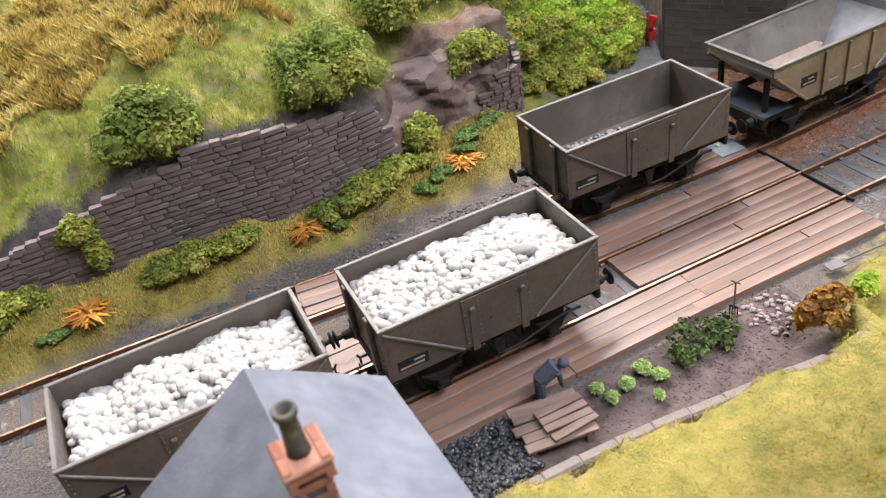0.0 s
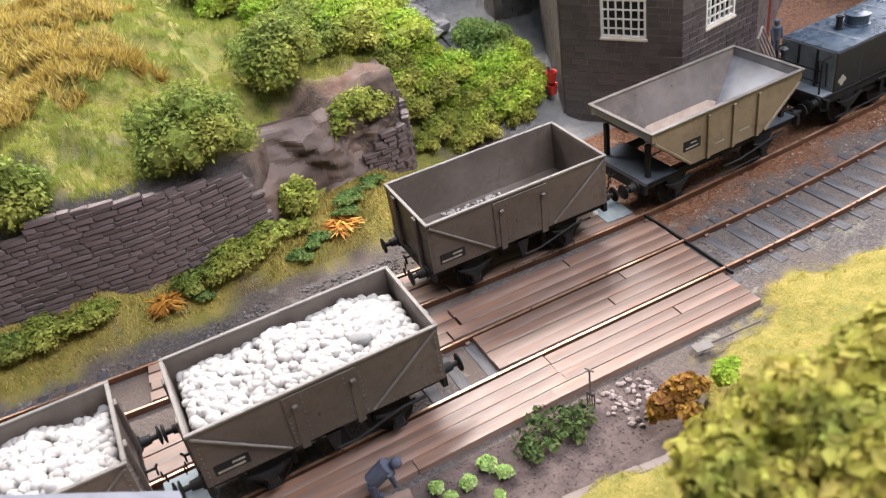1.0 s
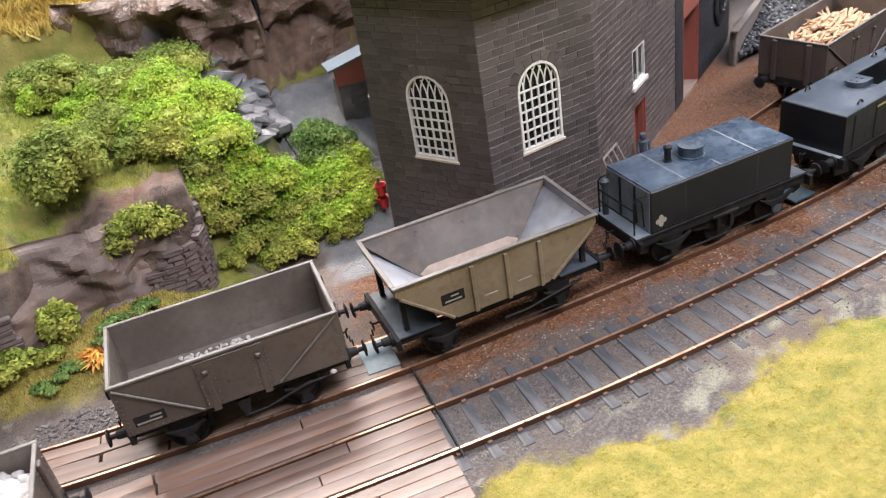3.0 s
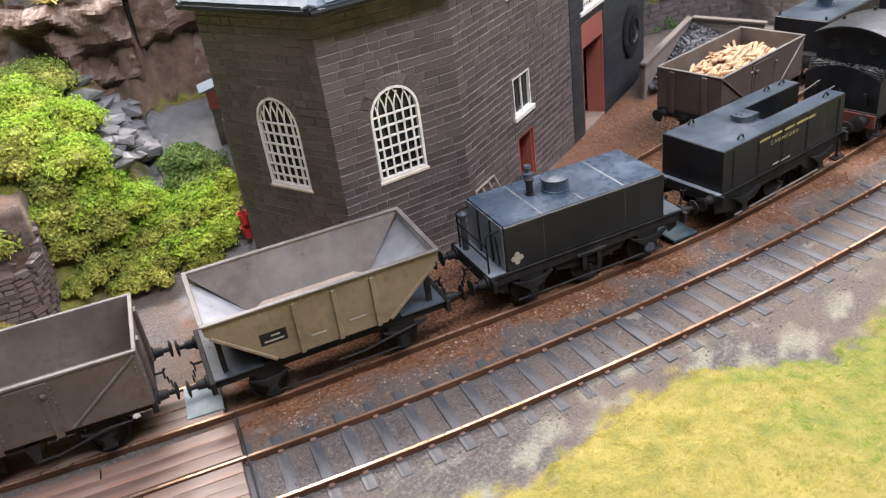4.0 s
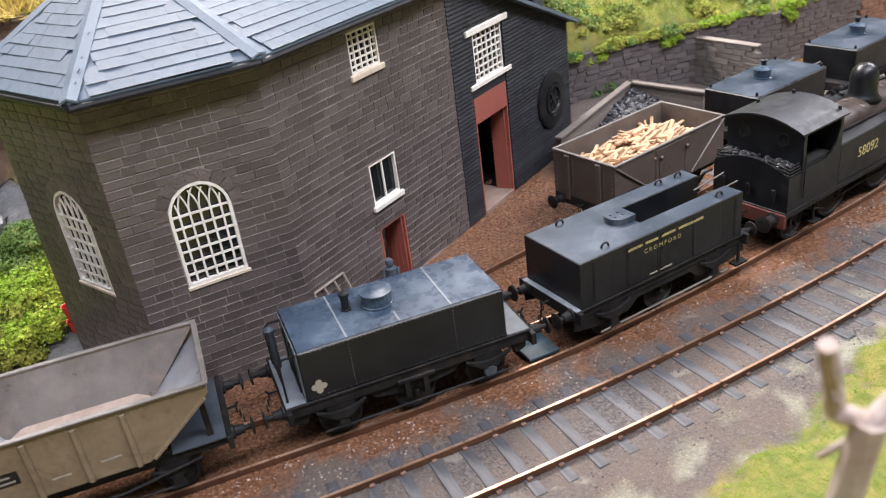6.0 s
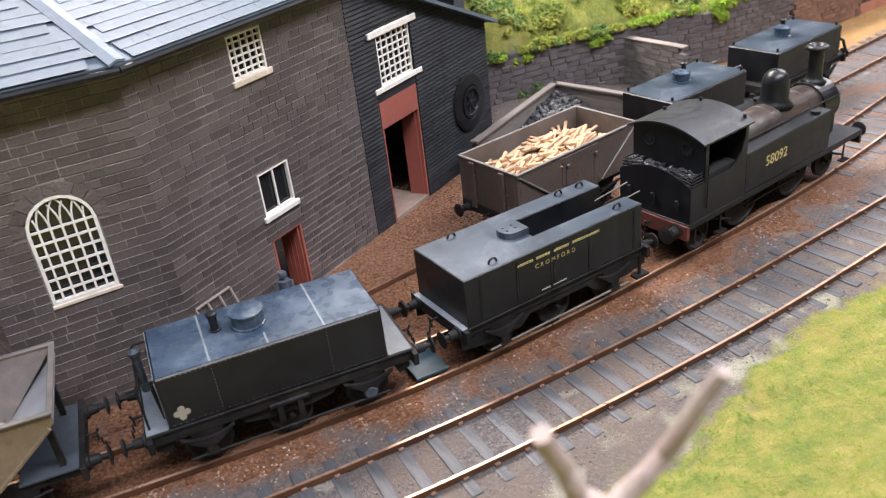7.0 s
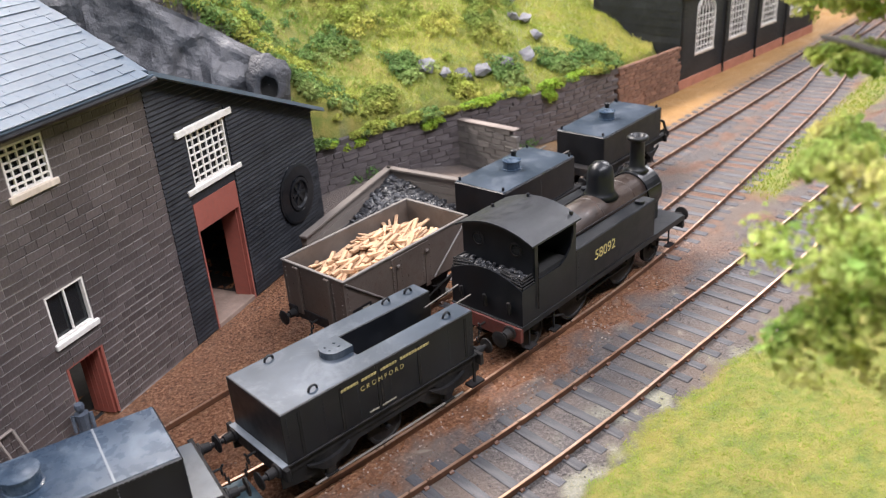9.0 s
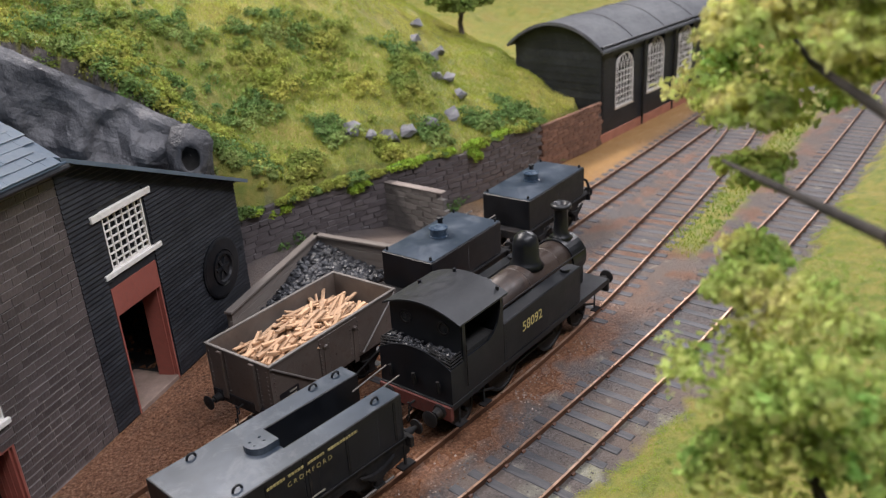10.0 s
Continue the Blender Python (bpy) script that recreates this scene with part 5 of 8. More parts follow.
def water_tender():
    """Old tender used as a water carrier, with a footplate at one end."""
    t = thing("water_tender", "black water tank wagon with dust and painted blue-grey sheen on top and pale seams", "tank wagon", P(25.9, 14.48, 0, 1.0), "water carriers")
    tank = tank_body(t, -2.42, 2.28, 2.0, 1.22, 2.46, TANKTOP_SHEEN, (-1.32, 1.06))
    bm = BM()
    box(bm, -0.15, -0.11, -0.96, -0.55, 2.464, 2.472)
    part("seam", bm, SEAM, tank)
    bm = BM()
    box(bm, -2.435, -2.42, -0.96, 0.96, 1.24, 2.44)
    part("tank_end", bm, DUSTPALE, tank, "end sheet dusted pale blue-grey")
    for y in (-0.35, 0.3):
        bm = BM()
        box(bm, -2.47, -2.43, y - 0.03, y + 0.03, 1.24, 2.4)
        part("end_strip", bm, BLACK, tank)
    filler(t, -0.33, 0.02, 2.46, 0.34, 0.34)
    vent(t, -1.02, 0.12, 2.46, 0.46)
    bm = BM()
    box(bm, -2.9, 2.85, -1.04, 1.04, 1.16, 1.22, bev=0.01)
    part("running_plate", bm, FRAME, t)
    bm = BM()
    box(bm, -2.88, -2.44, -1.0, 1.0, 1.222, 1.236)
    part("end_platform", bm, DUSTPALE, t, "end platform dusted pale blue-grey")
    bm = BM()
    box(bm, 2.3, 2.83, -1.0, 1.0, 1.222, 1.236)
    part("end_platform", bm, DUSTY, t)
    underframe(t, 5.7, (-1.75, 1.75), 0.96, 0.5, True)
    wheelset(t, 0.0, 0.5)
    for y in (-0.8, 0.8):
        rod(t, "stanchion", [(-2.8, y, 1.2), (-2.8, y, 2.2), (-2.7, y, 2.3), (-2.44, y, 2.3)], 0.026, FRAME)
    for z in (1.6, 1.95):
        rod(t, "end_rail", [(-2.8, -0.8, z), (-2.8, 0.8, z)], 0.022, FRAME)
    rod(t, "handrail", [(-2.46, -0.75, 1.35), (-2.52, -0.75, 2.1), (-2.52, -0.45, 2.1), (-2.46, -0.45, 1.35)], 0.022, FRAME)
    bm = BM()
    lathe(bm, [(0.09, 0), (0.09, 0.95), (0.13, 0.96), (0.14, 1.06), (0.04, 1.12)], Matrix.Translation((-2.72, 0.62, 1.2)), 10)
    part("hand_brake", bm, DUSTY, t)
    for s in (-1, 1):
        bm = BM()
        prism(bm, [(-2.8, 1.16), (2.75, 1.16), (2.75, 0.72), (2.5, 0.62), (2.35, 0.98), (1.2, 0.98), (0.95, 0.7), (0.5, 0.62), (-0.5, 0.62), (-0.95, 0.7), (-1.2, 0.98), (-2.35, 0.98), (-2.5, 0.62), (-2.8, 0.72)], s * 0.9 - 0.015, s * 0.9 + 0.015, "y")
        part("outside_frame", bm, FRAME, t)
        bm = BM()
        box(bm, -0.45, 0.45, s * 1.0 - 0.06, s * 1.0 + 0.06, 0.9, 1.02, bev=0.03)
        box(bm, -0.28, -0.16, s * 1.0 - 0.05, s * 1.0 + 0.05, 0.5, 0.92)
        box(bm, 0.16, 0.28, s * 1.0 - 0.05, s * 1.0 + 0.05, 0.5, 0.92)
        part("frame_bracket", bm, FRAME, t)
        bm = BM()
        tube(bm, (1.75, s * 1.06, 0.5), (1.75, s * 1.12, 0.5), 0.17, 0.14, 12)
        part("axlebox_cover", bm, DUSTY, t)
        rod(t, "water_pipe", [(-2.2, s * 1.06, 0.36), (2.2, s * 1.06, 0.36)], 0.03, FRAME)
    # pale clover mark
    bm = BM()
    for a in range(4):
        c = Matrix.Translation((-2.1 + 0.1 * math.cos(a * math.pi / 2), -1.004, 1.52 + 0.1 * math.sin(a * math.pi / 2)))
        tube(bm, c @ Vector((0, 0.004, 0)), c @ Vector((0, -0.004, 0)), 0.075, n=10)
    box(bm, -2.15, -2.05, -1.007, -1.0, 1.47, 1.57)
    part("clover_mark", bm, PALEPAINT, t, "pale four-lobed painted mark")
    return t


water_tender()


def lettering(text, size, mat, parent, m):
    c = bpy.data.curves.new("lettering", "FONT")
    c.body, c.size, c.extrude, c.align_x, c.align_y = text, size * S, 0.002 * S, "CENTER", "CENTER"
    tmp = new("lettering_curve", c)
    me = bpy.data.meshes.new_from_object(tmp)
    bpy.data.objects.remove(tmp)
    me.materials.clear()
    me.materials.append(mat)
    o = new("lettering", me)
    o.parent = parent
    o.matrix_basis = Matrix.Translation(m.to_translation() * S) @ m.to_3x3().to_4x4()
    return tagged(o, kind="stuff")


def cromford():
    t = thing("coal_tender", "weathered black tender with open coal space and faded gilt lettering", "tender", P(32.62, 15.18, 0, 11.3), "water carriers")
    x0, x1, w, z0, z1 = -2.72, 2.72, 2.1, 1.18, 2.41
    bm = BM()
    # tank with a coal space let into its forward half
    k = -0.28
    box(bm, x0, k, -w / 2, w / 2, z0, z1, bev=0.014)
    tank = part("tank", bm, BLACK, t)
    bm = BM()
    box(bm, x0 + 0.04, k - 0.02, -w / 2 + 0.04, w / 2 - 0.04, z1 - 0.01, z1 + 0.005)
    part("tank_top", bm, DARKTOP_SHEEN, tank, "dusty tank top with a blue-grey sheen painted in")
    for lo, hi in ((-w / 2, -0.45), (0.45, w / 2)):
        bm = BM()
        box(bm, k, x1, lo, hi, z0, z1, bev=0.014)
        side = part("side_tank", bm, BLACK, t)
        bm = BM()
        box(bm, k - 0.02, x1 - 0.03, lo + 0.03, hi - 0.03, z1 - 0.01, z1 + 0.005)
        part("tank_top", bm, DARKTOP_SHEEN, side, "dusty tank top with a blue-grey sheen painted in")
    bm = BM()
    box(bm, k - 0.02, x1 - 0.2, -0.45, 0.45, z0, z0 + 0.45)
    part("coal_space_floor", bm, FRAME, t)
    bm = BM()
    lid = [(-0.62 + 0.3 * math.cos(a), 0.02 + 0.32 * math.sin(a)) for a in np.linspace(math.pi / 2, 3 * math.pi / 2, 11)] + [(-0.27, -0.3), (-0.27, 0.34)]
    prism(bm, lid, z1, z1 + 0.17)
    for x, y in ((-0.75, 0.1), (-0.75, -0.08), (-0.5, 0.1), (-0.5, -0.08)):
        tube(bm, (x, y, z1 + 0.17), (x, y, z1 + 0.19), 0.035, n=8)
    part("filler_lid", bm, DARKTOP_SHEEN, t)
    for x, y in ((-1.75, -0.82), (-1.75, 0.85), (2.1, -0.8), (1.6, 0.82), (2.3, 0.8)):
        rod(t, "lifting_ring", [(x + 0.11 * math.cos(a), y, z1 + 0.02 + 0.11 * math.sin(a)) for a in np.linspace(0, math.pi, 7)], 0.03, BLACK)
    bm = BM()
    for y, s in ((-w / 2, -1), (w / 2, 1)):
        for x in (-2.6, -1.7, -0.8, 0.1, 1.0, 1.9, 2.6):
            rivets(bm, (x, y, z0 + 0.08), (x, y, z1 - 0.08), 11, (0, s, 0), 0.018)
        rivets(bm, (x0 + 0.1, y, z0 + 0.06), (x1 - 0.1, y, z0 + 0.06), 44, (0, s, 0), 0.018)
    tagged(part("rivets", bm, BLACK, tank), kind="stuff")
    for x in (-2.3, -1.25, -0.15, 0.95, 2.45):
        for y in (-w / 2 - 0.012, w / 2):
            bm = BM()
            box(bm, x - 0.035, x + 0.035, y, y + 0.012, z0 + 0.05, z1 - 0.1)
            part("cover_strip", bm, FRAME, tank)
    bm = BM()
    box(bm, -2.86, 2.9, -1.08, 1.08, 1.12, 1.18, bev=0.01)
    part("running_plate", bm, FRAME, t)
    bm = BM()
    box(bm, -2.88, -2.73, -1.06, 1.06, 1.182, 1.2)
    part("end_platform", bm, DUSTPALE, t, "pale dusty edge of the end platform")
    underframe(t, 5.65, (-1.75, 1.75), 0.97, 0.5, True)
    wheelset(t, 0.0, 0.5)
    for s in (-1, 1):
        bm = BM()
        prism(bm, [(-2.9, 0.95), (2.9, 0.95), (2.9, 0.62), (2.3, 0.5), (1.2, 0.5), (0.9, 0.75), (-0.9, 0.75), (-1.2, 0.5), (-2.3, 0.5), (-2.9, 0.62)], s * 0.97 - 0.02, s * 0.97 + 0.02, "y")
        part("outside_frame", bm, FRAME, t)
        rod(t, "tie_rod", [(-2.2, s * 1.1, 0.36), (2.2, s * 1.1, 0.36)], 0.03, WAGON_RIM)
        bm = BM()
        box(bm, 2.5, 2.95, s * 1.0 - 0.12, s * 1.0 + 0.12, 0.3, 0.36)
        box(bm, 2.68, 2.74, s * 1.0 - 0.03, s * 1.0 + 0.03, 0.36, 1.1)
        part("footstep", bm, FRAME, t)
    lettering("C R O M F O R D", 0.165, YELLOWPAINT, t, Matrix.Translation((-0.12, -w / 2 - 0.016, z1 - 0.42)) @ Matrix.Rotation(radians(90), 4, "X"))
    for x0_, x1_ in ((-1.24, -0.78), (-0.68, -0.26), (-0.16, 0.3), (0.42, 1.28)):
        bm = BM()
        xx = x0_
        while xx < x1_:
            box(bm, xx, min(xx + 0.062, x1_), -w / 2 - 0.016, -w / 2, z1 - 0.24, z1 - 0.18)
            xx += 0.085
        part("lettering_bar", bm, YELLOWPAINT, t)
    bm = BM()
    box(bm, -0.56, -0.3, -w / 2 - 0.014, -w / 2, z0 + 0.09, z0 + 0.125)
    box(bm, -0.2, 0.2, -w / 2 - 0.014, -w / 2, z0 + 0.09, z0 + 0.125)
    part("lettering_bar", bm, PALEPAINT, t)
    rod(t, "fire_iron", [(2.3, 0.2, 2.2), (3.6, 0.35, 2.25)], 0.02, WAGON_RIM)
    rod(t, "fire_iron", [(2.3, -0.25, 2.15), (3.5, -0.2, 2.2)], 0.02, WAGON_RIM)
    return t


cromford()


def tank_wagon(label, m, L, rails):
    t = thing("tank_wagon", label, "tank wagon", m, "water carriers")
    l = L / 2
    tank_body(t, -l, l, 2.08, 1.2, 2.4, DARKTOP_SHEEN, ())
    filler(t, -0.1, 0.1, 2.4, 0.3, 0.32)
    vent(t, 0.35, 0.35, 2.4, 0.5)
    bm = BM()
    box(bm, -l - 0.35, l + 0.35, -1.12, 1.12, 1.12, 1.2, bev=0.01)
    part("running_plate", bm, FRAME, t)
    underframe(t, L + 0.6, (-1.45, 1.45), 1.0, 0.48, True)
    for x, y in ((-l + 0.15, -0.9), (l - 0.15, -0.9), (-l + 0.15, 0.9), (l - 0.15, 0.9)):
        bm = BM()
        tube(bm, (x, y, 2.4), (x, y, 2.52), 0.045, n=8)
        part("lifting_lug", bm, BLACK, t)
    if rails:
        for y in (-0.9, 0.9):
            rod(t, "stanchion", [(l + 0.25, y, 1.2), (l + 0.25, y, 2.3)], 0.025, FRAME)
        rod(t, "handrail", [(l + 0.25, -0.9, 2.2), (l + 0.25, 0.9, 2.2)], 0.025, FRAME)
        rod(t, "hose", [(l + 0.1, -0.7, 1.9), (l + 0.35, -1.0, 1.7), (l + 0.4, -1.1, 1.35), (l + 0.35, -1.05, 1.15)], 0.06, FRAME)
        rod(t, "hose", [(l + 0.1, 0.2, 1.95), (l + 0.4, 0.1, 1.75), (l + 0.45, -0.1, 1.35)], 0.06, FRAME)
    else:
        for y in (-0.5, 0.5):
            rod(t, "end_rail", [(l + 0.02, y, 2.35), (l + 0.45, y, 2.35)], 0.025, WAGON_RIM)
    return t


tank_wagon("small black water tank wagon with filler lid and vent", P(42.05, 21.72, 0, 16.8), 4.1, False)
tank_wagon("black water tank wagon with end rails and hoses", P(48.15, 23.7, 0, 17.3), 4.45, True)


def timber_wagon():
    m = P(35.6, 19.62, 0, 17.2)
    mineral_wagon("weathered grey steel wagon loaded with cut timber beside the engine house", m)
    rs = random.Random(8)
    load = thing("timber_load", "heap of fresh cut pale timber billets", "load", m @ P(0, 0, 1.2))
    for i in range(190):
        x, y = rs.uniform(-1.9, 1.9), rs.uniform(-0.95, 0.95)
        h = 0.72 + 0.38 * (1 - (x / 2.4) ** 2) * (1 - 0.5 * y * y) + rs.uniform(-0.12, 0.06)
        bm = BM()
        L = rs.uniform(0.55, 1.2)
        w, t = rs.uniform(0.035, 0.075), rs.uniform(0.02, 0.05)
        box(bm, -L / 2, L / 2, -w, w, -t, t, bev=0.012)
        part("billet", bm, PINEWOOD, load, m=P(x, y, h, rs.gauss(8, 13 if i % 6 else 45)) @ Matrix.Rotation(radians(rs.gauss(0, 12)), 4, "Y"))
    bm = BM()
    box(bm, -2.2, 2.2, -1.05, 1.05, 0.0, 0.68)
    part("heap_core", bm, PINEWOOD, load)


timber_wagon()

# ---- tank locomotive ----
def locomotive():
    e = thing("tank_locomotive", "weathered black side tank steam locomotive with coal in its bunker", "locomotive", P(41.13, 17.23, 0, 15.6))
    bm = BM()
    box(bm, -4.55, 4.05, -1.2, 1.2, 1.16, 1.24, bev=0.01)
    part("running_plate", bm, BLACK, e)
    for y in (-1.17, 1.17):
        bm = BM()
        box(bm, -4.55, 4.05, y - 0.02, y + 0.02, 1.06, 1.17)
        part("valance", bm, BLACK, e)
    for x in (-4.55, 4.05):
        bm = BM()
        box(bm, x - 0.06, x + 0.06, -1.2, 1.2, 0.78, 1.2, bev=0.012)
        part("buffer_beam", bm, REDBEAM if x < 0 else BLACK, e, "dull red buffer beam" if x < 0 else "")
        buffers(e, x + math.copysign(0.06, x), 1 if x > 0 else -1, 1.02, 1.15)
    for y in (-0.62, 0.62):
        bm = BM()
        box(bm, -4.45, 3.98, y - 0.03, y + 0.03, 0.55, 1.16)
        part("frame_plate", bm, FRAME, e)
    # boiler, smokebox, front
    ax = Matrix.Translation((0, 0, 2.2)) @ Matrix.Rotation(radians(90), 4, "Y")
    bm = BM()
    lathe(bm, [(0.3, -2.1), (0.66, -2.1), (0.66, 2.6), (0.3, 2.6)], ax, 32)
    for x in (0.2, 1.9):
        lathe(bm, [(0.668, x), (0.668, x + 0.05)], ax, 32)
    part("boiler", bm, surface("boiler_brown_black", (0.032, 0.022, 0.018), (0.062, 0.042, 0.033), (0.1, 0.06, 0.04), 0.5, 5, 0.45, 0.0, 0.005, wear=0.5), e, smooth=True)
    bm = BM()
    lathe(bm, [(0.3, 2.6), (0.71, 2.6), (0.71, 3.42), (0.66, 3.46), (0.55, 3.47), (0.5, 3.54), (0.3, 3.58), (0.05, 3.6)], ax, 32)
    box(bm, 2.65, 3.4, -0.6, 0.6, 1.24, 1.9)
    part("smokebox", bm, BLACK, e)
    bm = BM()
    lathe(bm, [(0.38, 0), (0.28, 0.07), (0.23, 0.2), (0.22, 0.95), (0.26, 1.0), (0.34, 1.03), (0.34, 1.1), (0.28, 1.15), (0.19, 1.15), (0.19, 0.6)], Matrix.Translation((3.02, 0, 2.86)), 24)
    part("chimney", bm, BLACK, e, smooth=True)
    bm = BM()
    lathe(bm, [(0.56, -0.1), (0.46, 0.04), (0.41, 0.15), (0.4, 0.6), (0.35, 0.82), (0.22, 0.96), (0.03, 1.01)], Matrix.Translation((0.92, 0, 2.8)), 24)
    part("dome", bm, BLACK, e, smooth=True)
    for y in (-0.09, 0.09):
        bm = BM()
        lathe(bm, [(0.09, 0), (0.08, 0.3), (0.11, 0.32), (0.11, 0.37), (0.03, 0.4)], Matrix.Translation((-1.2, y, 2.75)), 10)
        part("safety_valve", bm, BLACK, e)
    for s in (-1, 1):
        rod(e, "handrail", [(-2.0, s * 0.7, 2.52), (3.3, s * 0.74, 2.52)], 0.022, FRAME)
        bm = BM()
        box(bm, -2.12, 2.15, min(s * 0.72, s * 1.19), max(s * 0.72, s * 1.19), 1.24, 2.46, bev=0.03)
        tank = part("side_tank", bm, BLACK, e)
        bm = BM()
        for x in (-2.0, 2.05):
            rivets(bm, (x, s * 1.19, 1.32), (x, s * 1.19, 2.38), 12, (0, s, 0), 0.016)
        rivets(bm, (-2.0, s * 1.19, 1.32), (2.05, s * 1.19, 1.32), 40, (0, s, 0), 0.016)
        tagged(part("rivets", bm, BLACK, tank), kind="stuff")
        bm = BM()
        tube(bm, (1.6, s * 0.95, 2.46), (1.6, s * 0.95, 2.54), 0.15, n=12)
        part("tank_filler", bm, BLACK, e)
        # cab side with its opening
        bm = BM()
        y0, y1 = (s * 1.19, s * 1.14)
        lo, hi = min(y0, y1), max(y0, y1)
        box(bm, -3.95, -2.12, lo, hi, 1.24, 2.3)
        box(bm, -3.95, -3.82, lo, hi, 2.3, 3.36)
        box(bm, -2.24, -2.12, lo, hi, 2.3, 3.36)
        box(bm, -3.82, -2.24, lo, hi, 3.28, 3.36)
        prism(bm, [(-2.24, 2.3), (-2.85, 2.3), (-2.6, 2.4), (-2.38, 2.62), (-2.24, 3.0)], lo, hi, "y")
        part("cab_side", bm, BLACK, e)
        rod(e, "grab_rail", [(-3.86, s * 1.23, 1.5), (-3.86, s * 1.23, 2.7)], 0.018, FRAME)
        # bunker
        bm = BM()
        box(bm, -4.45, -3.95, lo, hi, 1.24, 2.26)
        part("bunker_side", bm, BLACK, e)
        for k in range(4):
            rod(e, "coal_rail", [(-4.45, s * (1.17 - 0.02 * k), 2.3 + 0.075 * k), (-3.97, s * (1.17 - 0.02 * k), 2.3 + 0.075 * k)], 0.024, FRAME)
            rod(e, "coal_rail", [(-4.46 + 0.02 * k, s * 1.16, 2.3 + 0.075 * k), (-4.46 + 0.02 * k, s * 0.45, 2.42 + 0.075 * k)], 0.022, FRAME)
        # steps
        for x in (-4.1, -3.0, 3.3):
            bm = BM()
            box(bm, x - 0.02 - 0.16, x + 0.18, s * 1.12 - 0.1, s * 1.12 + 0.1, 0.42, 0.46)
            box(bm, x - 0.03, x + 0.03, s * 1.08 - 0.015, s * 1.08 + 0.015, 0.46, 1.1)
            part("footstep", bm, FRAME, e)
        rod(e, "coupling_rod", [(-1.6, s * 0.9, 0.62), (1.0, s * 0.9, 0.62)], 0.045, FRAME)
        for x in (-3.4, 2.4):
            rod(e, "injector_pipe", [(x, s * 1.0, 0.95), (x + 0.9, s * 1.05, 0.6)], 0.04, FRAME)
    # cab ends and roof
    def arch(y):
        return 3.67 - 0.29 * (abs(y) / 1.22) ** 2
    for x, name in ((-3.95, "cab_back"), (-2.12, "cab_front")):
        bm = BM()
        ys = np.linspace(-1.14, 1.14, 13)
        pts = [(-1.14, 2.24 if name == "cab_back" else 1.24), (1.14, 2.24 if name == "cab_back" else 1.24)] + [(y, arch(y) - 0.02) for y in ys[::-1]]
        prism(bm, pts, x - 0.025, x + 0.025, "x")
        pl = part(name, bm, BLACK, e)
        for y in (-0.62, 0.62):
            bm = BM()
            m = Matrix.Translation((x - 0.03, y, 3.06)) @ Matrix.Rotation(radians(-90), 4, "Y")
            lathe(bm, [(0.2, 0), (0.2, 0.03), (0.15, 0.03), (0.15, 0.0)], m, 18)
            part("spectacle_ring", bm, FRAME, pl)
            bm = BM()
            bmesh.ops.create_circle(bm, cap_ends=True, segments=18, radius=0.15, matrix=Matrix.Translation((x - 0.032, y, 3.06)) @ Matrix.Rotation(radians(-90), 4, "Y"))
            part("spectacle_glass", bm, GLASS, pl)
    bm = BM()
    ys = np.linspace(-1.27, 1.27, 17)
    up = [(y, arch(y) + 0.03) for y in ys]
    dn = [(y, arch(y) - 0.02) for y in ys[::-1]]
    prism(bm, up + dn, -4.14, -2.0, "x")
    rf = part("cab_roof", bm, surface("roof_grey_black", (0.012, 0.0135, 0.016), (0.026, 0.029, 0.034), (0.05, 0.05, 0.052), 0.5, 4, 0.5, 0.0, 0.002, wear=0.35, spec=0.35), e, "matt dark grey cab roof")
    for x, y in ((-2.15, -1.05), (-2.15, 0.35), (-3.0, 0.9)):
        bm = BM()
        tube(bm, (x, y, arch(y)), (x, y, arch(y) + 0.12), 0.05, n=8)
        part("roof_lug", bm, BLACK, rf)
    bm = BM()
    box(bm, -3.7, -2.3, -1.0, 1.0, 1.24, 2.3)
    part("cab_inside", bm, DARK, e)
    # bunker back, coal
    bm = BM()
    prism(bm, [(-1.19, 1.24), (1.19, 1.24)] + [(y, 2.24 + 0.34 * (1 - (y / 1.19) ** 2)) for y in np.linspace(1.19, -1.19, 13)], -4.5, -4.45, "x")
    part("bunker_back", bm, BLACK, e)
    for y in (-0.8, 0.0, 0.8):
        bm = BM()
        box(bm, -4.6, -4.5, y - 0.03, y + 0.03, 1.5, 1.75)
        tube(bm, (-4.58, y, 1.7), (-4.58, y, 1.85), 0.05, n=8)
        part("lamp_bracket", bm, FRAME, e)
    # wheels: two leading, four coupled
    wheelset(e, 2.75, 0.5)
    wheelset(e, -3.6, 0.5)
    wheelset(e, 1.0, 0.78)
    wheelset(e, -1.6, 0.78)
    # number
    lettering("58092", 0.43, surface("number_yellow", (0.48, 0.4, 0.16), (0.6, 0.5, 0.2), (0.25, 0.2, 0.1), 1, 9, 0.6, 0.0, 0.0, wear=0.4), e, Matrix.Translation((-0.66, -1.19 - 0.004, 1.9)) @ Matrix.Rotation(radians(90), 4, "X"))
    return e


locomotive()
lumps("bunker_coal", 260, lambda rs: (rs.uniform(-4.4, -4.02), rs.uniform(-1.05, 1.05), rs.uniform(2.25, 2.5)), 0.08, COAL, "black coal heaped in the locomotive bunker", "coal", P(41.13, 17.23, 0, 15.6), 21)

# ---- walls of the cutting ----
BLOCKS = {}


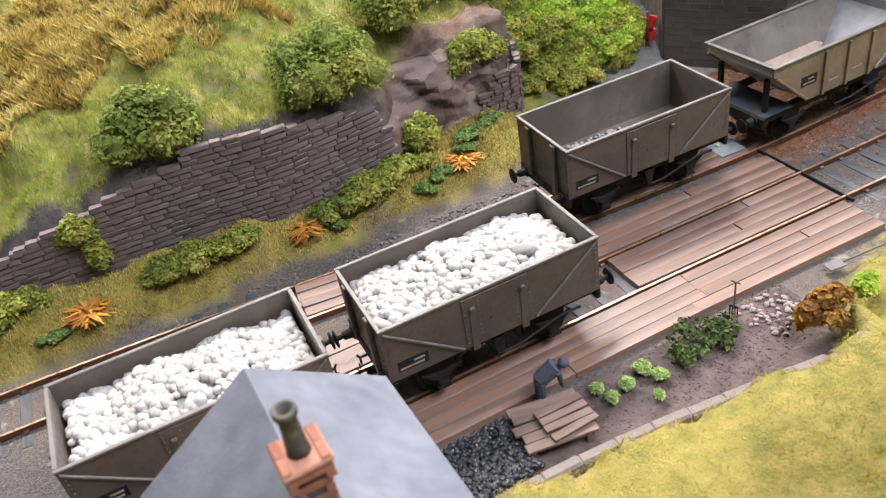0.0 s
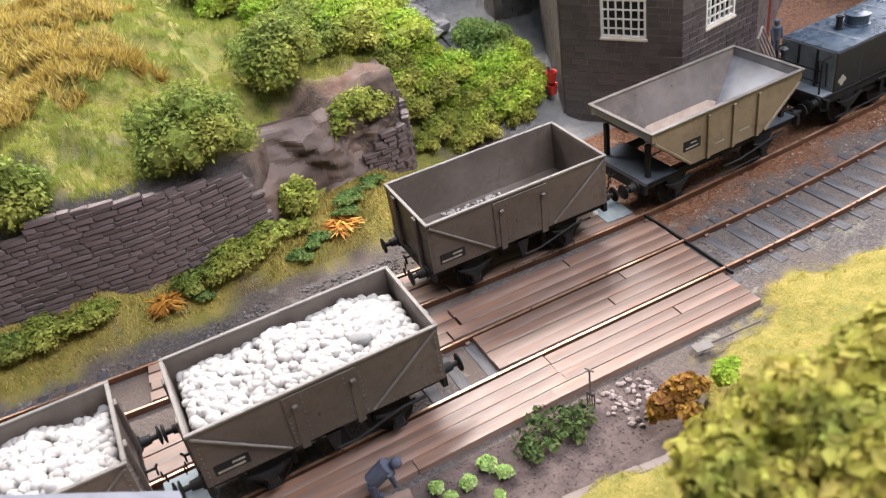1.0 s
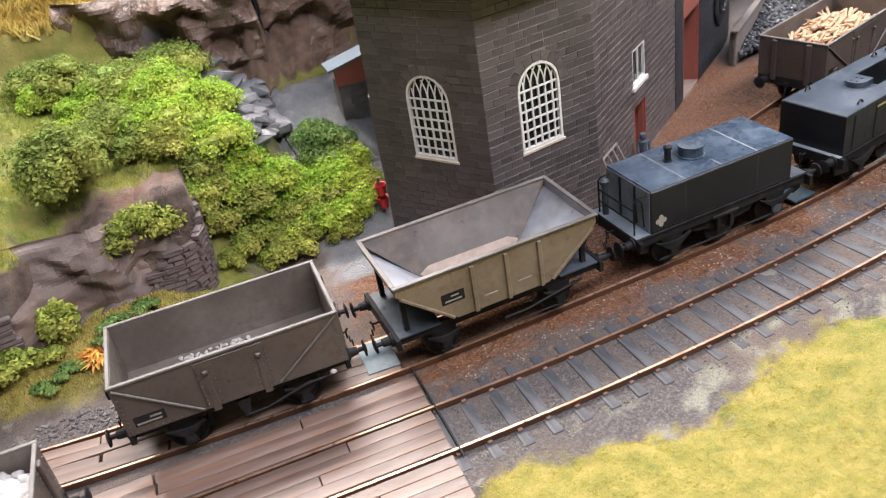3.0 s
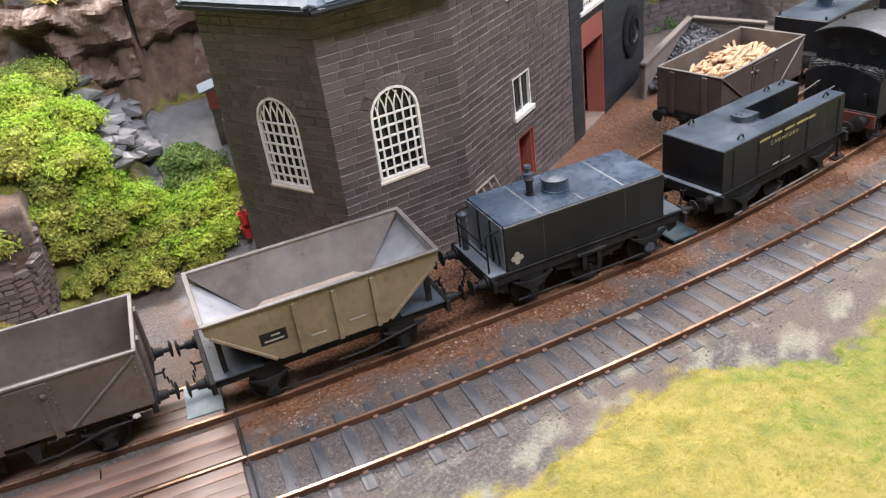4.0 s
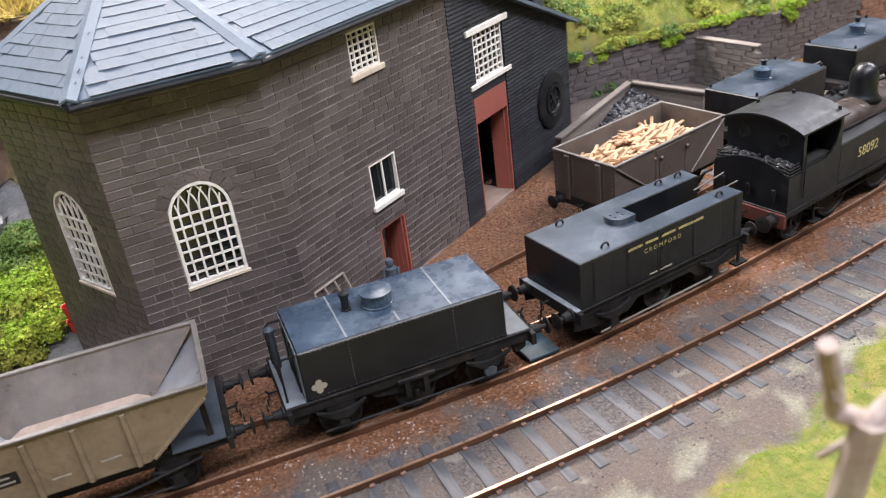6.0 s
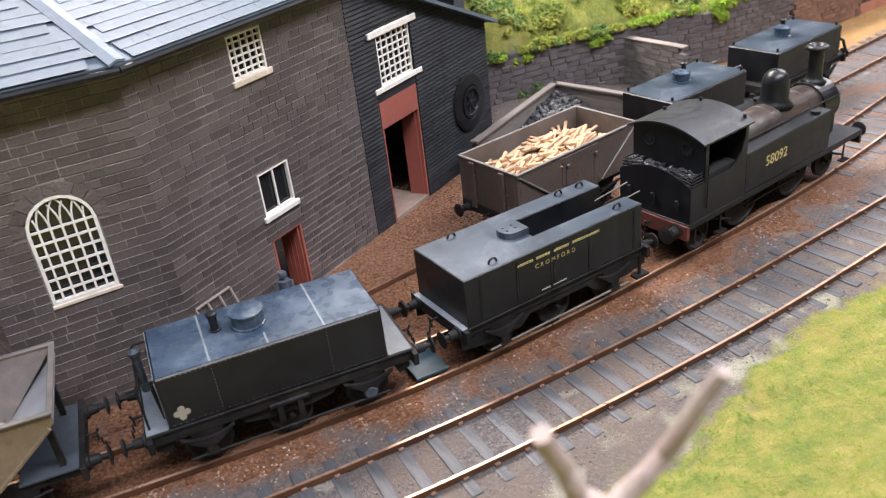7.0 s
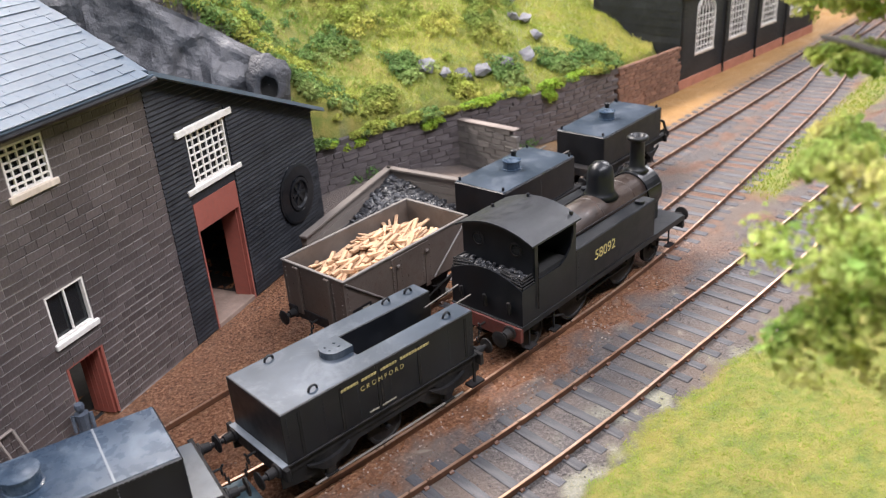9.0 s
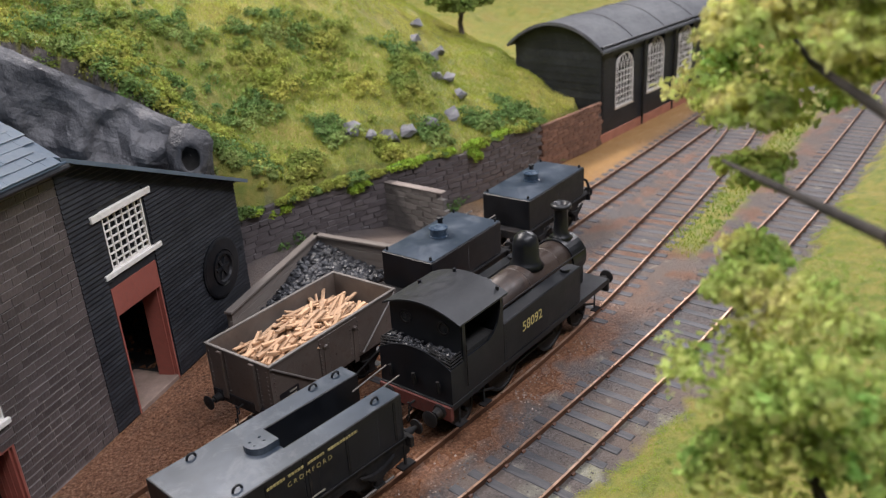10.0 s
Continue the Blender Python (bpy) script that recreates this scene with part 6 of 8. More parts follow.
def block_mesh(w, h, mat, key):
    k = (w, h, key)
    if k not in BLOCKS:
        bm = BM()
        box(bm, -w / 2 + 0.008, w / 2 - 0.008, -0.1, 0.12, 0.006, h - 0.008, bev=0.02)
        rs = random.Random(len(BLOCKS))
        k_ = 0.25 if key.startswith("brick") else 1.0
        for v in bm.verts:
            v.co += Vector((rs.uniform(-0.014, 0.014), rs.uniform(-0.018, 0.018), rs.uniform(-0.012, 0.012))) * k_
        bm.transform(Matrix.Scale(S, 4))
        me = bpy.data.meshes.new("stone")
        bm.to_mesh(me)
        bm.free()
        me.materials.append(mat)
        BLOCKS[k] = me
    return BLOCKS[k]


def stone_run(name, label, pts, base, top, h, widths, mat, seed, piece="stone", lean=0.0, back=WALLSTONE):
    """A wall laid in courses along a line; base and top are functions of the run."""
    tr = line(pts, 0.05)
    s = np.r_[0, np.cumsum(np.hypot(*np.diff(tr, axis=0).T))]
    wall = thing(name, label, "wall", P(0, 0, 0), kind="structure")
    rs = random.Random(seed)
    bm = BM()
    step = tr[::8]
    for i in range(len(step) - 1):
        a, b = step[i], step[i + 1]
        d = Vector(b - a).normalized()
        n = Vector((-d.y, d.x))
        sa = s[min(i * 8, len(s) - 1)]
        lo, hi = base(sa) - 0.3, top(sa) - 0.26
        q = [(a[0] - n.x * 0.055, a[1] - n.y * 0.055), (b[0] - n.x * 0.055, b[1] - n.y * 0.055), (b[0] + n.x * 0.3, b[1] + n.y * 0.3), (a[0] + n.x * 0.3, a[1] + n.y * 0.3)]
        prism(bm, q, lo, hi)
    part("wall_core", bm, back, wall)
    z = min(base(x) for x in s[::20])
    zmax = max(top(x) for x in s[::20])
    while z < zmax:
        x = -rs.uniform(0, 0.3)
        while x < s[-1]:
            w = rs.choice(widths)
            c = x + w / 2
            if 0 < c < s[-1] and base(c) - h * 0.5 < z and z + h * 0.15 < top(c):
                px, py = np.interp(c, s, tr[:, 0]), np.interp(c, s, tr[:, 1])
                qx, qy = np.interp(c + 0.1, s, tr[:, 0]), np.interp(c + 0.1, s, tr[:, 1])
                a = math.atan2(qy - py, qx - px) if c + 0.1 < s[-1] else math.atan2(py - np.interp(c - 0.1, s, tr[:, 1]), px - np.interp(c - 0.1, s, tr[:, 0]))
                off = (z - base(c)) * lean + rs.uniform(-0.012, 0.012)
                o = new(piece, block_mesh(w, h, mat, piece + name))
                o.parent = wall
                o.matrix_basis = P(px - math.sin(a) * off, py + math.cos(a) * off, min(z, top(c) - h) + rs.uniform(-0.01, 0.01), math.degrees(a) + rs.uniform(-1.2, 1.2))
            x += w
        z += h
    return wall


def west_top(d):
    return float(np.interp(d, [0, 3, 5, 6.3, 7.3, 8.6, 10, 11.5, 13.2], [1.75, 2.4, 2.85, 3.05, 3.5, 3.45, 3.2, 2.95, 2.65]))


stone_run("wall_west", "dark rubble quarry wall in thin courses below the hill", [(-5, 19.72), (-2, 19.5), (0, 19.36), (2, 19.1), (4, 18.78), (6, 18.82), (7.6, 18.98)], lambda d: 0.45, west_top, 0.16, (0.32, 0.44, 0.6, 0.78), WALLSTONE, 31, back=RUBBLE_JOINT)
stone_run("wall_west_end", "dark rubble wall curving down the end of the outcrop", [(11.2, 20.0), (12.0, 19.95), (12.6, 20.1), (12.95, 20.7), (12.95, 21.6), (12.6, 22.6)], lambda d: 0.1, lambda d: float(np.interp(d, [0, 0.7, 1.3, 2.0, 3.0, 4.0], [1.3, 1.9, 1.9, 2.1, 2.6, 3.1])), 0.16, (0.3, 0.42, 0.56), WALLSTONE, 32, back=RUBBLE_JOINT)
stone_run("wall_retaining", "dark blocky stone retaining wall below the grassy hill", [(36.4, 28.3), (41, 28.95), (49.5, 29.0), (54.2, 29.75)], lambda d: -0.15, lambda d: 2.4 + 0.12 * math.sin(d * 0.9), 0.24, (0.4, 0.55, 0.7, 0.9), RETAINSTONE, 33, back=RUBBLE_JOINT)
stone_run("wall_brick", "reddish brown brick end of the retaining wall", [(54.25, 29.72), (57, 30.25), (59.55, 30.78)], lambda d: -0.15, lambda d: 2.25, 0.2, (0.42, 0.5), surface("brown_brick", (0.17, 0.085, 0.055), (0.25, 0.135, 0.09), (0.1, 0.07, 0.06), 0.8, 8, 0.9, 0.0, 0.03, jitter=0.25), 34, "brick")
stone_run("buttress_wall", "low grey brown stone wall standing out from the retaining wall", [(44.42, 28.9), (44.85, 27.4), (45.27, 25.9)], lambda d: -0.15, lambda d: float(np.interp(d, [0, 3.0, 3.01, 3.3], [2.0, 2.0, 1.6, 1.6])), 0.24, (0.5, 0.62, 0.78), surface("buttress_stone", (0.12, 0.108, 0.1), (0.19, 0.17, 0.155), (0.085, 0.075, 0.07), 0.6, 6, 0.9, 0.0, 0.03, jitter=0.2), 35, lean=0.0)
bm = BM()
mb_ = Matrix.Translation((44.6, 28.2, 0)) @ Matrix.Rotation(math.atan2(-1.3, 0.38), 4, "Z")
box(bm, -0.75, 2.3, -0.12, 0.26, 1.97, 2.04, m=mb_, bev=0.02)
solid("coping_stone", bm, PALE, "pale worn coping stone on the low wall", "coping")
bm = BM()
box(bm, 44.8, 46.6, 28.95, 29.35, 2.4, 2.48, bev=0.03)
solid("coping_stone", bm, PALE, "pale coping stone on the retaining wall", "coping")


# ---- rocks ----
def rock(name, x, y, z, r, seed, mat, label, group="", sq=(1, 1, 0.8), rot=0, pts=14, worn=False):
    rs = np.random.RandomState(seed)
    bm = BM()
    p = rs.normal(size=(pts, 3))
    p /= np.linalg.norm(p, axis=1)[:, None]
    p *= rs.uniform(0.7, 1.08, (pts, 1)) * r * np.array(sq)
    vs = [bm.verts.new(c) for c in p]
    out = bmesh.ops.convex_hull(bm, input=vs)
    bmesh.ops.delete(bm, geom=[g for g in out["geom_interior"] if isinstance(g, bmesh.types.BMVert)], context="VERTS")
    bmesh.ops.triangulate(bm, faces=bm.faces[:])
    bmesh.ops.subdivide_edges(bm, edges=bm.edges[:], cuts=2, smooth=0.3 if worn else 0.0, fractal=0.2, along_normal=0.3, use_grid_fill=True, seed=seed)
    return solid(name, bm, mat, label, "rock", P(x, y, z, rot), group, smooth=worn)


def ground_at(x, y):
    return float(hill(np.array([float(x)]), np.array([float(y)]))[0])


rs = random.Random(17)
for i, (x, y, z, r, q) in enumerate([(8.5, 19.6, 0.9, 0.7, (1.0, 0.5, 0.9)), (10.2, 20.0, 0.6, 0.7, (1.2, 0.6, 0.6)), (11.9, 21.3, 2.0, 0.8, (1.2, 0.9, 0.5))]):
    rock("rock_outcrop", x, y, z, r, 40 + i, ROCK, "purplish brown rock jutting from the quarry face", "outcrop rocks", q, rs.uniform(-25, 25), 16, True)
for i in range(34):
    x, y = rs.uniform(15.2, 16.5), rs.uniform(23.6, 27.2)
    rock("boulder", x, y, max(ground_at(x, y), 2.2 + 0.55 * (y - 24.5)) + 0.1, rs.uniform(0.32, 0.6), 70 + i, surface("boulder_grey_%d" % (i % 3), (0.1, 0.1, 0.11), (0.2, 0.196, 0.202), (0.045, 0.044, 0.05), 0.6, 4, 0.45, 0.0, 0.08) if i < 3 else bpy.data.materials["boulder_grey_%d" % (i % 3)], "dark shiny grey boulder in the rock fall beside the path", "rock fall", (1.3, 0.9, 0.55), rs.uniform(-35, 35), 22)
PALEROCK = surface("pale_cliff_rock", (0.055, 0.056, 0.063), (0.165, 0.163, 0.17), (0.022, 0.022, 0.025), 0.3, 1.6, 0.55, 0.0, 0.4, wear=0.9)


def cliff_face(label, pts, base, top, mat, seed, cell, depth, lean):
    """Quarried rock: a grid broken into slabs, each with its own tilt and set-back."""
    tr = line(pts, 0.11)
    s = np.r_[0, np.cumsum(np.hypot(*np.diff(tr, axis=0).T))]
    g = np.gradient(tr, axis=0)
    g /= np.hypot(g[:, 0], g[:, 1])[:, None]
    rows = 46
    lo, hi = np.array([base(q) for q in s]), np.array([top(q) for q in s])
    q = np.linspace(0, 1, rows)[:, None]
    Z = lo + (hi - lo) * q
    Sg = np.repeat(s[None], rows, 0)
    r = np.random.RandomState(seed)
    n = int(s[-1] * (hi.max() - lo.min()) / (cell[0] * cell[1])) + 6
    c = np.c_[r.uniform(0, s[-1], n), r.uniform(lo.min(), hi.max(), n)]
    wob = 0.12 * fbm(Sg, Z, 1.3, seed)
    d = ((Sg + wob)[..., None] - c[:, 0]) ** 2 / cell[0] ** 2 + ((Z + wob + 0.18 * Sg)[..., None] - c[:, 1] - 0.18 * c[:, 0]) ** 2 / cell[1] ** 2
    k = d.argmin(-1)
    set_, gx, gz = r.uniform(-1, 1, n), r.normal(0, 0.35, n), r.normal(0, 0.3, n)
    off = depth * (set_[k] + gx[k] * (Sg - c[k, 0]) / cell[0] + gz[k] * (Z - c[k, 1]) / cell[1]) * 0.6 + 0.25 * depth * fbm(Sg, Z, 2.4, seed + 1) + 0.05 * fbm(Sg, Z, 0.5, seed + 2)
    off = (off + np.roll(off, 1, 0) + np.roll(off, -1, 0)) / 3
    off = (off + np.roll(off, 1, 1) + np.roll(off, -1, 1)) / 3
    off -= lean * (Z - lo) + 0.3 * sm(0.94, 1.0, q)
    X, Y = tr[:, 0] + g[:, 1] * off, tr[:, 1] - g[:, 0] * off
    m = len(s)
    idx = np.arange(rows * m).reshape(rows, m)
    f = np.stack([idx[:-1, :-1], idx[:-1, 1:], idx[1:, 1:], idx[1:, :-1]], -1).reshape(-1, 4)
    o = raw("cliff_face", np.c_[X.ravel(), Y.ravel(), Z.ravel()], f.tolist(), mat)
    return tagged(o, label, "cliff", kind="structure")


cliff_face("purplish brown worn rock outcrop at the end of the quarry wall", [(7.45, 18.9), (8.3, 19.2), (9.4, 19.5), (10.6, 19.65), (11.8, 19.95), (12.9, 20.5)], lambda d: -0.1, lambda d: float(np.interp(d, [0, 1.5, 3.5, 5.8], [3.2, 3.1, 2.9, 2.5])), ROCK, 9, (1.3, 0.8), 0.45, 0.3)
cliff_face("brown stratified quarry cliff with cracks beside the path", [(10.5, 29.5), (13, 28.5), (15, 27.5), (17.28, 27.3)], lambda d: 1.6, lambda d: 7.15 - 0.03 * d, BROWNROCK, 5, (0.9, 0.42), 0.75, 0.06)
cliff_face("smoother reddish brown quarry cliff behind the engine house", [(17.44, 27.32), (20, 27.9), (24, 29.25), (27, 30.5)], lambda d: 1.6, lambda d: 7.15 + 0.15 * d, BROWNROCK, 6, (1.7, 1.1), 0.5, 0.05)
cliff_face("grey rounded quarry cliff with a small dark hole behind the lean-to", [(26.2, 30.4), (29, 31.0), (31, 30.5), (33, 29.95), (35, 29.3), (36.6, 28.6), (37.5, 28.45)], lambda d: 0.5, lambda d: float(np.interp(d, [0, 3, 5, 7, 8.6, 10.4, 11.3, 12], [8.8, 9.8, 9.6, 8.3, 7.3, 6.0, 4.4, 2.6])), PALEROCK, 7, (1.3, 0.95), 0.6, 0.08)
bm = BM()
prism(bm, [(17.3, 1.6), (17.42, 1.6), (17.42, 6.5), (17.3, 6.5)], 27.45, 27.6, "y", Matrix(((1, 0, 0, 0), (0, 1, 0.06, -0.09), (0, 0, 1, 0), (0, 0, 0, 1))))
solid("board_gap", bm, DARK, "dark upright gap in the cliff where two baseboards meet", "joint", kind="structure")
STEPSTONE = surface("blue_grey_step_stone", (0.1, 0.1, 0.118), (0.24, 0.235, 0.25), (0.04, 0.04, 0.046), 0.9, 4, 0.6, 0.0, 0.08, wear=0.6)
for i, (x, y, r) in enumerate([(44.25, 31.0, 0.55), (44.95, 30.72, 0.36), (45.85, 30.86, 0.5), (46.3, 30.8, 0.36), (47.0, 30.82, 0.5), (48.2, 30.66, 0.42), (49.65, 30.98, 0.52), (51.16, 32.2, 0.46), (50.8, 33.6, 0.4), (51.45, 33.55, 0.46), (52.9, 36.6, 0.44), (53.5, 36.8, 0.36), (52.3, 37.4, 0.4), (53.4, 38.9, 0.46)]):
    rock("stepping_stone", x, y, ground_at(x, y) + 0.2, r, 130 + i, STEPSTONE, "blue-grey stone set in the grassy hillside", "hillside stones", (1.1, 0.9, 0.8), rs.uniform(0, 90))


def hollow():
    """A bulge of rock with a shallow opening, its shade painted near-black."""
    r = np.random.RandomState(77)
    m = Matrix.Translation((36.2, 28.5, 5.06)) @ Matrix.Rotation(radians(-22), 4, "Z")
    bm = BM()
    n, rings = 18, []
    for rad, dep in ((0.02, 0.4), (0.26, 0.36), (0.31, 0.06), (0.36, -0.02), (0.46, 0.02), (0.62, 0.16), (0.85, 0.55)):
        ring = []
        for k in range(n):
            a = 2 * math.pi * k / n
            j = r.uniform(0.88, 1.12) if rad > 0.3 else 1.0
            ring.append(bm.verts.new(m @ Vector((rad * j * math.cos(a), dep + (r.uniform(-0.07, 0.07) if rad > 0.4 else 0), rad * j * 1.45 * math.sin(a) - 0.1 * rad))))
        rings.append(ring)
    for p, q in zip(rings, rings[1:]):
        for k in range(n):
            bm.faces.new((p[k], p[(k + 1) % n], q[(k + 1) % n], q[k]))
    bmesh.ops.recalc_face_normals(bm, faces=bm.faces[:])
    o = solid("cliff_hollow", bm, PALEROCK, "grey rock bulge with a shallow narrow hole coloured near-black as shade", "cliff", kind="structure", smooth=True)
    o.data.materials.append(DARK)
    # innermost rings take a near-black colour that imitates a deep hole's shade
    for f in o.data.polygons:
        if f.index < 2 * n:
            f.material_index = 1


hollow()


# ---- plants ----
def leaves(centres, radii, per, size, seed, flat=0.3, inner=0.72):
    """Small folded leaves over a cloud of blobs: vertices and faces."""
    r = np.random.RandomState(seed)
    c = np.repeat(np.asarray(centres, float), per, 0)
    k = np.repeat(np.asarray(radii, float), per, 0)
    n = len(c)
    d = r.normal(size=(n, 3))
    d /= np.linalg.norm(d, axis=1)[:, None]
    d[:, 2] = np.where(d[:, 2] < -0.35, -d[:, 2], d[:, 2])
    pos = c + d * k * r.uniform(inner, 1.12, (n, 1))
    nor = d + r.normal(size=(n, 3)) * 0.55 + [0, 0, flat]
    nor /= np.linalg.norm(nor, axis=1)[:, None]
    a = np.cross(nor, r.normal(size=(n, 3)))
    a /= np.linalg.norm(a, axis=1)[:, None]
    b = np.cross(nor, a)
    s = size * r.uniform(0.6, 1.4, (n, 1))
    v = np.stack([pos - a * s, pos - b * s * 0.6 + nor * s * 0.15, pos + a * s, pos + b * s * 0.6 + nor * s * 0.15], 1).reshape(-1, 3)
    i = np.arange(n)[:, None] * 4
    return v, np.c_[i, i + 1, i + 2, i + 3]


def lobes(centre, rad, n, seed, small=0.42):
    r = np.random.RandomState(seed)
    d = r.normal(size=(n, 3))
    d /= np.linalg.norm(d, axis=1)[:, None]
    d[:, 2] = np.abs(d[:, 2]) * 1.0 - 0.25
    c = np.asarray(centre) + d * np.asarray(rad) * r.uniform(0.45, 0.85, (n, 1))
    k = np.asarray(rad)[None] * r.uniform(small * 0.7, small * 1.25, (n, 1))
    return c, k


def bush(centre, rad, mat, label, seed, n=18, per=150, size=0.075, name="bush", group="bushes", core=True, category="bush", flat=0.3):
    c, k = lobes(centre, rad, n, seed, 0.42 if n < 25 else 0.34)
    v, f = leaves(c, k, per, size, seed, flat)
    b = thing(name, label, category, P(*centre), group)
    org = np.array(centre)
    o = raw("foliage", v - org, f.tolist(), mat)
    o.parent = b
    tagged(o, kind="stuff")
    if core:
        bm = BM()
        for cc, kk in zip(c, k):
            g = bmesh.ops.create_icosphere(bm, subdivisions=1, radius=1.0)["verts"]
            bmesh.ops.transform(bm, matrix=Matrix.Translation(Vector(cc - org)) @ Matrix.Diagonal((*(kk * 0.6), 1)), verts=g)
        part("inner_growth", bm, INNER, b)
    return b


LB = "rounded leafy green bush on the grassy quarry hill"
bush((6.3, 19.9, 3.75), (1.8, 1.4, 1.75), LEAF, LB, 201, 40, 240, 0.065)
bush((9.9, 22.6, 4.1), (1.65, 1.45, 1.6), LEAF, LB, 202, 34, 240, 0.065)
bush((1.4, 19.9, 3.7), (1.45, 1.05, 1.5), LEAF, "sprawling green bush hanging over the quarry wall", 203, 30, 200, 0.075)
bush((-1.3, 19.3, 2.1), (0.55, 0.3, 0.7), LEAF_OLIVE, "trailing olive plant hanging down the quarry wall", 204, 14, 120)
bush((-0.95, 19.2, 1.35), (0.32, 0.25, 0.85), LEAF_OLIVE, "trailing olive plant hanging down the quarry wall", 206, 14, 110)
bush((-3.2, 19.0, 0.9), (0.75, 0.6, 0.7), LEAF_OLIVE, "low olive green shrub at the foot of the wall", 205, 12, 140)
for i, (x, y, r) in enumerate([(0.4, 18.35, 0.6), (1.4, 18.3, 0.75), (2.3, 18.2, 0.7), (5.2, 18.15, 0.6), (6.2, 18.25, 0.85), (7.2, 18.4, 0.8), (-4.2, 18.4, 0.5), (0.0, 18.4, 0.35), (8.2, 18.6, 0.45)]):
    bush((x, y, ground_at(x, y) + r * 0.35), (r * 1.2, r * 0.8, r * 0.62), LEAF_OLIVE if i % 3 else LEAF, "low straggling green shrub on the verge below the wall", 210 + i, 11, 130, 0.06, group="verge shrubs")
bush((8.6, 19.3, 1.1), (0.6, 0.5, 0.95), LEAF_OLIVE, "upright olive green bush in front of the rocks", 220, 12, 150, 0.065)
bush((11.5, 20.7, 2.35), (1.35, 0.8, 0.85), LEAF_OLIVE, "green bush growing on the rock ledge", 221, 14, 170, 0.065)
for i, (x, y, r) in enumerate([(8.0, 17.85, 0.35), (8.6, 18.0, 0.4), (9.6, 18.5, 0.35), (10.0, 18.75, 0.4), (5.0, 17.9, 0.3), (-2.8, 18.0, 0.35), (10.9, 19.0, 0.4)]):
    bush((x, y, ground_at(x, y) + 0.1), (r * 1.3, r, r * 0.5), LEAF_COOL, "patch of bright green ground cover on the verge", 225 + i, 8, 110, 0.055, "ground_cover", "ground cover", False, "plant")
scrub = random.Random(9)
k = 0
for x, y, r, mt in [(12.9, 24.2, 1.3, LEAF_BRIGHT), (14.2, 23.4, 1.2, LEAF_BRIGHT), (13.6, 22.2, 1.0, LEAF_OLIVE), (14.6, 22.3, 1.0, LEAF_BRIGHT), (15.6, 22.6, 1.0, LEAF_BRIGHT), (16.5, 22.2, 0.9, LEAF_BRIGHT), (14.3, 21.1, 0.75, LEAF_OLIVE), (15.3, 21.1, 0.75, LEAF_OLIVE), (16.4, 21.2, 0.7, LEAF_BRIGHT), (17.2, 21.3, 0.6, LEAF_OLIVE), (13.2, 25.6, 1.3, LEAF_BRIGHT), (14.5, 24.9, 1.1, LEAF_BRIGHT), (12.2, 26.4, 1.4, LEAF), (11.4, 24.6, 1.2, LEAF), (15.3, 23.8, 0.8, LEAF_OLIVE), (17.0, 20.5, 0.5, LEAF_OLIVE), (14.0, 27.0, 1.2, LEAF), (17.9, 22.6, 0.95, LEAF_BRIGHT), (18.2, 21.8, 0.7, LEAF_OLIVE), (17.5, 22.0, 1.15, LEAF_BRIGHT), (16.9, 21.0, 0.8, LEAF_BRIGHT), (15.8, 20.9, 0.8, LEAF_OLIVE), (14.9, 20.7, 0.6, LEAF_OLIVE), (17.9, 21.2, 0.7, LEAF_BRIGHT), (13.6, 21.6, 0.7, LEAF_OLIVE), (13.5, 22.8, 0.8, LEAF), (13.6, 20.8, 0.5, LEAF_OLIVE), (17.7, 23.3, 1.0, LEAF_COOL), (17.5, 24.0, 0.8, LEAF_COOL), (18.1, 22.7, 0.8, LEAF_OLIVE)] + [(scrub.uniform(12.6, 17.4), scrub.uniform(21.0, 26.0), scrub.uniform(0.6, 0.95), scrub.choice((LEAF_BRIGHT, LEAF_BRIGHT, LEAF_OLIVE, LEAF))) for _ in range(46)] + [(scrub.uniform(9.5, 13.5), scrub.uniform(23.5, 28.5), scrub.uniform(0.8, 1.2), scrub.choice((LEAF_BRIGHT, LEAF))) for _ in range(12)]:
    if x > 15.0 and y > 23.2 and mt is not LEAF_COOL:
        continue
    if x < 13.1 and y < 22.9:
        continue
    bush((x, y, ground_at(x, y) + 0.25 * r), (r * 1.1, r * 1.1, r * 0.92), mt, "dense bright green scrub on the slope beside the path", 240 + k, 30, 150, 0.055, group="slope scrub")
    k += 1


def bracken(x, y, r, seed, mat=None, label="tuft of orange dead bracken on the verge", n=46, up=0.8):
    r_ = random.Random(seed)
    z = ground_at(x, y)
    v, f = [], []
    for i in range(n):
        a, t = r_.uniform(0, 6.28), r_.uniform(0.35, 1.2)
        L, w = r * r_.uniform(0.45, 1.0), r * 0.055
        dx, dy = math.cos(a), math.sin(a)
        p0 = np.array([r_.uniform(-0.2, 0.2) * r, r_.uniform(-0.2, 0.2) * r, 0.0])
        p1 = p0 + np.array([dx * L * 0.5 * math.cos(t), dy * L * 0.5 * math.cos(t), L * up * 0.6 * math.sin(t)])
        p2 = p1 + np.array([dx * L * 0.5, dy * L * 0.5, L * 0.1 * r_.uniform(-1, 1)])
        sd = np.array([-dy, dx, 0]) * w
        b = len(v)
        v += [p0 - sd * 0.3, p0 + sd * 0.3, p1 + sd, p1 - sd, p2]
        f += [(b, b + 1, b + 2, b + 3), (b + 3, b + 2, b + 4)]
    o = raw("bracken", np.array(v), f, mat or FERN)
    o.matrix_basis = P(x, y, z)
    return tagged(o, label, "plant", "dead bracken")


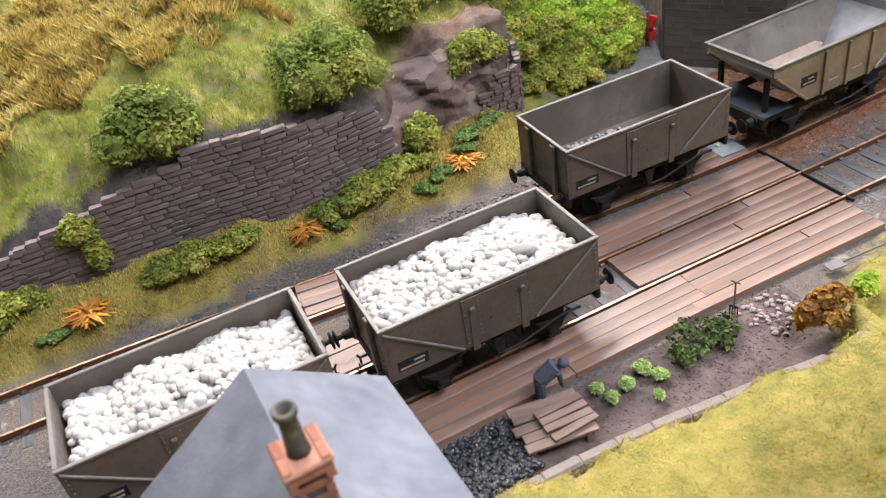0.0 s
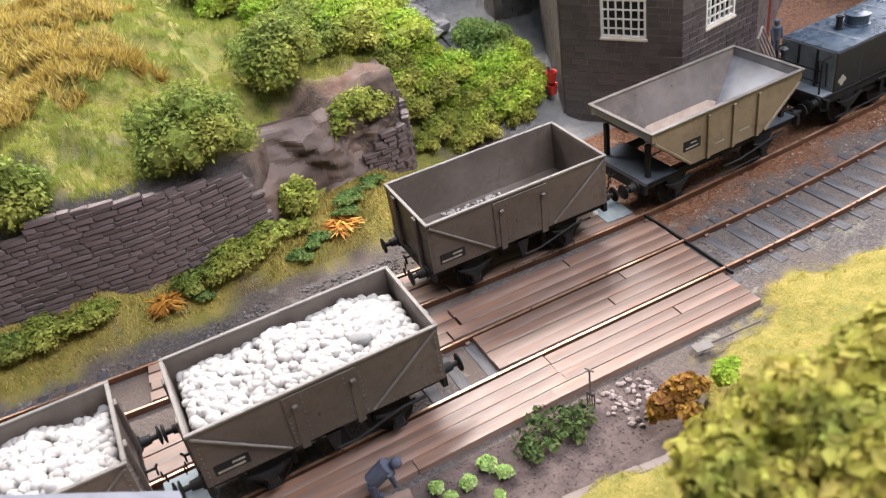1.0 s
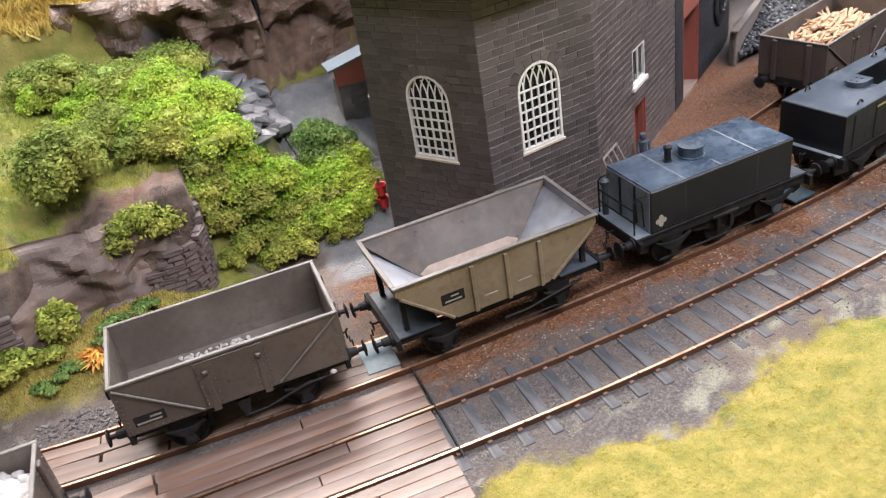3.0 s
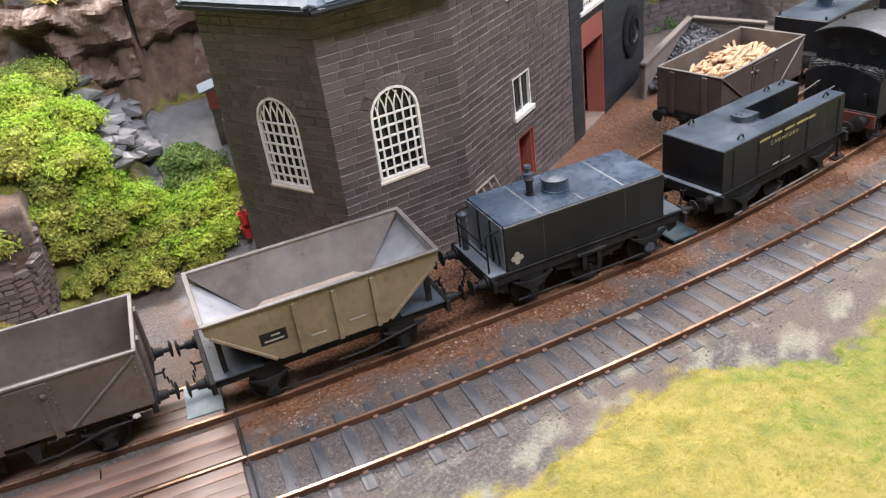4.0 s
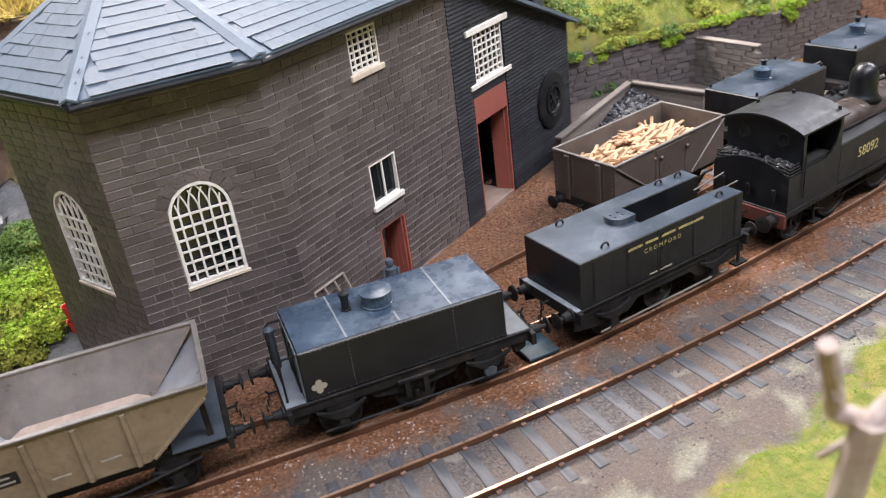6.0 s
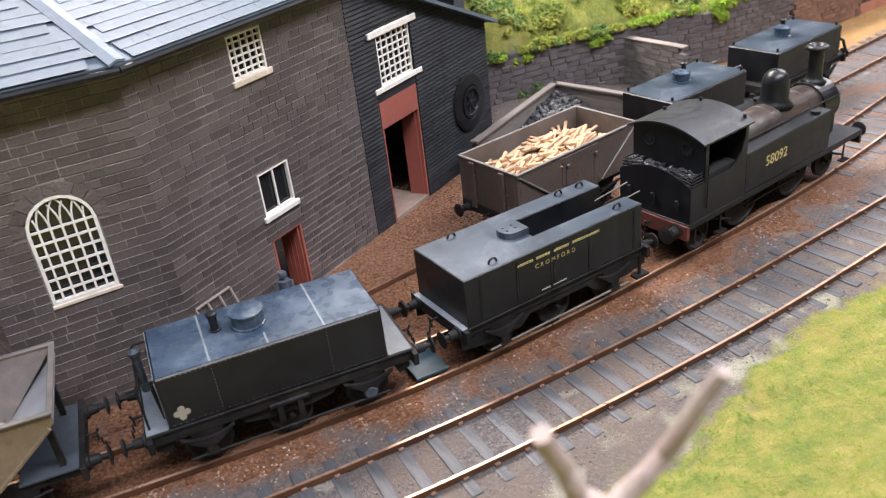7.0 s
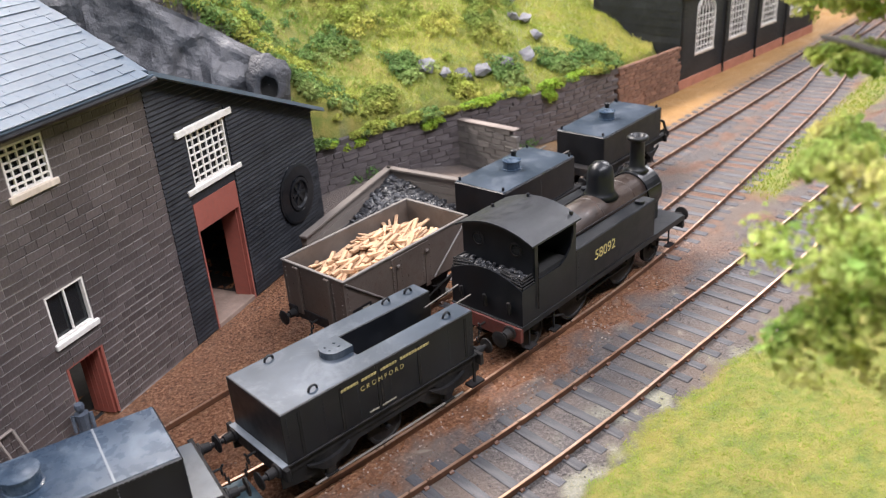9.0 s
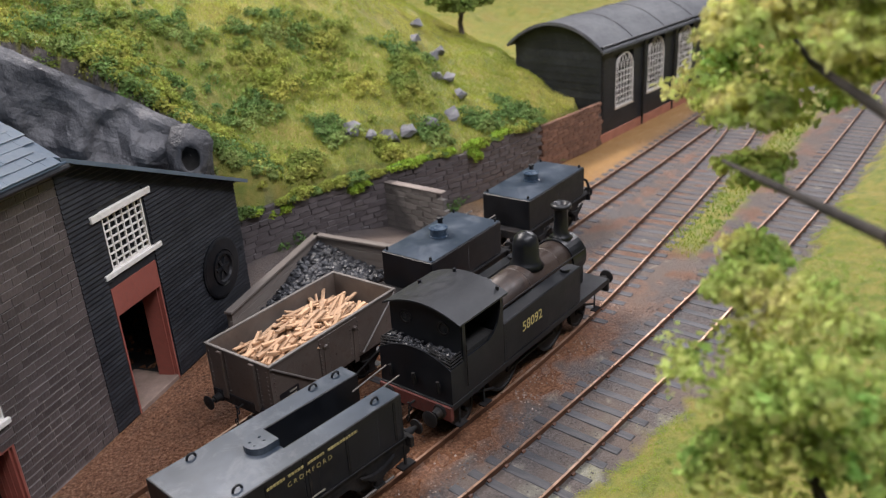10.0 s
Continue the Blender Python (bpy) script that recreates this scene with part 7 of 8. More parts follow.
for i, (x, y, r) in enumerate([(4.15, 17.95, 0.55), (-1.75, 18.05, 0.65), (9.35, 18.25, 0.6), (-4.9, 18.2, 0.4)]):
    bracken(x, y, r * 1.3, 300 + i, n=190)


tuft = random.Random(77)
for i in range(34):
    x = tuft.uniform(10.5, 26)
    y = float(np.interp(x, [10.5, 13, 15, 17.3, 20, 24, 27], [29.5, 28.5, 27.5, 27.3, 27.9, 29.25, 30.5])) + tuft.uniform(0.75, 1.5)
    bracken(x, y, tuft.uniform(0.5, 0.85), 320 + i, STRAW, "tuft of golden dead grass hanging over the cliff edge", 60, 0.6)


def sample(n, x0, x1, y0, y1, seed):
    r = np.random.RandomState(seed)
    x, y = r.uniform(x0, x1, n), r.uniform(y0, y1, n)
    z = hill(x, y)
    e = 0.15
    sl = np.hypot((hill(x + e, y) - z) / e, (hill(x, y + e) - z) / e)
    return x, y, z, sl, r


def blades(name, x, y, z, r, lo, hi, w, mat, label, lay=0.5):
    n = len(x)
    a, b = r.uniform(0, 6.28, n), r.uniform(0, 6.28, n)
    h, l = r.uniform(lo, hi, n), r.uniform(0.55 * lay if lay > 2 else 0, lay, n)
    p = np.c_[x, y, z - 0.02]
    sd = np.c_[np.cos(a), np.sin(a), 0 * a] * w * r.uniform(0.6, 1.4, (n, 1))
    tip = p + np.c_[np.cos(b) * h * l, np.sin(b) * h * l, h]
    v = np.stack([p - sd, p + sd, tip], 1).reshape(-1, 3)
    f = np.arange(3 * n).reshape(-1, 3)
    o = raw(name, v, f.tolist(), mat)
    return tagged(o, label, "grass", kind="stuff")


# hill grass, verge, straw, near bank
x, y, z, sl, r = sample(170000, -5, 15, 19, 29, 1)
m_ = (sl < 1.1) & (z > 1.3) & ~((x > 9.2) & (x < 13.2) & (y < 22.3 + 0.3 * fbm(x, y, 2, 9)))
straw = m_ & (y > 23.2 + 0.8 * fbm(x, y, 3, 5)) & (x < 6 + fbm(x, y, 3, 6))
soft = m_ & ~straw
blades("hill_grass", x[soft], y[soft], z[soft], r, 0.06, 0.2, 0.012, GRASS_HILL, "short yellow green static grass on the quarry hill")
blades("dead_grass", x[straw], y[straw], z[straw], r, 0.15, 0.45, 0.05, STRAW, "tangled golden dead grass on the hilltop", 1.2)
x, y, z, sl, r = sample(170000, 26, 60, 28.8, 46, 2)
m_ = (sl < 1.3) & (z > 1.9)
blades("hill_grass", x[m_], y[m_], z[m_], r, 0.07, 0.24, 0.016, GRASS, "yellow green grass on the hill above the retaining wall")
x, y, z, sl, r = sample(30000, 8, 28, 26.5, 36, 3)
m_ = (sl < 1.0) & (z > 6)
blades("dead_grass", x[m_], y[m_], z[m_], r, 0.2, 0.55, 0.06, STRAW, "golden orange dead bracken on the cliff top", 1.2)
x, y, z, sl, r = sample(30000, -5, 14, 17.2, 19.8, 4)
m_ = (z > 0.0) & (z < 1.2) & (sl < 1.2)
blades("verge_grass", x[m_], y[m_], z[m_], r, 0.05, 0.16, 0.018, STRAW, "short straw coloured grass on the verge")
x, y, z, sl, r = sample(420000, 0, 60, 1.5, 18.5, 5)
ye = np.interp(x, GRASS_EDGE[:, 0], GRASS_EDGE[:, 1]) + 0.12 * fbm(x, y, 2.6, 2) + 0.1 * fbm(x, y, 0.9, 3, 2)
m_ = (ye - y > 0.05) & (ye - y < 9)
east = m_ & (x + 1.5 * fbm(x, y, 2.6, 12) > 26.5)
m_ &= ~east
blades("bank_grass", x[east], y[east], z[east], r, 0.025, 0.07, 0.012, GRASS_NEAR, "soft green static grass on the near bank", 2.4)
blades("bank_grass", x[m_], y[m_], z[m_], r, 0.025, 0.07, 0.012, GRASS_WEST, "soft yellow green static grass on the near bank", 2.4)
x, y, z, sl, r = sample(20000, 51, 72, 18, 29, 6)
m_ = np.abs((y - 19.45) - 0.345 * (x - 52.9)) < 0.75
blades("strip_grass", x[m_], y[m_], z[m_], r, 0.06, 0.2, 0.03, GRASS_NEAR, "strip of yellow grass between the lines")
x, y, z, sl, r = sample(120000, 14, 60, 7.5, 18, 7)
ye = np.interp(x, GRASS_EDGE[:, 0], GRASS_EDGE[:, 1]) + 0.12 * fbm(x, y, 2.6, 2) + 0.1 * fbm(x, y, 0.9, 3, 2)
m_ = (y - ye > -0.1) & (y - ye < 1.5) & (fbm(x, y, 1.9, 21) > 0.35) & (near_track(x, y, TRACK_B) > 0.95)
blades("edge_tufts", x[m_], y[m_], z[m_], r, 0.025, 0.06, 0.014, leafy("pale_moss", (0.3, 0.3, 0.16), (0.4, 0.38, 0.22), (0.46, 0.42, 0.27), 0.5, var=(0.85, 1.15), trans=0.4), "pale mossy tufts between the grass and the line", 2.4)
# clumps on the hill over the retaining wall
def creeping(x, y, r, mat, label, seed, n=22, per=75, size=0.065, group="hillside shrubs"):
    """Loose low growth that follows the ground."""
    q = np.random.RandomState(seed)
    a = q.normal(size=(n, 2)) * r * [0.85, 0.6] @ np.array([[math.cos(seed), math.sin(seed)], [-math.sin(seed), math.cos(seed)]])
    px, py = x + a[:, 0], y + a[:, 1]
    k = q.uniform(0.15, 0.4, (n, 1)) * [1, 1, 0.9]
    pz = hill(px, py) + k[:, 2] * q.uniform(0.0, 0.8, n)
    v, f = leaves(np.c_[px, py, pz] - [x, y, ground_at(x, y)], k, per, size, seed, 0.4)
    o = raw("creeping_shrub", v, f.tolist(), mat)
    o.matrix_basis = P(x, y, ground_at(x, y))
    return tagged(o, label, "shrub", group)


for i, (x, y, rr) in enumerate([(36.15, 33.3, 1.0), (35.0, 35.0, 1.3), (37.6, 32.7, 1.0), (41.9, 36.5, 1.4), (46.3, 34.4, 1.2), (44.0, 37.7, 1.4), (39.4, 37.7, 1.4), (46.6, 37.6, 1.1), (38.8, 30.6, 1.0), (52.8, 30.4, 0.9), (39.4, 30.0, 0.8), (41.2, 30.1, 0.7), (45.5, 30.2, 0.5), (48.0, 30.3, 0.7), (51.0, 30.5, 0.6), (34.5, 32.4, 1.0), (36.6, 31.0, 0.9), (33.0, 33.6, 1.2), (40.5, 33.5, 0.9), (48.5, 33.0, 0.8), (43.0, 34.5, 0.9), (37.8, 29.8, 0.6), (50.5, 36.0, 0.9), (31.0, 32.6, 1.1), (29.0, 33.2, 1.1), (34.0, 31.2, 0.8), (35.6, 30.3, 0.7), (37.0, 35.8, 1.2), (32.0, 35.5, 1.3), (43.4, 31.4, 0.6), (54.5, 31.2, 0.8), (49.8, 34.6, 0.7)]):
    creeping(x, y, rr, (LEAF_OLIVE, LEAF_COOL, LEAF_COOL, LEAF)[i % 4], "creeping green shrub in the hillside grass", 400 + i, 44, 75)
hb = random.Random(4)
for i in range(34):
    x = hb.uniform(37.0, 54.0)
    y = float(np.interp(x, [36.4, 41, 49.5, 54.2], [28.3, 28.95, 29.0, 29.75])) - 0.02
    r = hb.uniform(0.2, 0.42)
    bush((x, y, 2.42), (r * 2.1, r * 0.9, r * 1.1), (LEAF_COOL, LEAF_OLIVE, LEAF_BRIGHT)[i % 3], "green growth spilling over the retaining wall", 450 + i, 12, 100, 0.055, "overhanging_plant", "creepers", False, "plant")
for i, (x, d) in enumerate(((49.35, 0.62), (42.9, 0.5), (38.9, 0.45), (39.6, 0.4), (49.0, 0.4), (43.3, 0.3))):
    bush((x, 28.8, 2.35 - d * 0.7), (0.36, 0.2, d), LEAF_BRIGHT, "green creeper trailing down the retaining wall", 480 + i, 12, 100, 0.05, "creeper", "creepers", False, "plant")


def limb(bm, a, b, r0, r1, seed, bend=0.12, n=5):
    r_ = random.Random(seed)
    a, b = Vector(a), Vector(b)
    L = (b - a).length
    p = a
    for i in range(1, n + 1):
        q = a + (b - a) * i / n + (Vector((r_.uniform(-1, 1), r_.uniform(-1, 1), r_.uniform(-1, 1))) * bend * L * 0.3 if i < n else Vector())
        tube(bm, p, q, r0 + (r1 - r0) * (i - 1) / n, r0 + (r1 - r0) * i / n, 8)
        p = q


def dead_tree():
    o = Vector((27.6, 3.4, ground_at(27.6, 3.4)))
    t = thing("dead_tree", "bare bleached twig tree standing on the near bank", "tree", P(*o))
    fork = Vector((27.1, 2.9, 7.05))
    bm = BM()
    limb(bm, (0, 0, -0.1), fork - o, 0.2, 0.14, 1, 0.06)
    part("trunk", bm, TWIG, t)
    for i, (pts, r0, r1) in enumerate(((((27.1, 2.9, 7.0), (26.98, 3.15, 7.0), (26.85, 3.1, 7.4), (26.6, 2.95, 7.95)), 0.1, 0.075), (((27.1, 2.9, 7.0), (27.52, 2.85, 7.45), (27.7, 2.5, 8.35)), 0.095, 0.05), (((27.15, 2.95, 6.9), (26.9, 3.2, 6.5)), 0.05, 0.03))):
        bm = BM()
        for k, (a, b) in enumerate(zip(pts, pts[1:])):
            n = len(pts) - 1
            limb(bm, Vector(a) - o, Vector(b) - o, r0 + (r1 - r0) * k / n, r0 + (r1 - r0) * (k + 1) / n, 5 + i + k, 0.1, 3)
        part("branch", bm, TWIG, t)


dead_tree()


def leafy_tree(name, base, trunk, clumps, mat, label, seed, size=0.09, per=150, group="", branches=None):
    """Trunk, a limb to every clump, and clumps of small leaves with gaps between."""
    t = thing(name, label, "tree", P(*base), group)
    o = Vector(base)
    bm = BM()
    top = Vector(trunk)
    limb(bm, (0, 0, -0.2), top - o, 0.2, 0.06, seed, 0.06, 6)
    part("trunk", bm, BARK, t)
    for pts in branches or ():
        bm = BM()
        for j, (a, b) in enumerate(zip(pts, pts[1:])):
            r0 = 0.085 * (1 - j / len(pts))
            tube(bm, Vector(a) - o, Vector(b) - o, r0, r0 * 0.75, 8)
        part("limb", bm, DARKBARK, t)
    for i, (c, r) in enumerate(clumps):
        if branches is None:
            bm = BM()
            a = o + (top - o) * min(0.95, 0.35 + 0.6 * i / len(clumps))
            limb(bm, a - o, Vector(c) - o, 0.055, 0.018, seed + i, 0.15, 5)
            part("limb", bm, BARK, t)
        cc, kk = lobes((0, 0, 0), (r, r, r * 0.8), 26, seed + 50 + i, 0.3)
        v, f = leaves(cc, kk, per, size, seed + i, 0.1, 0.25)
        q = raw("crown", v + np.array(Vector(c) - o), f.tolist(), mat)
        q.parent = t
        tagged(q, kind="stuff")
    return t


TREE_LEAF = leafy("sparse_tree_leaves", (0.26, 0.42, 0.105), (0.49, 0.56, 0.17), (0.75, 0.68, 0.29), 1.0, var=(0.6, 1.3), trans=0.5)
DARKBARK = surface("dark_bark", (0.03, 0.027, 0.025), (0.07, 0.06, 0.052), (0.14, 0.12, 0.1), 1.5, 9, 0.9, 0.0, 0.04)
leafy_tree("leafy_tree", (33.7, 3.75, ground_at(33.7, 3.75)), (34.8, 3.6, 10.9), [((34.3, 5.3, 7.6), 1.21), ((34.9, 4.7, 8.3), 1.09), ((34.3, 4.5, 7.3), 0.98), ((34.6, 3.9, 7.4), 1.03), ((35.9, 6.2, 8.55), 0.63), ((36.9, 7.3, 10.4), 1.09), ((37.5, 7.4, 11.0), 1.21), ((37.9, 6.7, 11.1), 1.15), ((37.4, 7.5, 9.95), 0.98), ((36.9, 6.0, 10.9), 0.92), ((36.0, 5.6, 11.6), 0.92), ((35.7, 5.0, 11.5), 0.69), ((36.8, 6.9, 9.4), 0.57), ((38.2, 6.9, 10.2), 0.92), ((36.3, 6.4, 11.9), 0.83), ((34.0, 4.2, 8.2), 0.83), ((33.9, 4.9, 6.9), 0.74), ((34.9, 5.6, 8.6), 0.64), ((35.6, 6.4, 11.5), 0.7), ((36.4, 5.2, 11.0), 0.7), ((35.6, 6.2, 10.6), 0.6), ((35.9, 5.3, 12.0), 0.7)], TREE_LEAF, "tree on the near bank with sparse yellow green foam leaves", 500, 0.068, 40, "", [[(34.75, 3.62, 10.6), (35.27, 4.51, 10.92), (35.52, 5.27, 11.15), (35.9, 5.75, 11.2), (36.3, 6.2, 11.35)], [(34.6, 3.62, 9.6), (34.57, 4.0, 9.93), (34.65, 5.17, 10.11), (34.85, 5.75, 10.12), (35.2, 6.3, 10.05)], [(34.1, 3.7, 6.5), (34.3, 4.3, 7.2), (34.4, 4.9, 7.6)]])
NEAR_LEAF = leafy("near_bush_leaves", (0.22, 0.245, 0.048), (0.39, 0.37, 0.08), (0.53, 0.445, 0.13), 0.9, var=(0.7, 1.25), trans=0.4)
leafy_tree("leafy_tree", (10.6, 2.2, ground_at(10.6, 2.2)), (10.4, 2.4, 4.2), [((9.0, 3.0, 4.9), 0.95), ((9.9, 2.9, 5.1), 1.1), ((10.9, 2.9, 5.2), 1.1), ((11.9, 3.0, 5.0), 1.0), ((8.3, 2.4, 4.7), 0.9), ((9.8, 1.9, 5.2), 1.0), ((11.2, 1.9, 5.2), 1.0), ((12.6, 2.4, 4.7), 0.9)], NEAR_LEAF, "broad yellow green tree on the near bank", 520, 0.11, 130)
leafy_tree("leafy_tree", (14.6, 2.0, ground_at(14.6, 2.0)), (14.4, 2.2, 4.0), [((13.6, 3.0, 4.9), 0.8), ((14.3, 2.2, 5.0), 0.9), ((15.2, 2.0, 4.7), 0.9), ((13.2, 2.2, 4.8), 0.7)], NEAR_LEAF, "bushy yellow green tree on the near bank", 540, 0.1, 120)
leafy_tree("leafy_tree", (57.4, 40.0, ground_at(57.4, 40.0)), (57.5, 40.0, 7.4), [((57.0, 39.6, 6.9), 1.3), ((58.4, 40.0, 7.0), 1.5), ((57.6, 40.4, 8.0), 1.5), ((56.4, 40.2, 7.3), 1.2), ((59.0, 40.4, 7.8), 1.2)], LEAF, "small dark green tree beyond the hill", 560, 0.1, 110)

# ---- far engine shed ----
def far_shed():
    o, d = Vector((59.6, 30.85)), Vector((9.5, 2.2)).normalized()
    m = face_matrix(o, d)
    sh = thing("engine_shed", "black tarred shed with low arched roof and white arched windows", "building", P(0, 0, 0))
    holes = [(1.6, 3.6, 1.5, 4.45), (5.35, 7.4, 1.6, 4.7), (9.3, 11.3, 1.6, 4.7), (13.2, 15.2, 1.6, 4.7)]
    L, D, Hh = 17.0, 5.5, 5.1
    part("front_wall", cut_wall(L, Hh, holes, 0.3), TARRED, sh, m=m)
    bm = BM()
    box(bm, -0.03, L, -0.06, 0.0, -0.3, 0.35, bev=0.02)
    part("plinth", bm, BRICKRED, sh, "dull red brick plinth", m=m)
    for h in holes:
        arched_window(sh, *h, m, False)
    for y0 in (-0.02,):
        bm = BM()
        def arc(y):
            return Hh + 1.05 * (1 - (2 * y / D - 1) ** 2)
        ys = np.linspace(0, D, 15)
        prism(bm, [(0, -0.3), (D, -0.3)] + [(y, arc(y)) for y in ys[::-1]], 0.0, 0.3, "x", Matrix.Identity(4))
        part("end_wall", bm, TARRED, sh, m=m)
        for z in np.arange(0.2, 5.0, 0.42):
            bm = BM()
            prism(bm, [(-0.03, z), (0.0, z), (0.0, z + 0.42), (-0.008, z + 0.42)], 0.0, D, "x", Matrix.Rotation(radians(90), 4, "Z") @ Matrix.Scale(-1, 4, (0, 1, 0)))
            part("weatherboard", bm, TARRED, sh, m=m)
    bm = BM()
    ys = np.linspace(-0.35, D + 0.35, 17)
    prism(bm, [(y, Hh + 1.05 * (1 - (2 * y / D - 1) ** 2) + 0.16) for y in ys] + [(y, Hh + 1.05 * (1 - (2 * y / D - 1) ** 2) + 0.02) for y in ys[::-1]], -0.4, L, "x")
    part("roof", bm, surface("roof_felt", (0.06, 0.065, 0.075), (0.1, 0.105, 0.115), (0.14, 0.14, 0.14), 0.5, 5, 0.7, 0.0, 0.02), sh, "dark grey felted arched roof", m=m)
    for x in (-0.35, 3.2, 7.0, 10.8, 14.6):
        bm = BM()
        pipe(bm, [(x, y, Hh + 1.05 * (1 - (2 * y / D - 1) ** 2) + 0.16) for y in ys], 0.035, 5)
        part("roof_seam", bm, TARRED, sh, m=m)
    for x in (4.7, 8.6, 12.5):
        bm = BM()
        tube(bm, (x, -0.09, -0.1), (x, -0.09, Hh), 0.07, n=8)
        part("drainpipe", bm, BLACK, sh, m=m)
    bm = BM()
    tube(bm, (-0.3, -0.2, Hh + 0.02), (L, -0.2, Hh + 0.02), 0.09, n=8)
    part("gutter", bm, BLACK, sh, m=m)
    bm = BM()
    box(bm, 0.3, L - 0.3, D - 0.3, D, -0.3, Hh)
    box(bm, L - 0.3, L, 0.3, D, -0.3, Hh)
    part("back_wall", bm, TARRED, sh, m=m)


far_shed()


# ---- coal staithe ----
def staithe():
    st = thing("coal_staithe", "low timber coal bin of grey boards", "coal bin", P(0, 0, 0))
    rs = random.Random(6)
    for a, b in (((34.9, 23.65), (40.1, 27.4)), ((40.1, 27.4), (41.5, 24.4))):
        a, b = Vector(a), Vector(b)
        d = b - a
        m = face_matrix(a, d)
        for k in range(5):
            bm = BM()
            box(bm, 0, d.length, -0.06, 0.06, -0.2 + 0.29 * k, 0.08 + 0.29 * k, bev=0.012)
            part("board", bm, TIMBER, st, m=m @ P(0, rs.uniform(-0.01, 0.01), 0))
        bm = BM()
        box(bm, -0.1, d.length + 0.1, -0.14, 0.14, 1.25, 1.36, bev=0.02)
        part("capping", bm, TIMBER, st, m=m)
        for x in np.arange(0.2, d.length, 1.6):
            bm = BM()
            box(bm, x - 0.09, x + 0.09, 0.07, 0.22, -0.2, 1.25, bev=0.015)
            part("post", bm, TIMBER, st, m=m)


staithe()


def coal_place(rs):
    while True:
        u, v = rs.uniform(0, 1), rs.uniform(0, 1)
        if u + v < 1:
            x, y = 40.1 - 5.0 * u + 1.3 * v, 27.4 - 3.6 * u - 2.8 * v
            return x - 0.05, y - 0.15, 0.1 + 0.85 * (1 - u) * (1 - v) + rs.uniform(0, 0.15)


lumps("coal_heap", 1500, coal_place, 0.12, COAL, "heap of black coal against the timber bin", "coal", P(0, 0, 0), 8)


# ---- cottage ----
def cottage():
    c = thing("cottage", "small cottage with blue-grey slate roof and red brick chimney", "house", P(0, 0, 0))
    xm, xe, xw, y0, y1, ze, zr = 0.78, 3.0, -1.46, 3.6, 9.3, 2.5, 4.05
    bm = BM()
    prism(bm, [(xw + 0.25, -0.3), (xe - 0.25, -0.3), (xe - 0.25, ze), (xm, zr - 0.15), (xw + 0.25, ze)], y0 + 0.2, y1 - 0.2, "y")
    part("wall", bm, CREAM, c, "pale rendered cottage wall")
    for xa, sgn in ((xe, 1), (xw, -1)):
        bm = BM()
        prism(bm, [(xa, ze), (xm, zr), (xm, zr + 0.1), (xa, ze + 0.1)], y0, y1, "y")
        part("roof_slope", bm, surface("cottage_slate_%d" % (sgn + 1), (0.125, 0.138, 0.17), (0.18, 0.193, 0.228), (0.09, 0.1, 0.125), 0.7, 3, 0.6, 0.0, 0.02, wear=0.5), c, "smooth blue-grey slate slope")
    rs = random.Random(2)
    ch = new("chimney")
    ch.parent = c
    ch.matrix_basis = P(0.86, 6.25, 0) @ Matrix.Diagonal((0.86, 0.86, 1, 1))
    z = 3.6
    k = 0
    while z < 5.0:
        w = 0.3 if z < 4.7 else 0.37
        for sx in (-1, 1):
            for sy in (-1, 1):
                bm = BM()
                if k % 2:
                    box(bm, min(0, sx * w), max(0, sx * w), min(sy * w, sy * (w - 0.15)), max(sy * w, sy * (w - 0.15)), z, z + 0.13, bev=0.01)
                else:
                    box(bm, min(sx * w, sx * (w - 0.15)), max(sx * w, sx * (w - 0.15)), min(0, sy * w), max(0, sy * w), z, z + 0.13, bev=0.01)
                part("brick", bm, BRICKRED, ch)
        z += 0.14
        k += 1
    bm = BM()
    box(bm, -0.27, 0.27, -0.27, 0.27, 3.5, 4.99)
    part("chimney_core", bm, MORTAR, ch)
    bm = BM()
    box(bm, -0.4, 0.4, -0.4, 0.4, 5.0, 5.1, bev=0.03)
    part("chimney_cap", bm, surface("terracotta_cap", (0.42, 0.19, 0.13), (0.5, 0.25, 0.18), None, 1, 8, 0.85), ch)
    bm = BM()
    lathe(bm, [(0.19, 5.1), (0.17, 5.2), (0.15, 5.5), (0.14, 5.75), (0.19, 5.77), (0.19, 5.85), (0.13, 5.86), (0.12, 5.5), (0.02, 5.5)], None, 18)
    part("chimney_pot", bm, surface("sooty_pot", (0.05, 0.05, 0.045), (0.12, 0.11, 0.08), (0.2, 0.17, 0.1), 2.5, 8, 0.7), ch, "dark sooty chimney pot", smooth=True)
    # white framed dormer in the western slope
    dm = new("dormer")
    dm.parent = c
    dm.matrix_basis = P(-0.15, 5.5, 3.35)
    bm = BM()
    prism(bm, [(-0.42, -0.5), (0.42, -0.5), (0.42, 0.05), (0, 0.5), (-0.42, 0.05)], -0.9, 0.3, "y")
    part("cheek", bm, bpy.data.materials["cottage_slate_0"], dm)
    bm = BM()
    for a, b in (((-0.5, 0.0), (0, 0.56)), ((0.5, 0.0), (0, 0.56))):
        tube(bm, (a[0], -0.93, a[1]), (b[0], -0.93, b[1]), 0.06, n=6)
    for x in (-0.3, 0.0, 0.3):
        box(bm, x - 0.03, x + 0.03, -0.95, -0.9, -0.45, 0.2)
    for z in (-0.45, -0.12, 0.18):
        box(bm, -0.33, 0.33, -0.955, -0.905, z - 0.03, z + 0.03)
    part("dormer_frame", bm, WHITE, dm, "white painted dormer frame")


cottage()


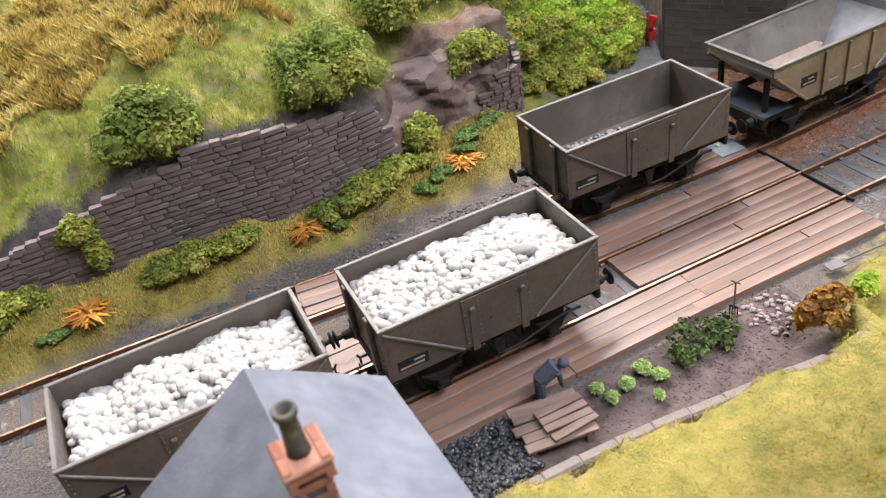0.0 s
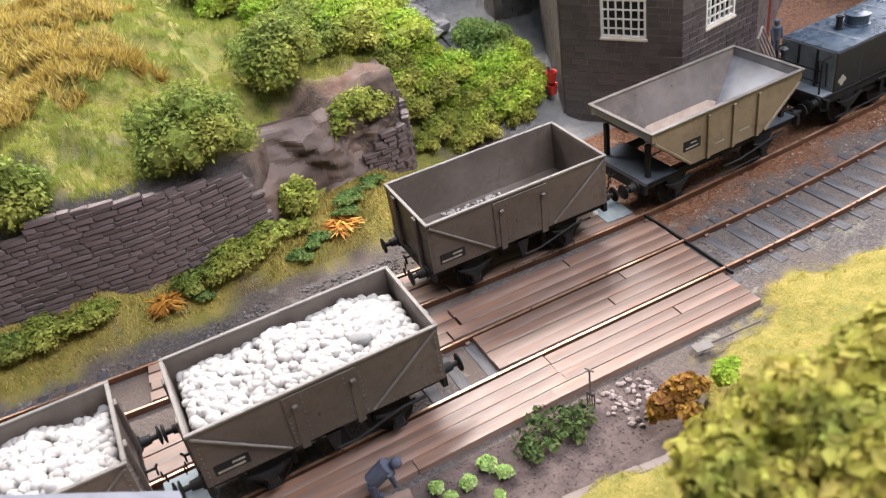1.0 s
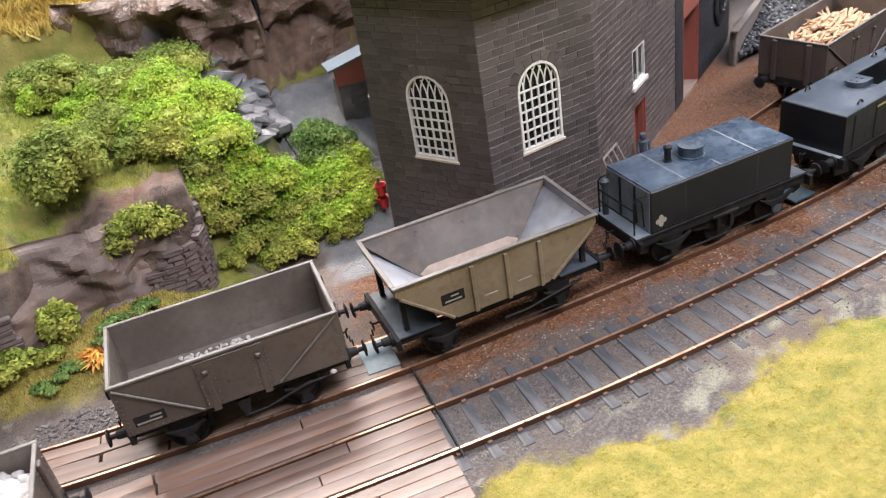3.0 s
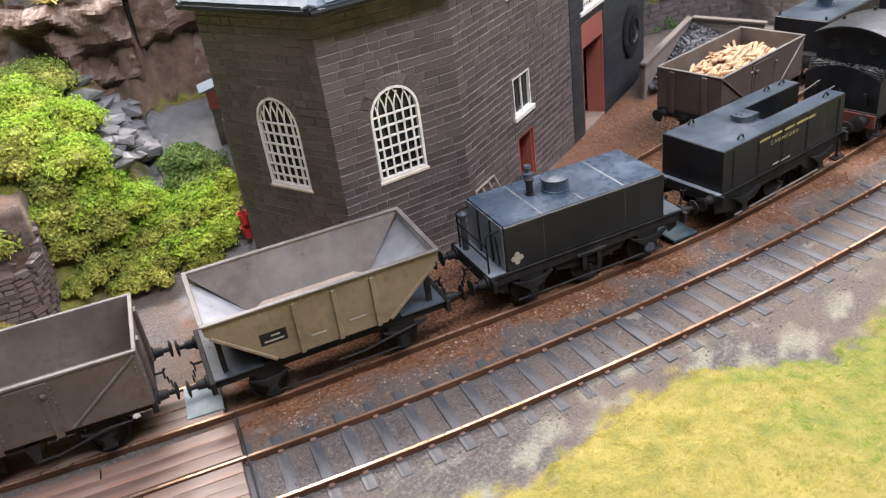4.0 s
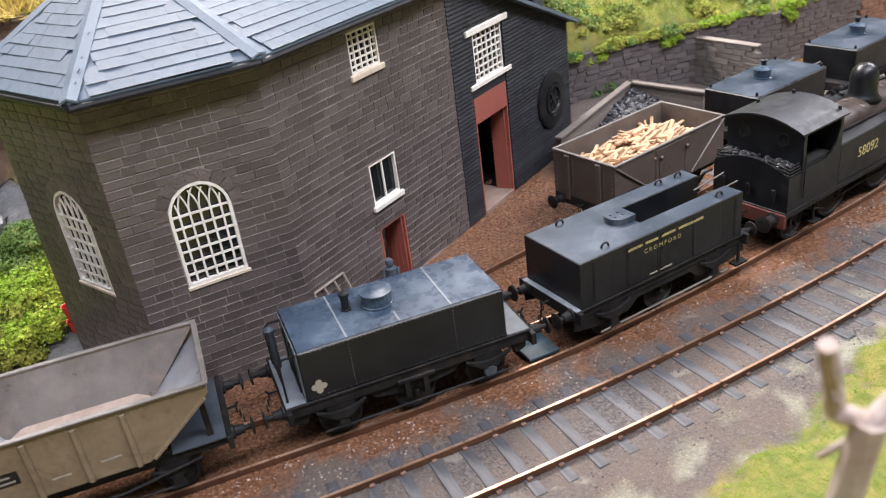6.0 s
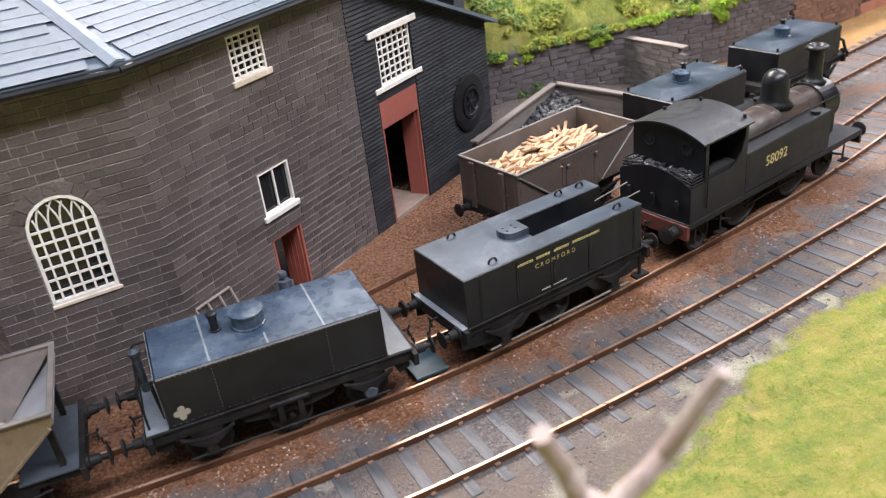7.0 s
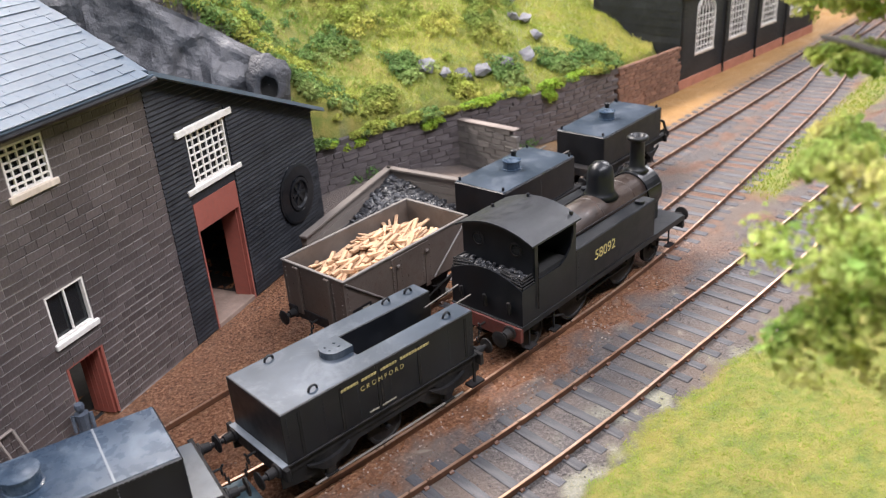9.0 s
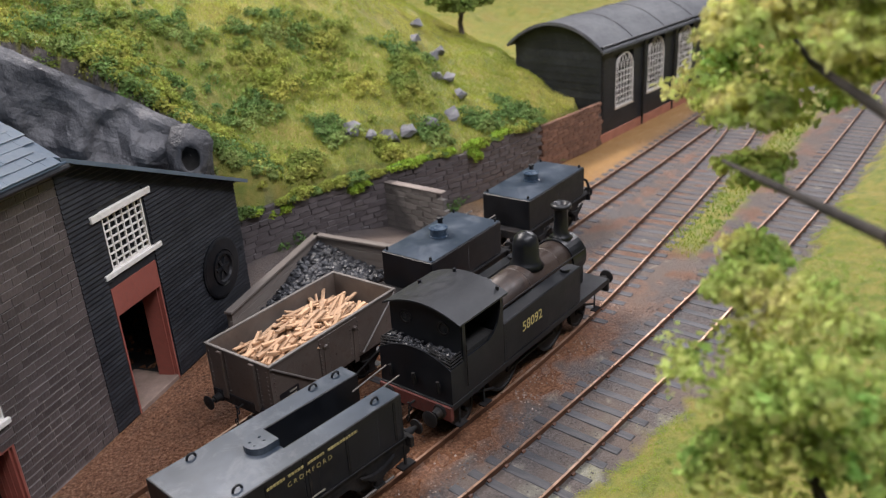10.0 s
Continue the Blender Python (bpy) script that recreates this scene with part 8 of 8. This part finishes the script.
# ---- garden between the cottage and the line ----
bm = BM()
prism(bm, [(3.2, 9.45), (12.6, 9.0), (12.6, 6.4), (3.2, 7.2)], -0.24, -0.13)
solid("soil_bed", bm, surface("dug_soil", (0.06, 0.042, 0.038), (0.115, 0.083, 0.075), (0.19, 0.145, 0.13), 1.2, 7, 0.95, 0.0, 0.08, wear=0.5), "dug brown garden soil beside the crossing", "soil")
kerb = thing("garden_edging", "pale stone edging round the garden", "edging", P(0, 0, 0))
kp = line([(3.3, 7.5), (6.1, 7.35), (9.0, 6.95), (12.0, 6.45)], 0.8)
for i, (a, b) in enumerate(zip(kp, kp[1:])):
    bm = BM()
    d = Vector(b - a)
    box(bm, -0.02, d.length + 0.02, -0.13, 0.13, -0.2, 0.3 + 0.012 * ((i * 7) % 3), bev=0.05)
    part("edging_stone", bm, PALE, kerb, m=face_matrix(Vector(a), d))
lumps("coal_patch", 1300, lambda rs: (rs.uniform(3.4, 5.2), rs.uniform(7.9, 9.35), -0.12 + rs.uniform(0, 0.14)), 0.06, COAL, "spread of small black coal beside the cottage", "coal", P(0, 0, 0), 12)


BROWNBOARD = surface("brown_weathered_board", (0.13, 0.085, 0.065), (0.24, 0.165, 0.13), (0.07, 0.05, 0.042), 0.8, 6, 0.7, 0.0, 0.02, stretch=(0.5, 2, 2), wear=0.6)


def cold_frame():
    m = P(5.85, 8.55, -0.12, -12)
    t = thing("timber_stack", "weathered grey board platform with a loose boarded top", "timber", m)
    rs = random.Random(5)
    for k in range(5):
        bm = BM()
        box(bm, -0.75, 0.75, -0.6 + 0.25 * k, -0.37 + 0.25 * k, 0.25, 0.32, bev=0.01)
        part("board", bm, BROWNBOARD, t, m=P(rs.uniform(-0.06, 0.06), 0, rs.uniform(0, 0.02), rs.uniform(-2, 2)))
    for x, y in ((-0.6, -0.5), (0.6, -0.5), (-0.6, 0.5), (0.6, 0.5)):
        bm = BM()
        box(bm, x - 0.07, x + 0.07, y - 0.07, y + 0.07, 0, 0.25)
        part("leg", bm, BROWNBOARD, t)
    for k in range(4):
        bm = BM()
        box(bm, -0.5, 0.55, -0.4 + 0.2 * k, -0.22 + 0.2 * k, 0.36, 0.42, bev=0.01)
        part("loose_board", bm, BROWNBOARD, t, m=P(0.25, -0.1, 0.02 * k, 12 + rs.uniform(-6, 6)))


cold_frame()


def figure(m, stoop, label, mat):
    """A small painted figure: one plain shape."""
    bm = BM()
    for y in (-0.11, 0.11):
        tube(bm, (0.0, y * 1.3, 0), (0.0, y, 0.8), 0.085, 0.11, 8)
        box(bm, -0.08, 0.18, y * 1.3 - 0.06, y * 1.3 + 0.06, 0, 0.1)
    if stoop:
        tube(bm, (0, 0, 0.8), (0.42, 0, 1.12), 0.2, 0.22, 10)
        for y in (-0.22, 0.22):
            tube(bm, (0.42, y, 1.08), (0.5, y * 0.8, 0.62), 0.07, 0.06, 7)
        bmesh.ops.create_icosphere(bm, subdivisions=2, radius=0.14, matrix=Matrix.Translation((0.62, 0, 1.14)))
    else:
        tube(bm, (0, 0, 0.8), (0, 0, 1.42), 0.18, 0.22, 10)
        for y in (-0.26, 0.26):
            tube(bm, (0, y, 1.38), (0.12, y * 1.05, 0.85), 0.07, 0.06, 7)
        bmesh.ops.create_icosphere(bm, subdivisions=2, radius=0.14, matrix=Matrix.Translation((0, 0, 1.6)))
        tube(bm, (0, 0, 1.66), (0, 0, 1.76), 0.16, 0.13, 10)
    return solid("model_figure", bm, mat, label, "figurine", m @ Matrix.Scale(0.87, 4))


figure(P(6.1, 9.3, -0.13, -15), True, "small stooping painted figurine in dark clothes in the garden", BLUECLOTH)
figure(P(26.95, 18.65, -0.17, -100) @ Matrix.Scale(0.88, 4), False, "small standing painted figurine in grey-blue by the engine house", surface("pale_blue_cloth", (0.05, 0.065, 0.09), (0.1, 0.12, 0.155), None, 3, 12, 0.9))
for i, (x, y, r) in enumerate([(7.2, 8.85, 0.2), (7.75, 8.6, 0.22), (7.3, 8.45, 0.19), (8.3, 8.75, 0.26), (8.45, 8.35, 0.25), (8.1, 7.95, 0.15)]):
    bush((x, y, 0.02), (r * 0.62, r * 0.62, r * 0.6), CABBAGE, "pale green cabbage growing in the garden soil", 600 + i, 9, 60, 0.07, "cabbage", "cabbages", False, "cabbage", 0.2)
for i, (x, y) in enumerate([(9.3, 8.75), (9.7, 8.5), (10.1, 8.85), (10.3, 8.4), (9.0, 8.4), (9.8, 9.05), (10.6, 8.7)]):
    bush((x, y, 0.05), (0.34, 0.32, 0.11), LEAF_DARK, "dark green leafy vegetable plant in the garden", 610 + i, 8, 13, 0.075, "vegetable_plant", "vegetables", False, "plant", 0.2)
bush((12.1, 7.4, 0.5), (0.65, 0.5, 0.55), leafy("autumn_leaves", (0.16, 0.07, 0.02), (0.3, 0.15, 0.03), (0.36, 0.26, 0.05), 1.2), "russet and olive autumn shrub at the edge of the garden", 620, 14, 120, 0.09)
bush((13.3, 7.6, 0.45), (0.5, 0.4, 0.4), LEAF_BRIGHT, "small green plant beside the crossing", 621, 8, 70, 0.08)
lumps("pale_stones", 70, lambda rs: (rs.uniform(11.0, 12.6), rs.uniform(7.8, 9.0), -0.1), 0.07, surface("pale_pink_stone", (0.24, 0.19, 0.175), (0.36, 0.3, 0.28), None, 1, 7, 0.9), "scatter of pale stones on the garden soil", "stones", P(0, 0, 0), 14)


lumps("soil_clods", 900, lambda rs: (rs.uniform(6.6, 12.6), rs.uniform(7.3, 9.2), -0.13), 0.024, bpy.data.materials["dug_soil"], "loose clods of dug brown garden soil", "soil", P(0, 0, 0), 15)


def garden_fork(m, label):
    f = thing("garden_fork", label, "tool", m)
    rod(f, "shaft", [(0, 0, 0.35), (0, 0, 1.05)], 0.022, TIMBER)
    rod(f, "grip", [(0, -0.1, 1.06), (0, 0.1, 1.06)], 0.022, TIMBER)
    bm = BM()
    for y in (-0.09, -0.03, 0.03, 0.09):
        tube(bm, (0, y, 0), (0, y, 0.36), 0.012, n=5)
    box(bm, -0.015, 0.015, -0.1, 0.1, 0.34, 0.38)
    part("tines", bm, FRAME, f)


garden_fork(P(10.95, 8.85, -0.13, 20), "garden fork standing upright in the soil")
sp = thing("spade", "long handled spade lying on the grass beside the boards", "tool", P(14.6, 8.55, 0.03, -10))
rod(sp, "shaft", [(-0.5, 0, 0.02), (0.75, 0, 0.12)], 0.028, TIMBER)
bm = BM()
box(bm, -0.95, -0.5, -0.14, 0.14, -0.01, 0.02, bev=0.008)
part("blade", bm, WAGON_RIM, sp)


# ---- beside the engine house ----
def fire_bucket(z):
    bm = BM()
    lathe(bm, [(0.12, 0), (0.19, 0.36), (0.2, 0.37), (0.17, 0.36), (0.1, 0.04), (0.02, 0.04)], None, 14)
    o = solid("fire_bucket", bm, surface("fire_red_%d" % int(z * 10), (0.5, 0.02, 0.02), (0.6, 0.04, 0.03), None, 1, 8, 0.5), "bright red fire bucket hanging at the engine house corner", "bucket", P(18.5, 20.6, z), "fire buckets")
    return o


fire_bucket(0.62)
fire_bucket(1.08)
bm = BM()
tube(bm, (18.5, 20.78, 0), (18.5, 20.78, 1.6), 0.05, n=8)
box(bm, 18.42, 18.58, 20.6, 20.8, 0.56, 0.62)
box(bm, 18.42, 18.58, 20.6, 20.8, 1.02, 1.08)
solid("bucket_post", bm, TIMBER, "timber post carrying red fire buckets", "post")


SHEDSTONE = surface("grey_shed_stone", (0.1, 0.1, 0.105), (0.17, 0.165, 0.165), (0.06, 0.06, 0.064), 0.5, 5, 0.8, 0.0, 0.03, jitter=0.15)


def back_shed():
    m = P(20.45, 25.3, 0, -4)
    s = thing("back_shed", "small dark shed with red boarded front behind the engine house", "shed", m)
    bm = BM()
    box(bm, -1.6, 1.6, -1.0, -0.2, 1.5, 3.6)
    wall = part("wall", bm, MORTAR, s, "grey coursed stone wall")
    rs = random.Random(14)
    z = 1.9
    while z < 3.5:
        x = -1.6 - rs.uniform(0, 0.2)
        while x < 1.6:
            w = rs.choice((0.4, 0.5, 0.6))
            if x > -1.65 and x + w < 1.68:
                o = new("stone", block_mesh(w, 0.22, SHEDSTONE, "shed"))
                o.parent = wall
                o.matrix_basis = P(x + w / 2, -0.96, z)
            x += w
        z += 0.22
    bm = BM()
    prism(bm, [(-1.65, 3.5), (1.65, 3.5), (1.65, 4.85), (-1.65, 4.1)], -1.07, -1.0, "y")
    part("fascia", bm, REDPAINT, s, "dull red boarded gable")
    bm = BM()
    prism(bm, [(-1.85, 4.06), (1.85, 4.9), (1.85, 4.97), (-1.85, 4.13)], -1.15, -0.15, "y")
    part("roof", bm, LEAD, s, "pale grey roof sheet")


back_shed()


def cellar_light():
    """Pale lean-to hatch frame against the foot of the wall."""
    m = face_matrix(W2 + U * 0.2, U)
    h = thing("hatch_frame", "pale timber hatch frame leaning at the wall foot", "hatch", m)
    for y in (-0.05, -0.75):
        rod(h, "rail", [(0, y, 1.5 if y > -0.1 else 0.0), (1.15, y, 1.5 if y > -0.1 else 0.0)], 0.04, PALE)
    for x in (0, 0.38, 0.77, 1.15):
        rod(h, "bar", [(x, -0.05, 1.5), (x, -0.75, 0.0)], 0.035, PALE)


cellar_light()


# ---- joint between the baseboards, bits along the line ----
def joint(pts, name="board_gap"):
    tr = line(pts, 0.12)
    z = hill(tr[:, 0], tr[:, 1]) + 0.02
    z = np.where((tr[:, 1] > 9) & (tr[:, 1] < 14.0), 0.012, z)
    n = offset(tr, 0.02)
    n2 = offset(tr, -0.02)
    v = np.vstack([np.c_[n, z], np.c_[n2, z], np.c_[n, z - 0.1], np.c_[n2, z - 0.1]])
    k = len(tr)
    f = []
    for i in range(k - 1):
        f += [(i, i + 1, k + i + 1, k + i), (i, 2 * k + i, 2 * k + i + 1, i + 1), (k + i, k + i + 1, 3 * k + i + 1, 3 * k + i)]
    o = raw(name, v, f, DARK)
    return tagged(o, "dark narrow gap where two baseboards meet", "joint", kind="structure")


joint([(16.34, 10.2), (16.38, 11.2), (16.42, 12.2), (16.46, 13.6)])
joint([(17.2, 20.6), (17.0, 22), (16.7, 24), (16.6, 26.0), (17.3, 27.35)])
for x, y, rz in ((15.9, 14.45, -4), (2.95, 11.75, -3), (29.25, 14.6, 5)):
    bm = BM()
    far = x > 20
    box(bm, -0.42, 0.42, -0.62, 0.62, -0.06, 0.02, bev=0.01)
    solid("magnet_plate", bm, surface("blue_plate_dark", (0.03, 0.055, 0.07), (0.06, 0.1, 0.12), (0.03, 0.03, 0.03), 1.5, 6, 0.5) if far else surface("pale_blue_plate_%d" % int(x), (0.15, 0.195, 0.225), (0.23, 0.285, 0.315), (0.1, 0.11, 0.12), 1.5, 6, 0.6), "dark blue uncoupling plate set between the rails" if far else "pale blue-grey uncoupling plate set between the rails", "plate", P(x, y, 0, rz), "uncoupling plates")


def along(tr, x0, x1, d0, d1):
    def place(rs):
        x = rs.uniform(x0, x1)
        y = np.interp(x, tr[:, 0], tr[:, 1]) + rs.uniform(d0, d1)
        while math.sin(2.3 * x + 1.7 * math.sin(1.1 * x)) * math.cos(2.9 * y + x) + rs.uniform(-0.9, 0.9) < 0.25:
            x = rs.uniform(x0, x1)
            y = np.interp(x, tr[:, 0], tr[:, 1]) + rs.uniform(d0, d1)
        return x, y, -0.155
    return place


lumps("pale_spillage", 620, along(TRACK_A, 17, 47, -2.0, -0.9), 0.026, surface("pale_spill", (0.3, 0.225, 0.18), (0.46, 0.38, 0.33), (0.2, 0.12, 0.08), 1, 7, 0.9, jitter=0.3, island=True), "pale crumbs of spilt stone along the siding", "stones", P(0, 0, 0), 31)
lumps("ballast_lumps", 1500, along(TRACK_A, 16.6, 48, -2.6, 1.6), 0.026, surface("brown_clinker", (0.14, 0.08, 0.05), (0.25, 0.15, 0.1), (0.1, 0.075, 0.06), 1, 7, 0.9, jitter=0.4, island=True), "brown clinker ballast along the siding", "ballast", P(0, 0, 0), 32)
lumps("grey_ballast", 3200, along(TRACK_B, 16.5, 62, -1.9, 1.7), 0.024, surface("grey_chippings", (0.1, 0.09, 0.086), (0.19, 0.172, 0.165), (0.26, 0.235, 0.22), 1, 7, 0.9, jitter=0.4, island=True), "grey stone ballast between the sleepers", "ballast", P(0, 0, 0), 33)
lumps("grey_ballast", 900, along(TRACK_A, -5, 15, 0.9, 2.0), 0.05, bpy.data.materials["grey_chippings"], "grey stone ballast beside the siding", "ballast", P(0, 0, 0), 34)
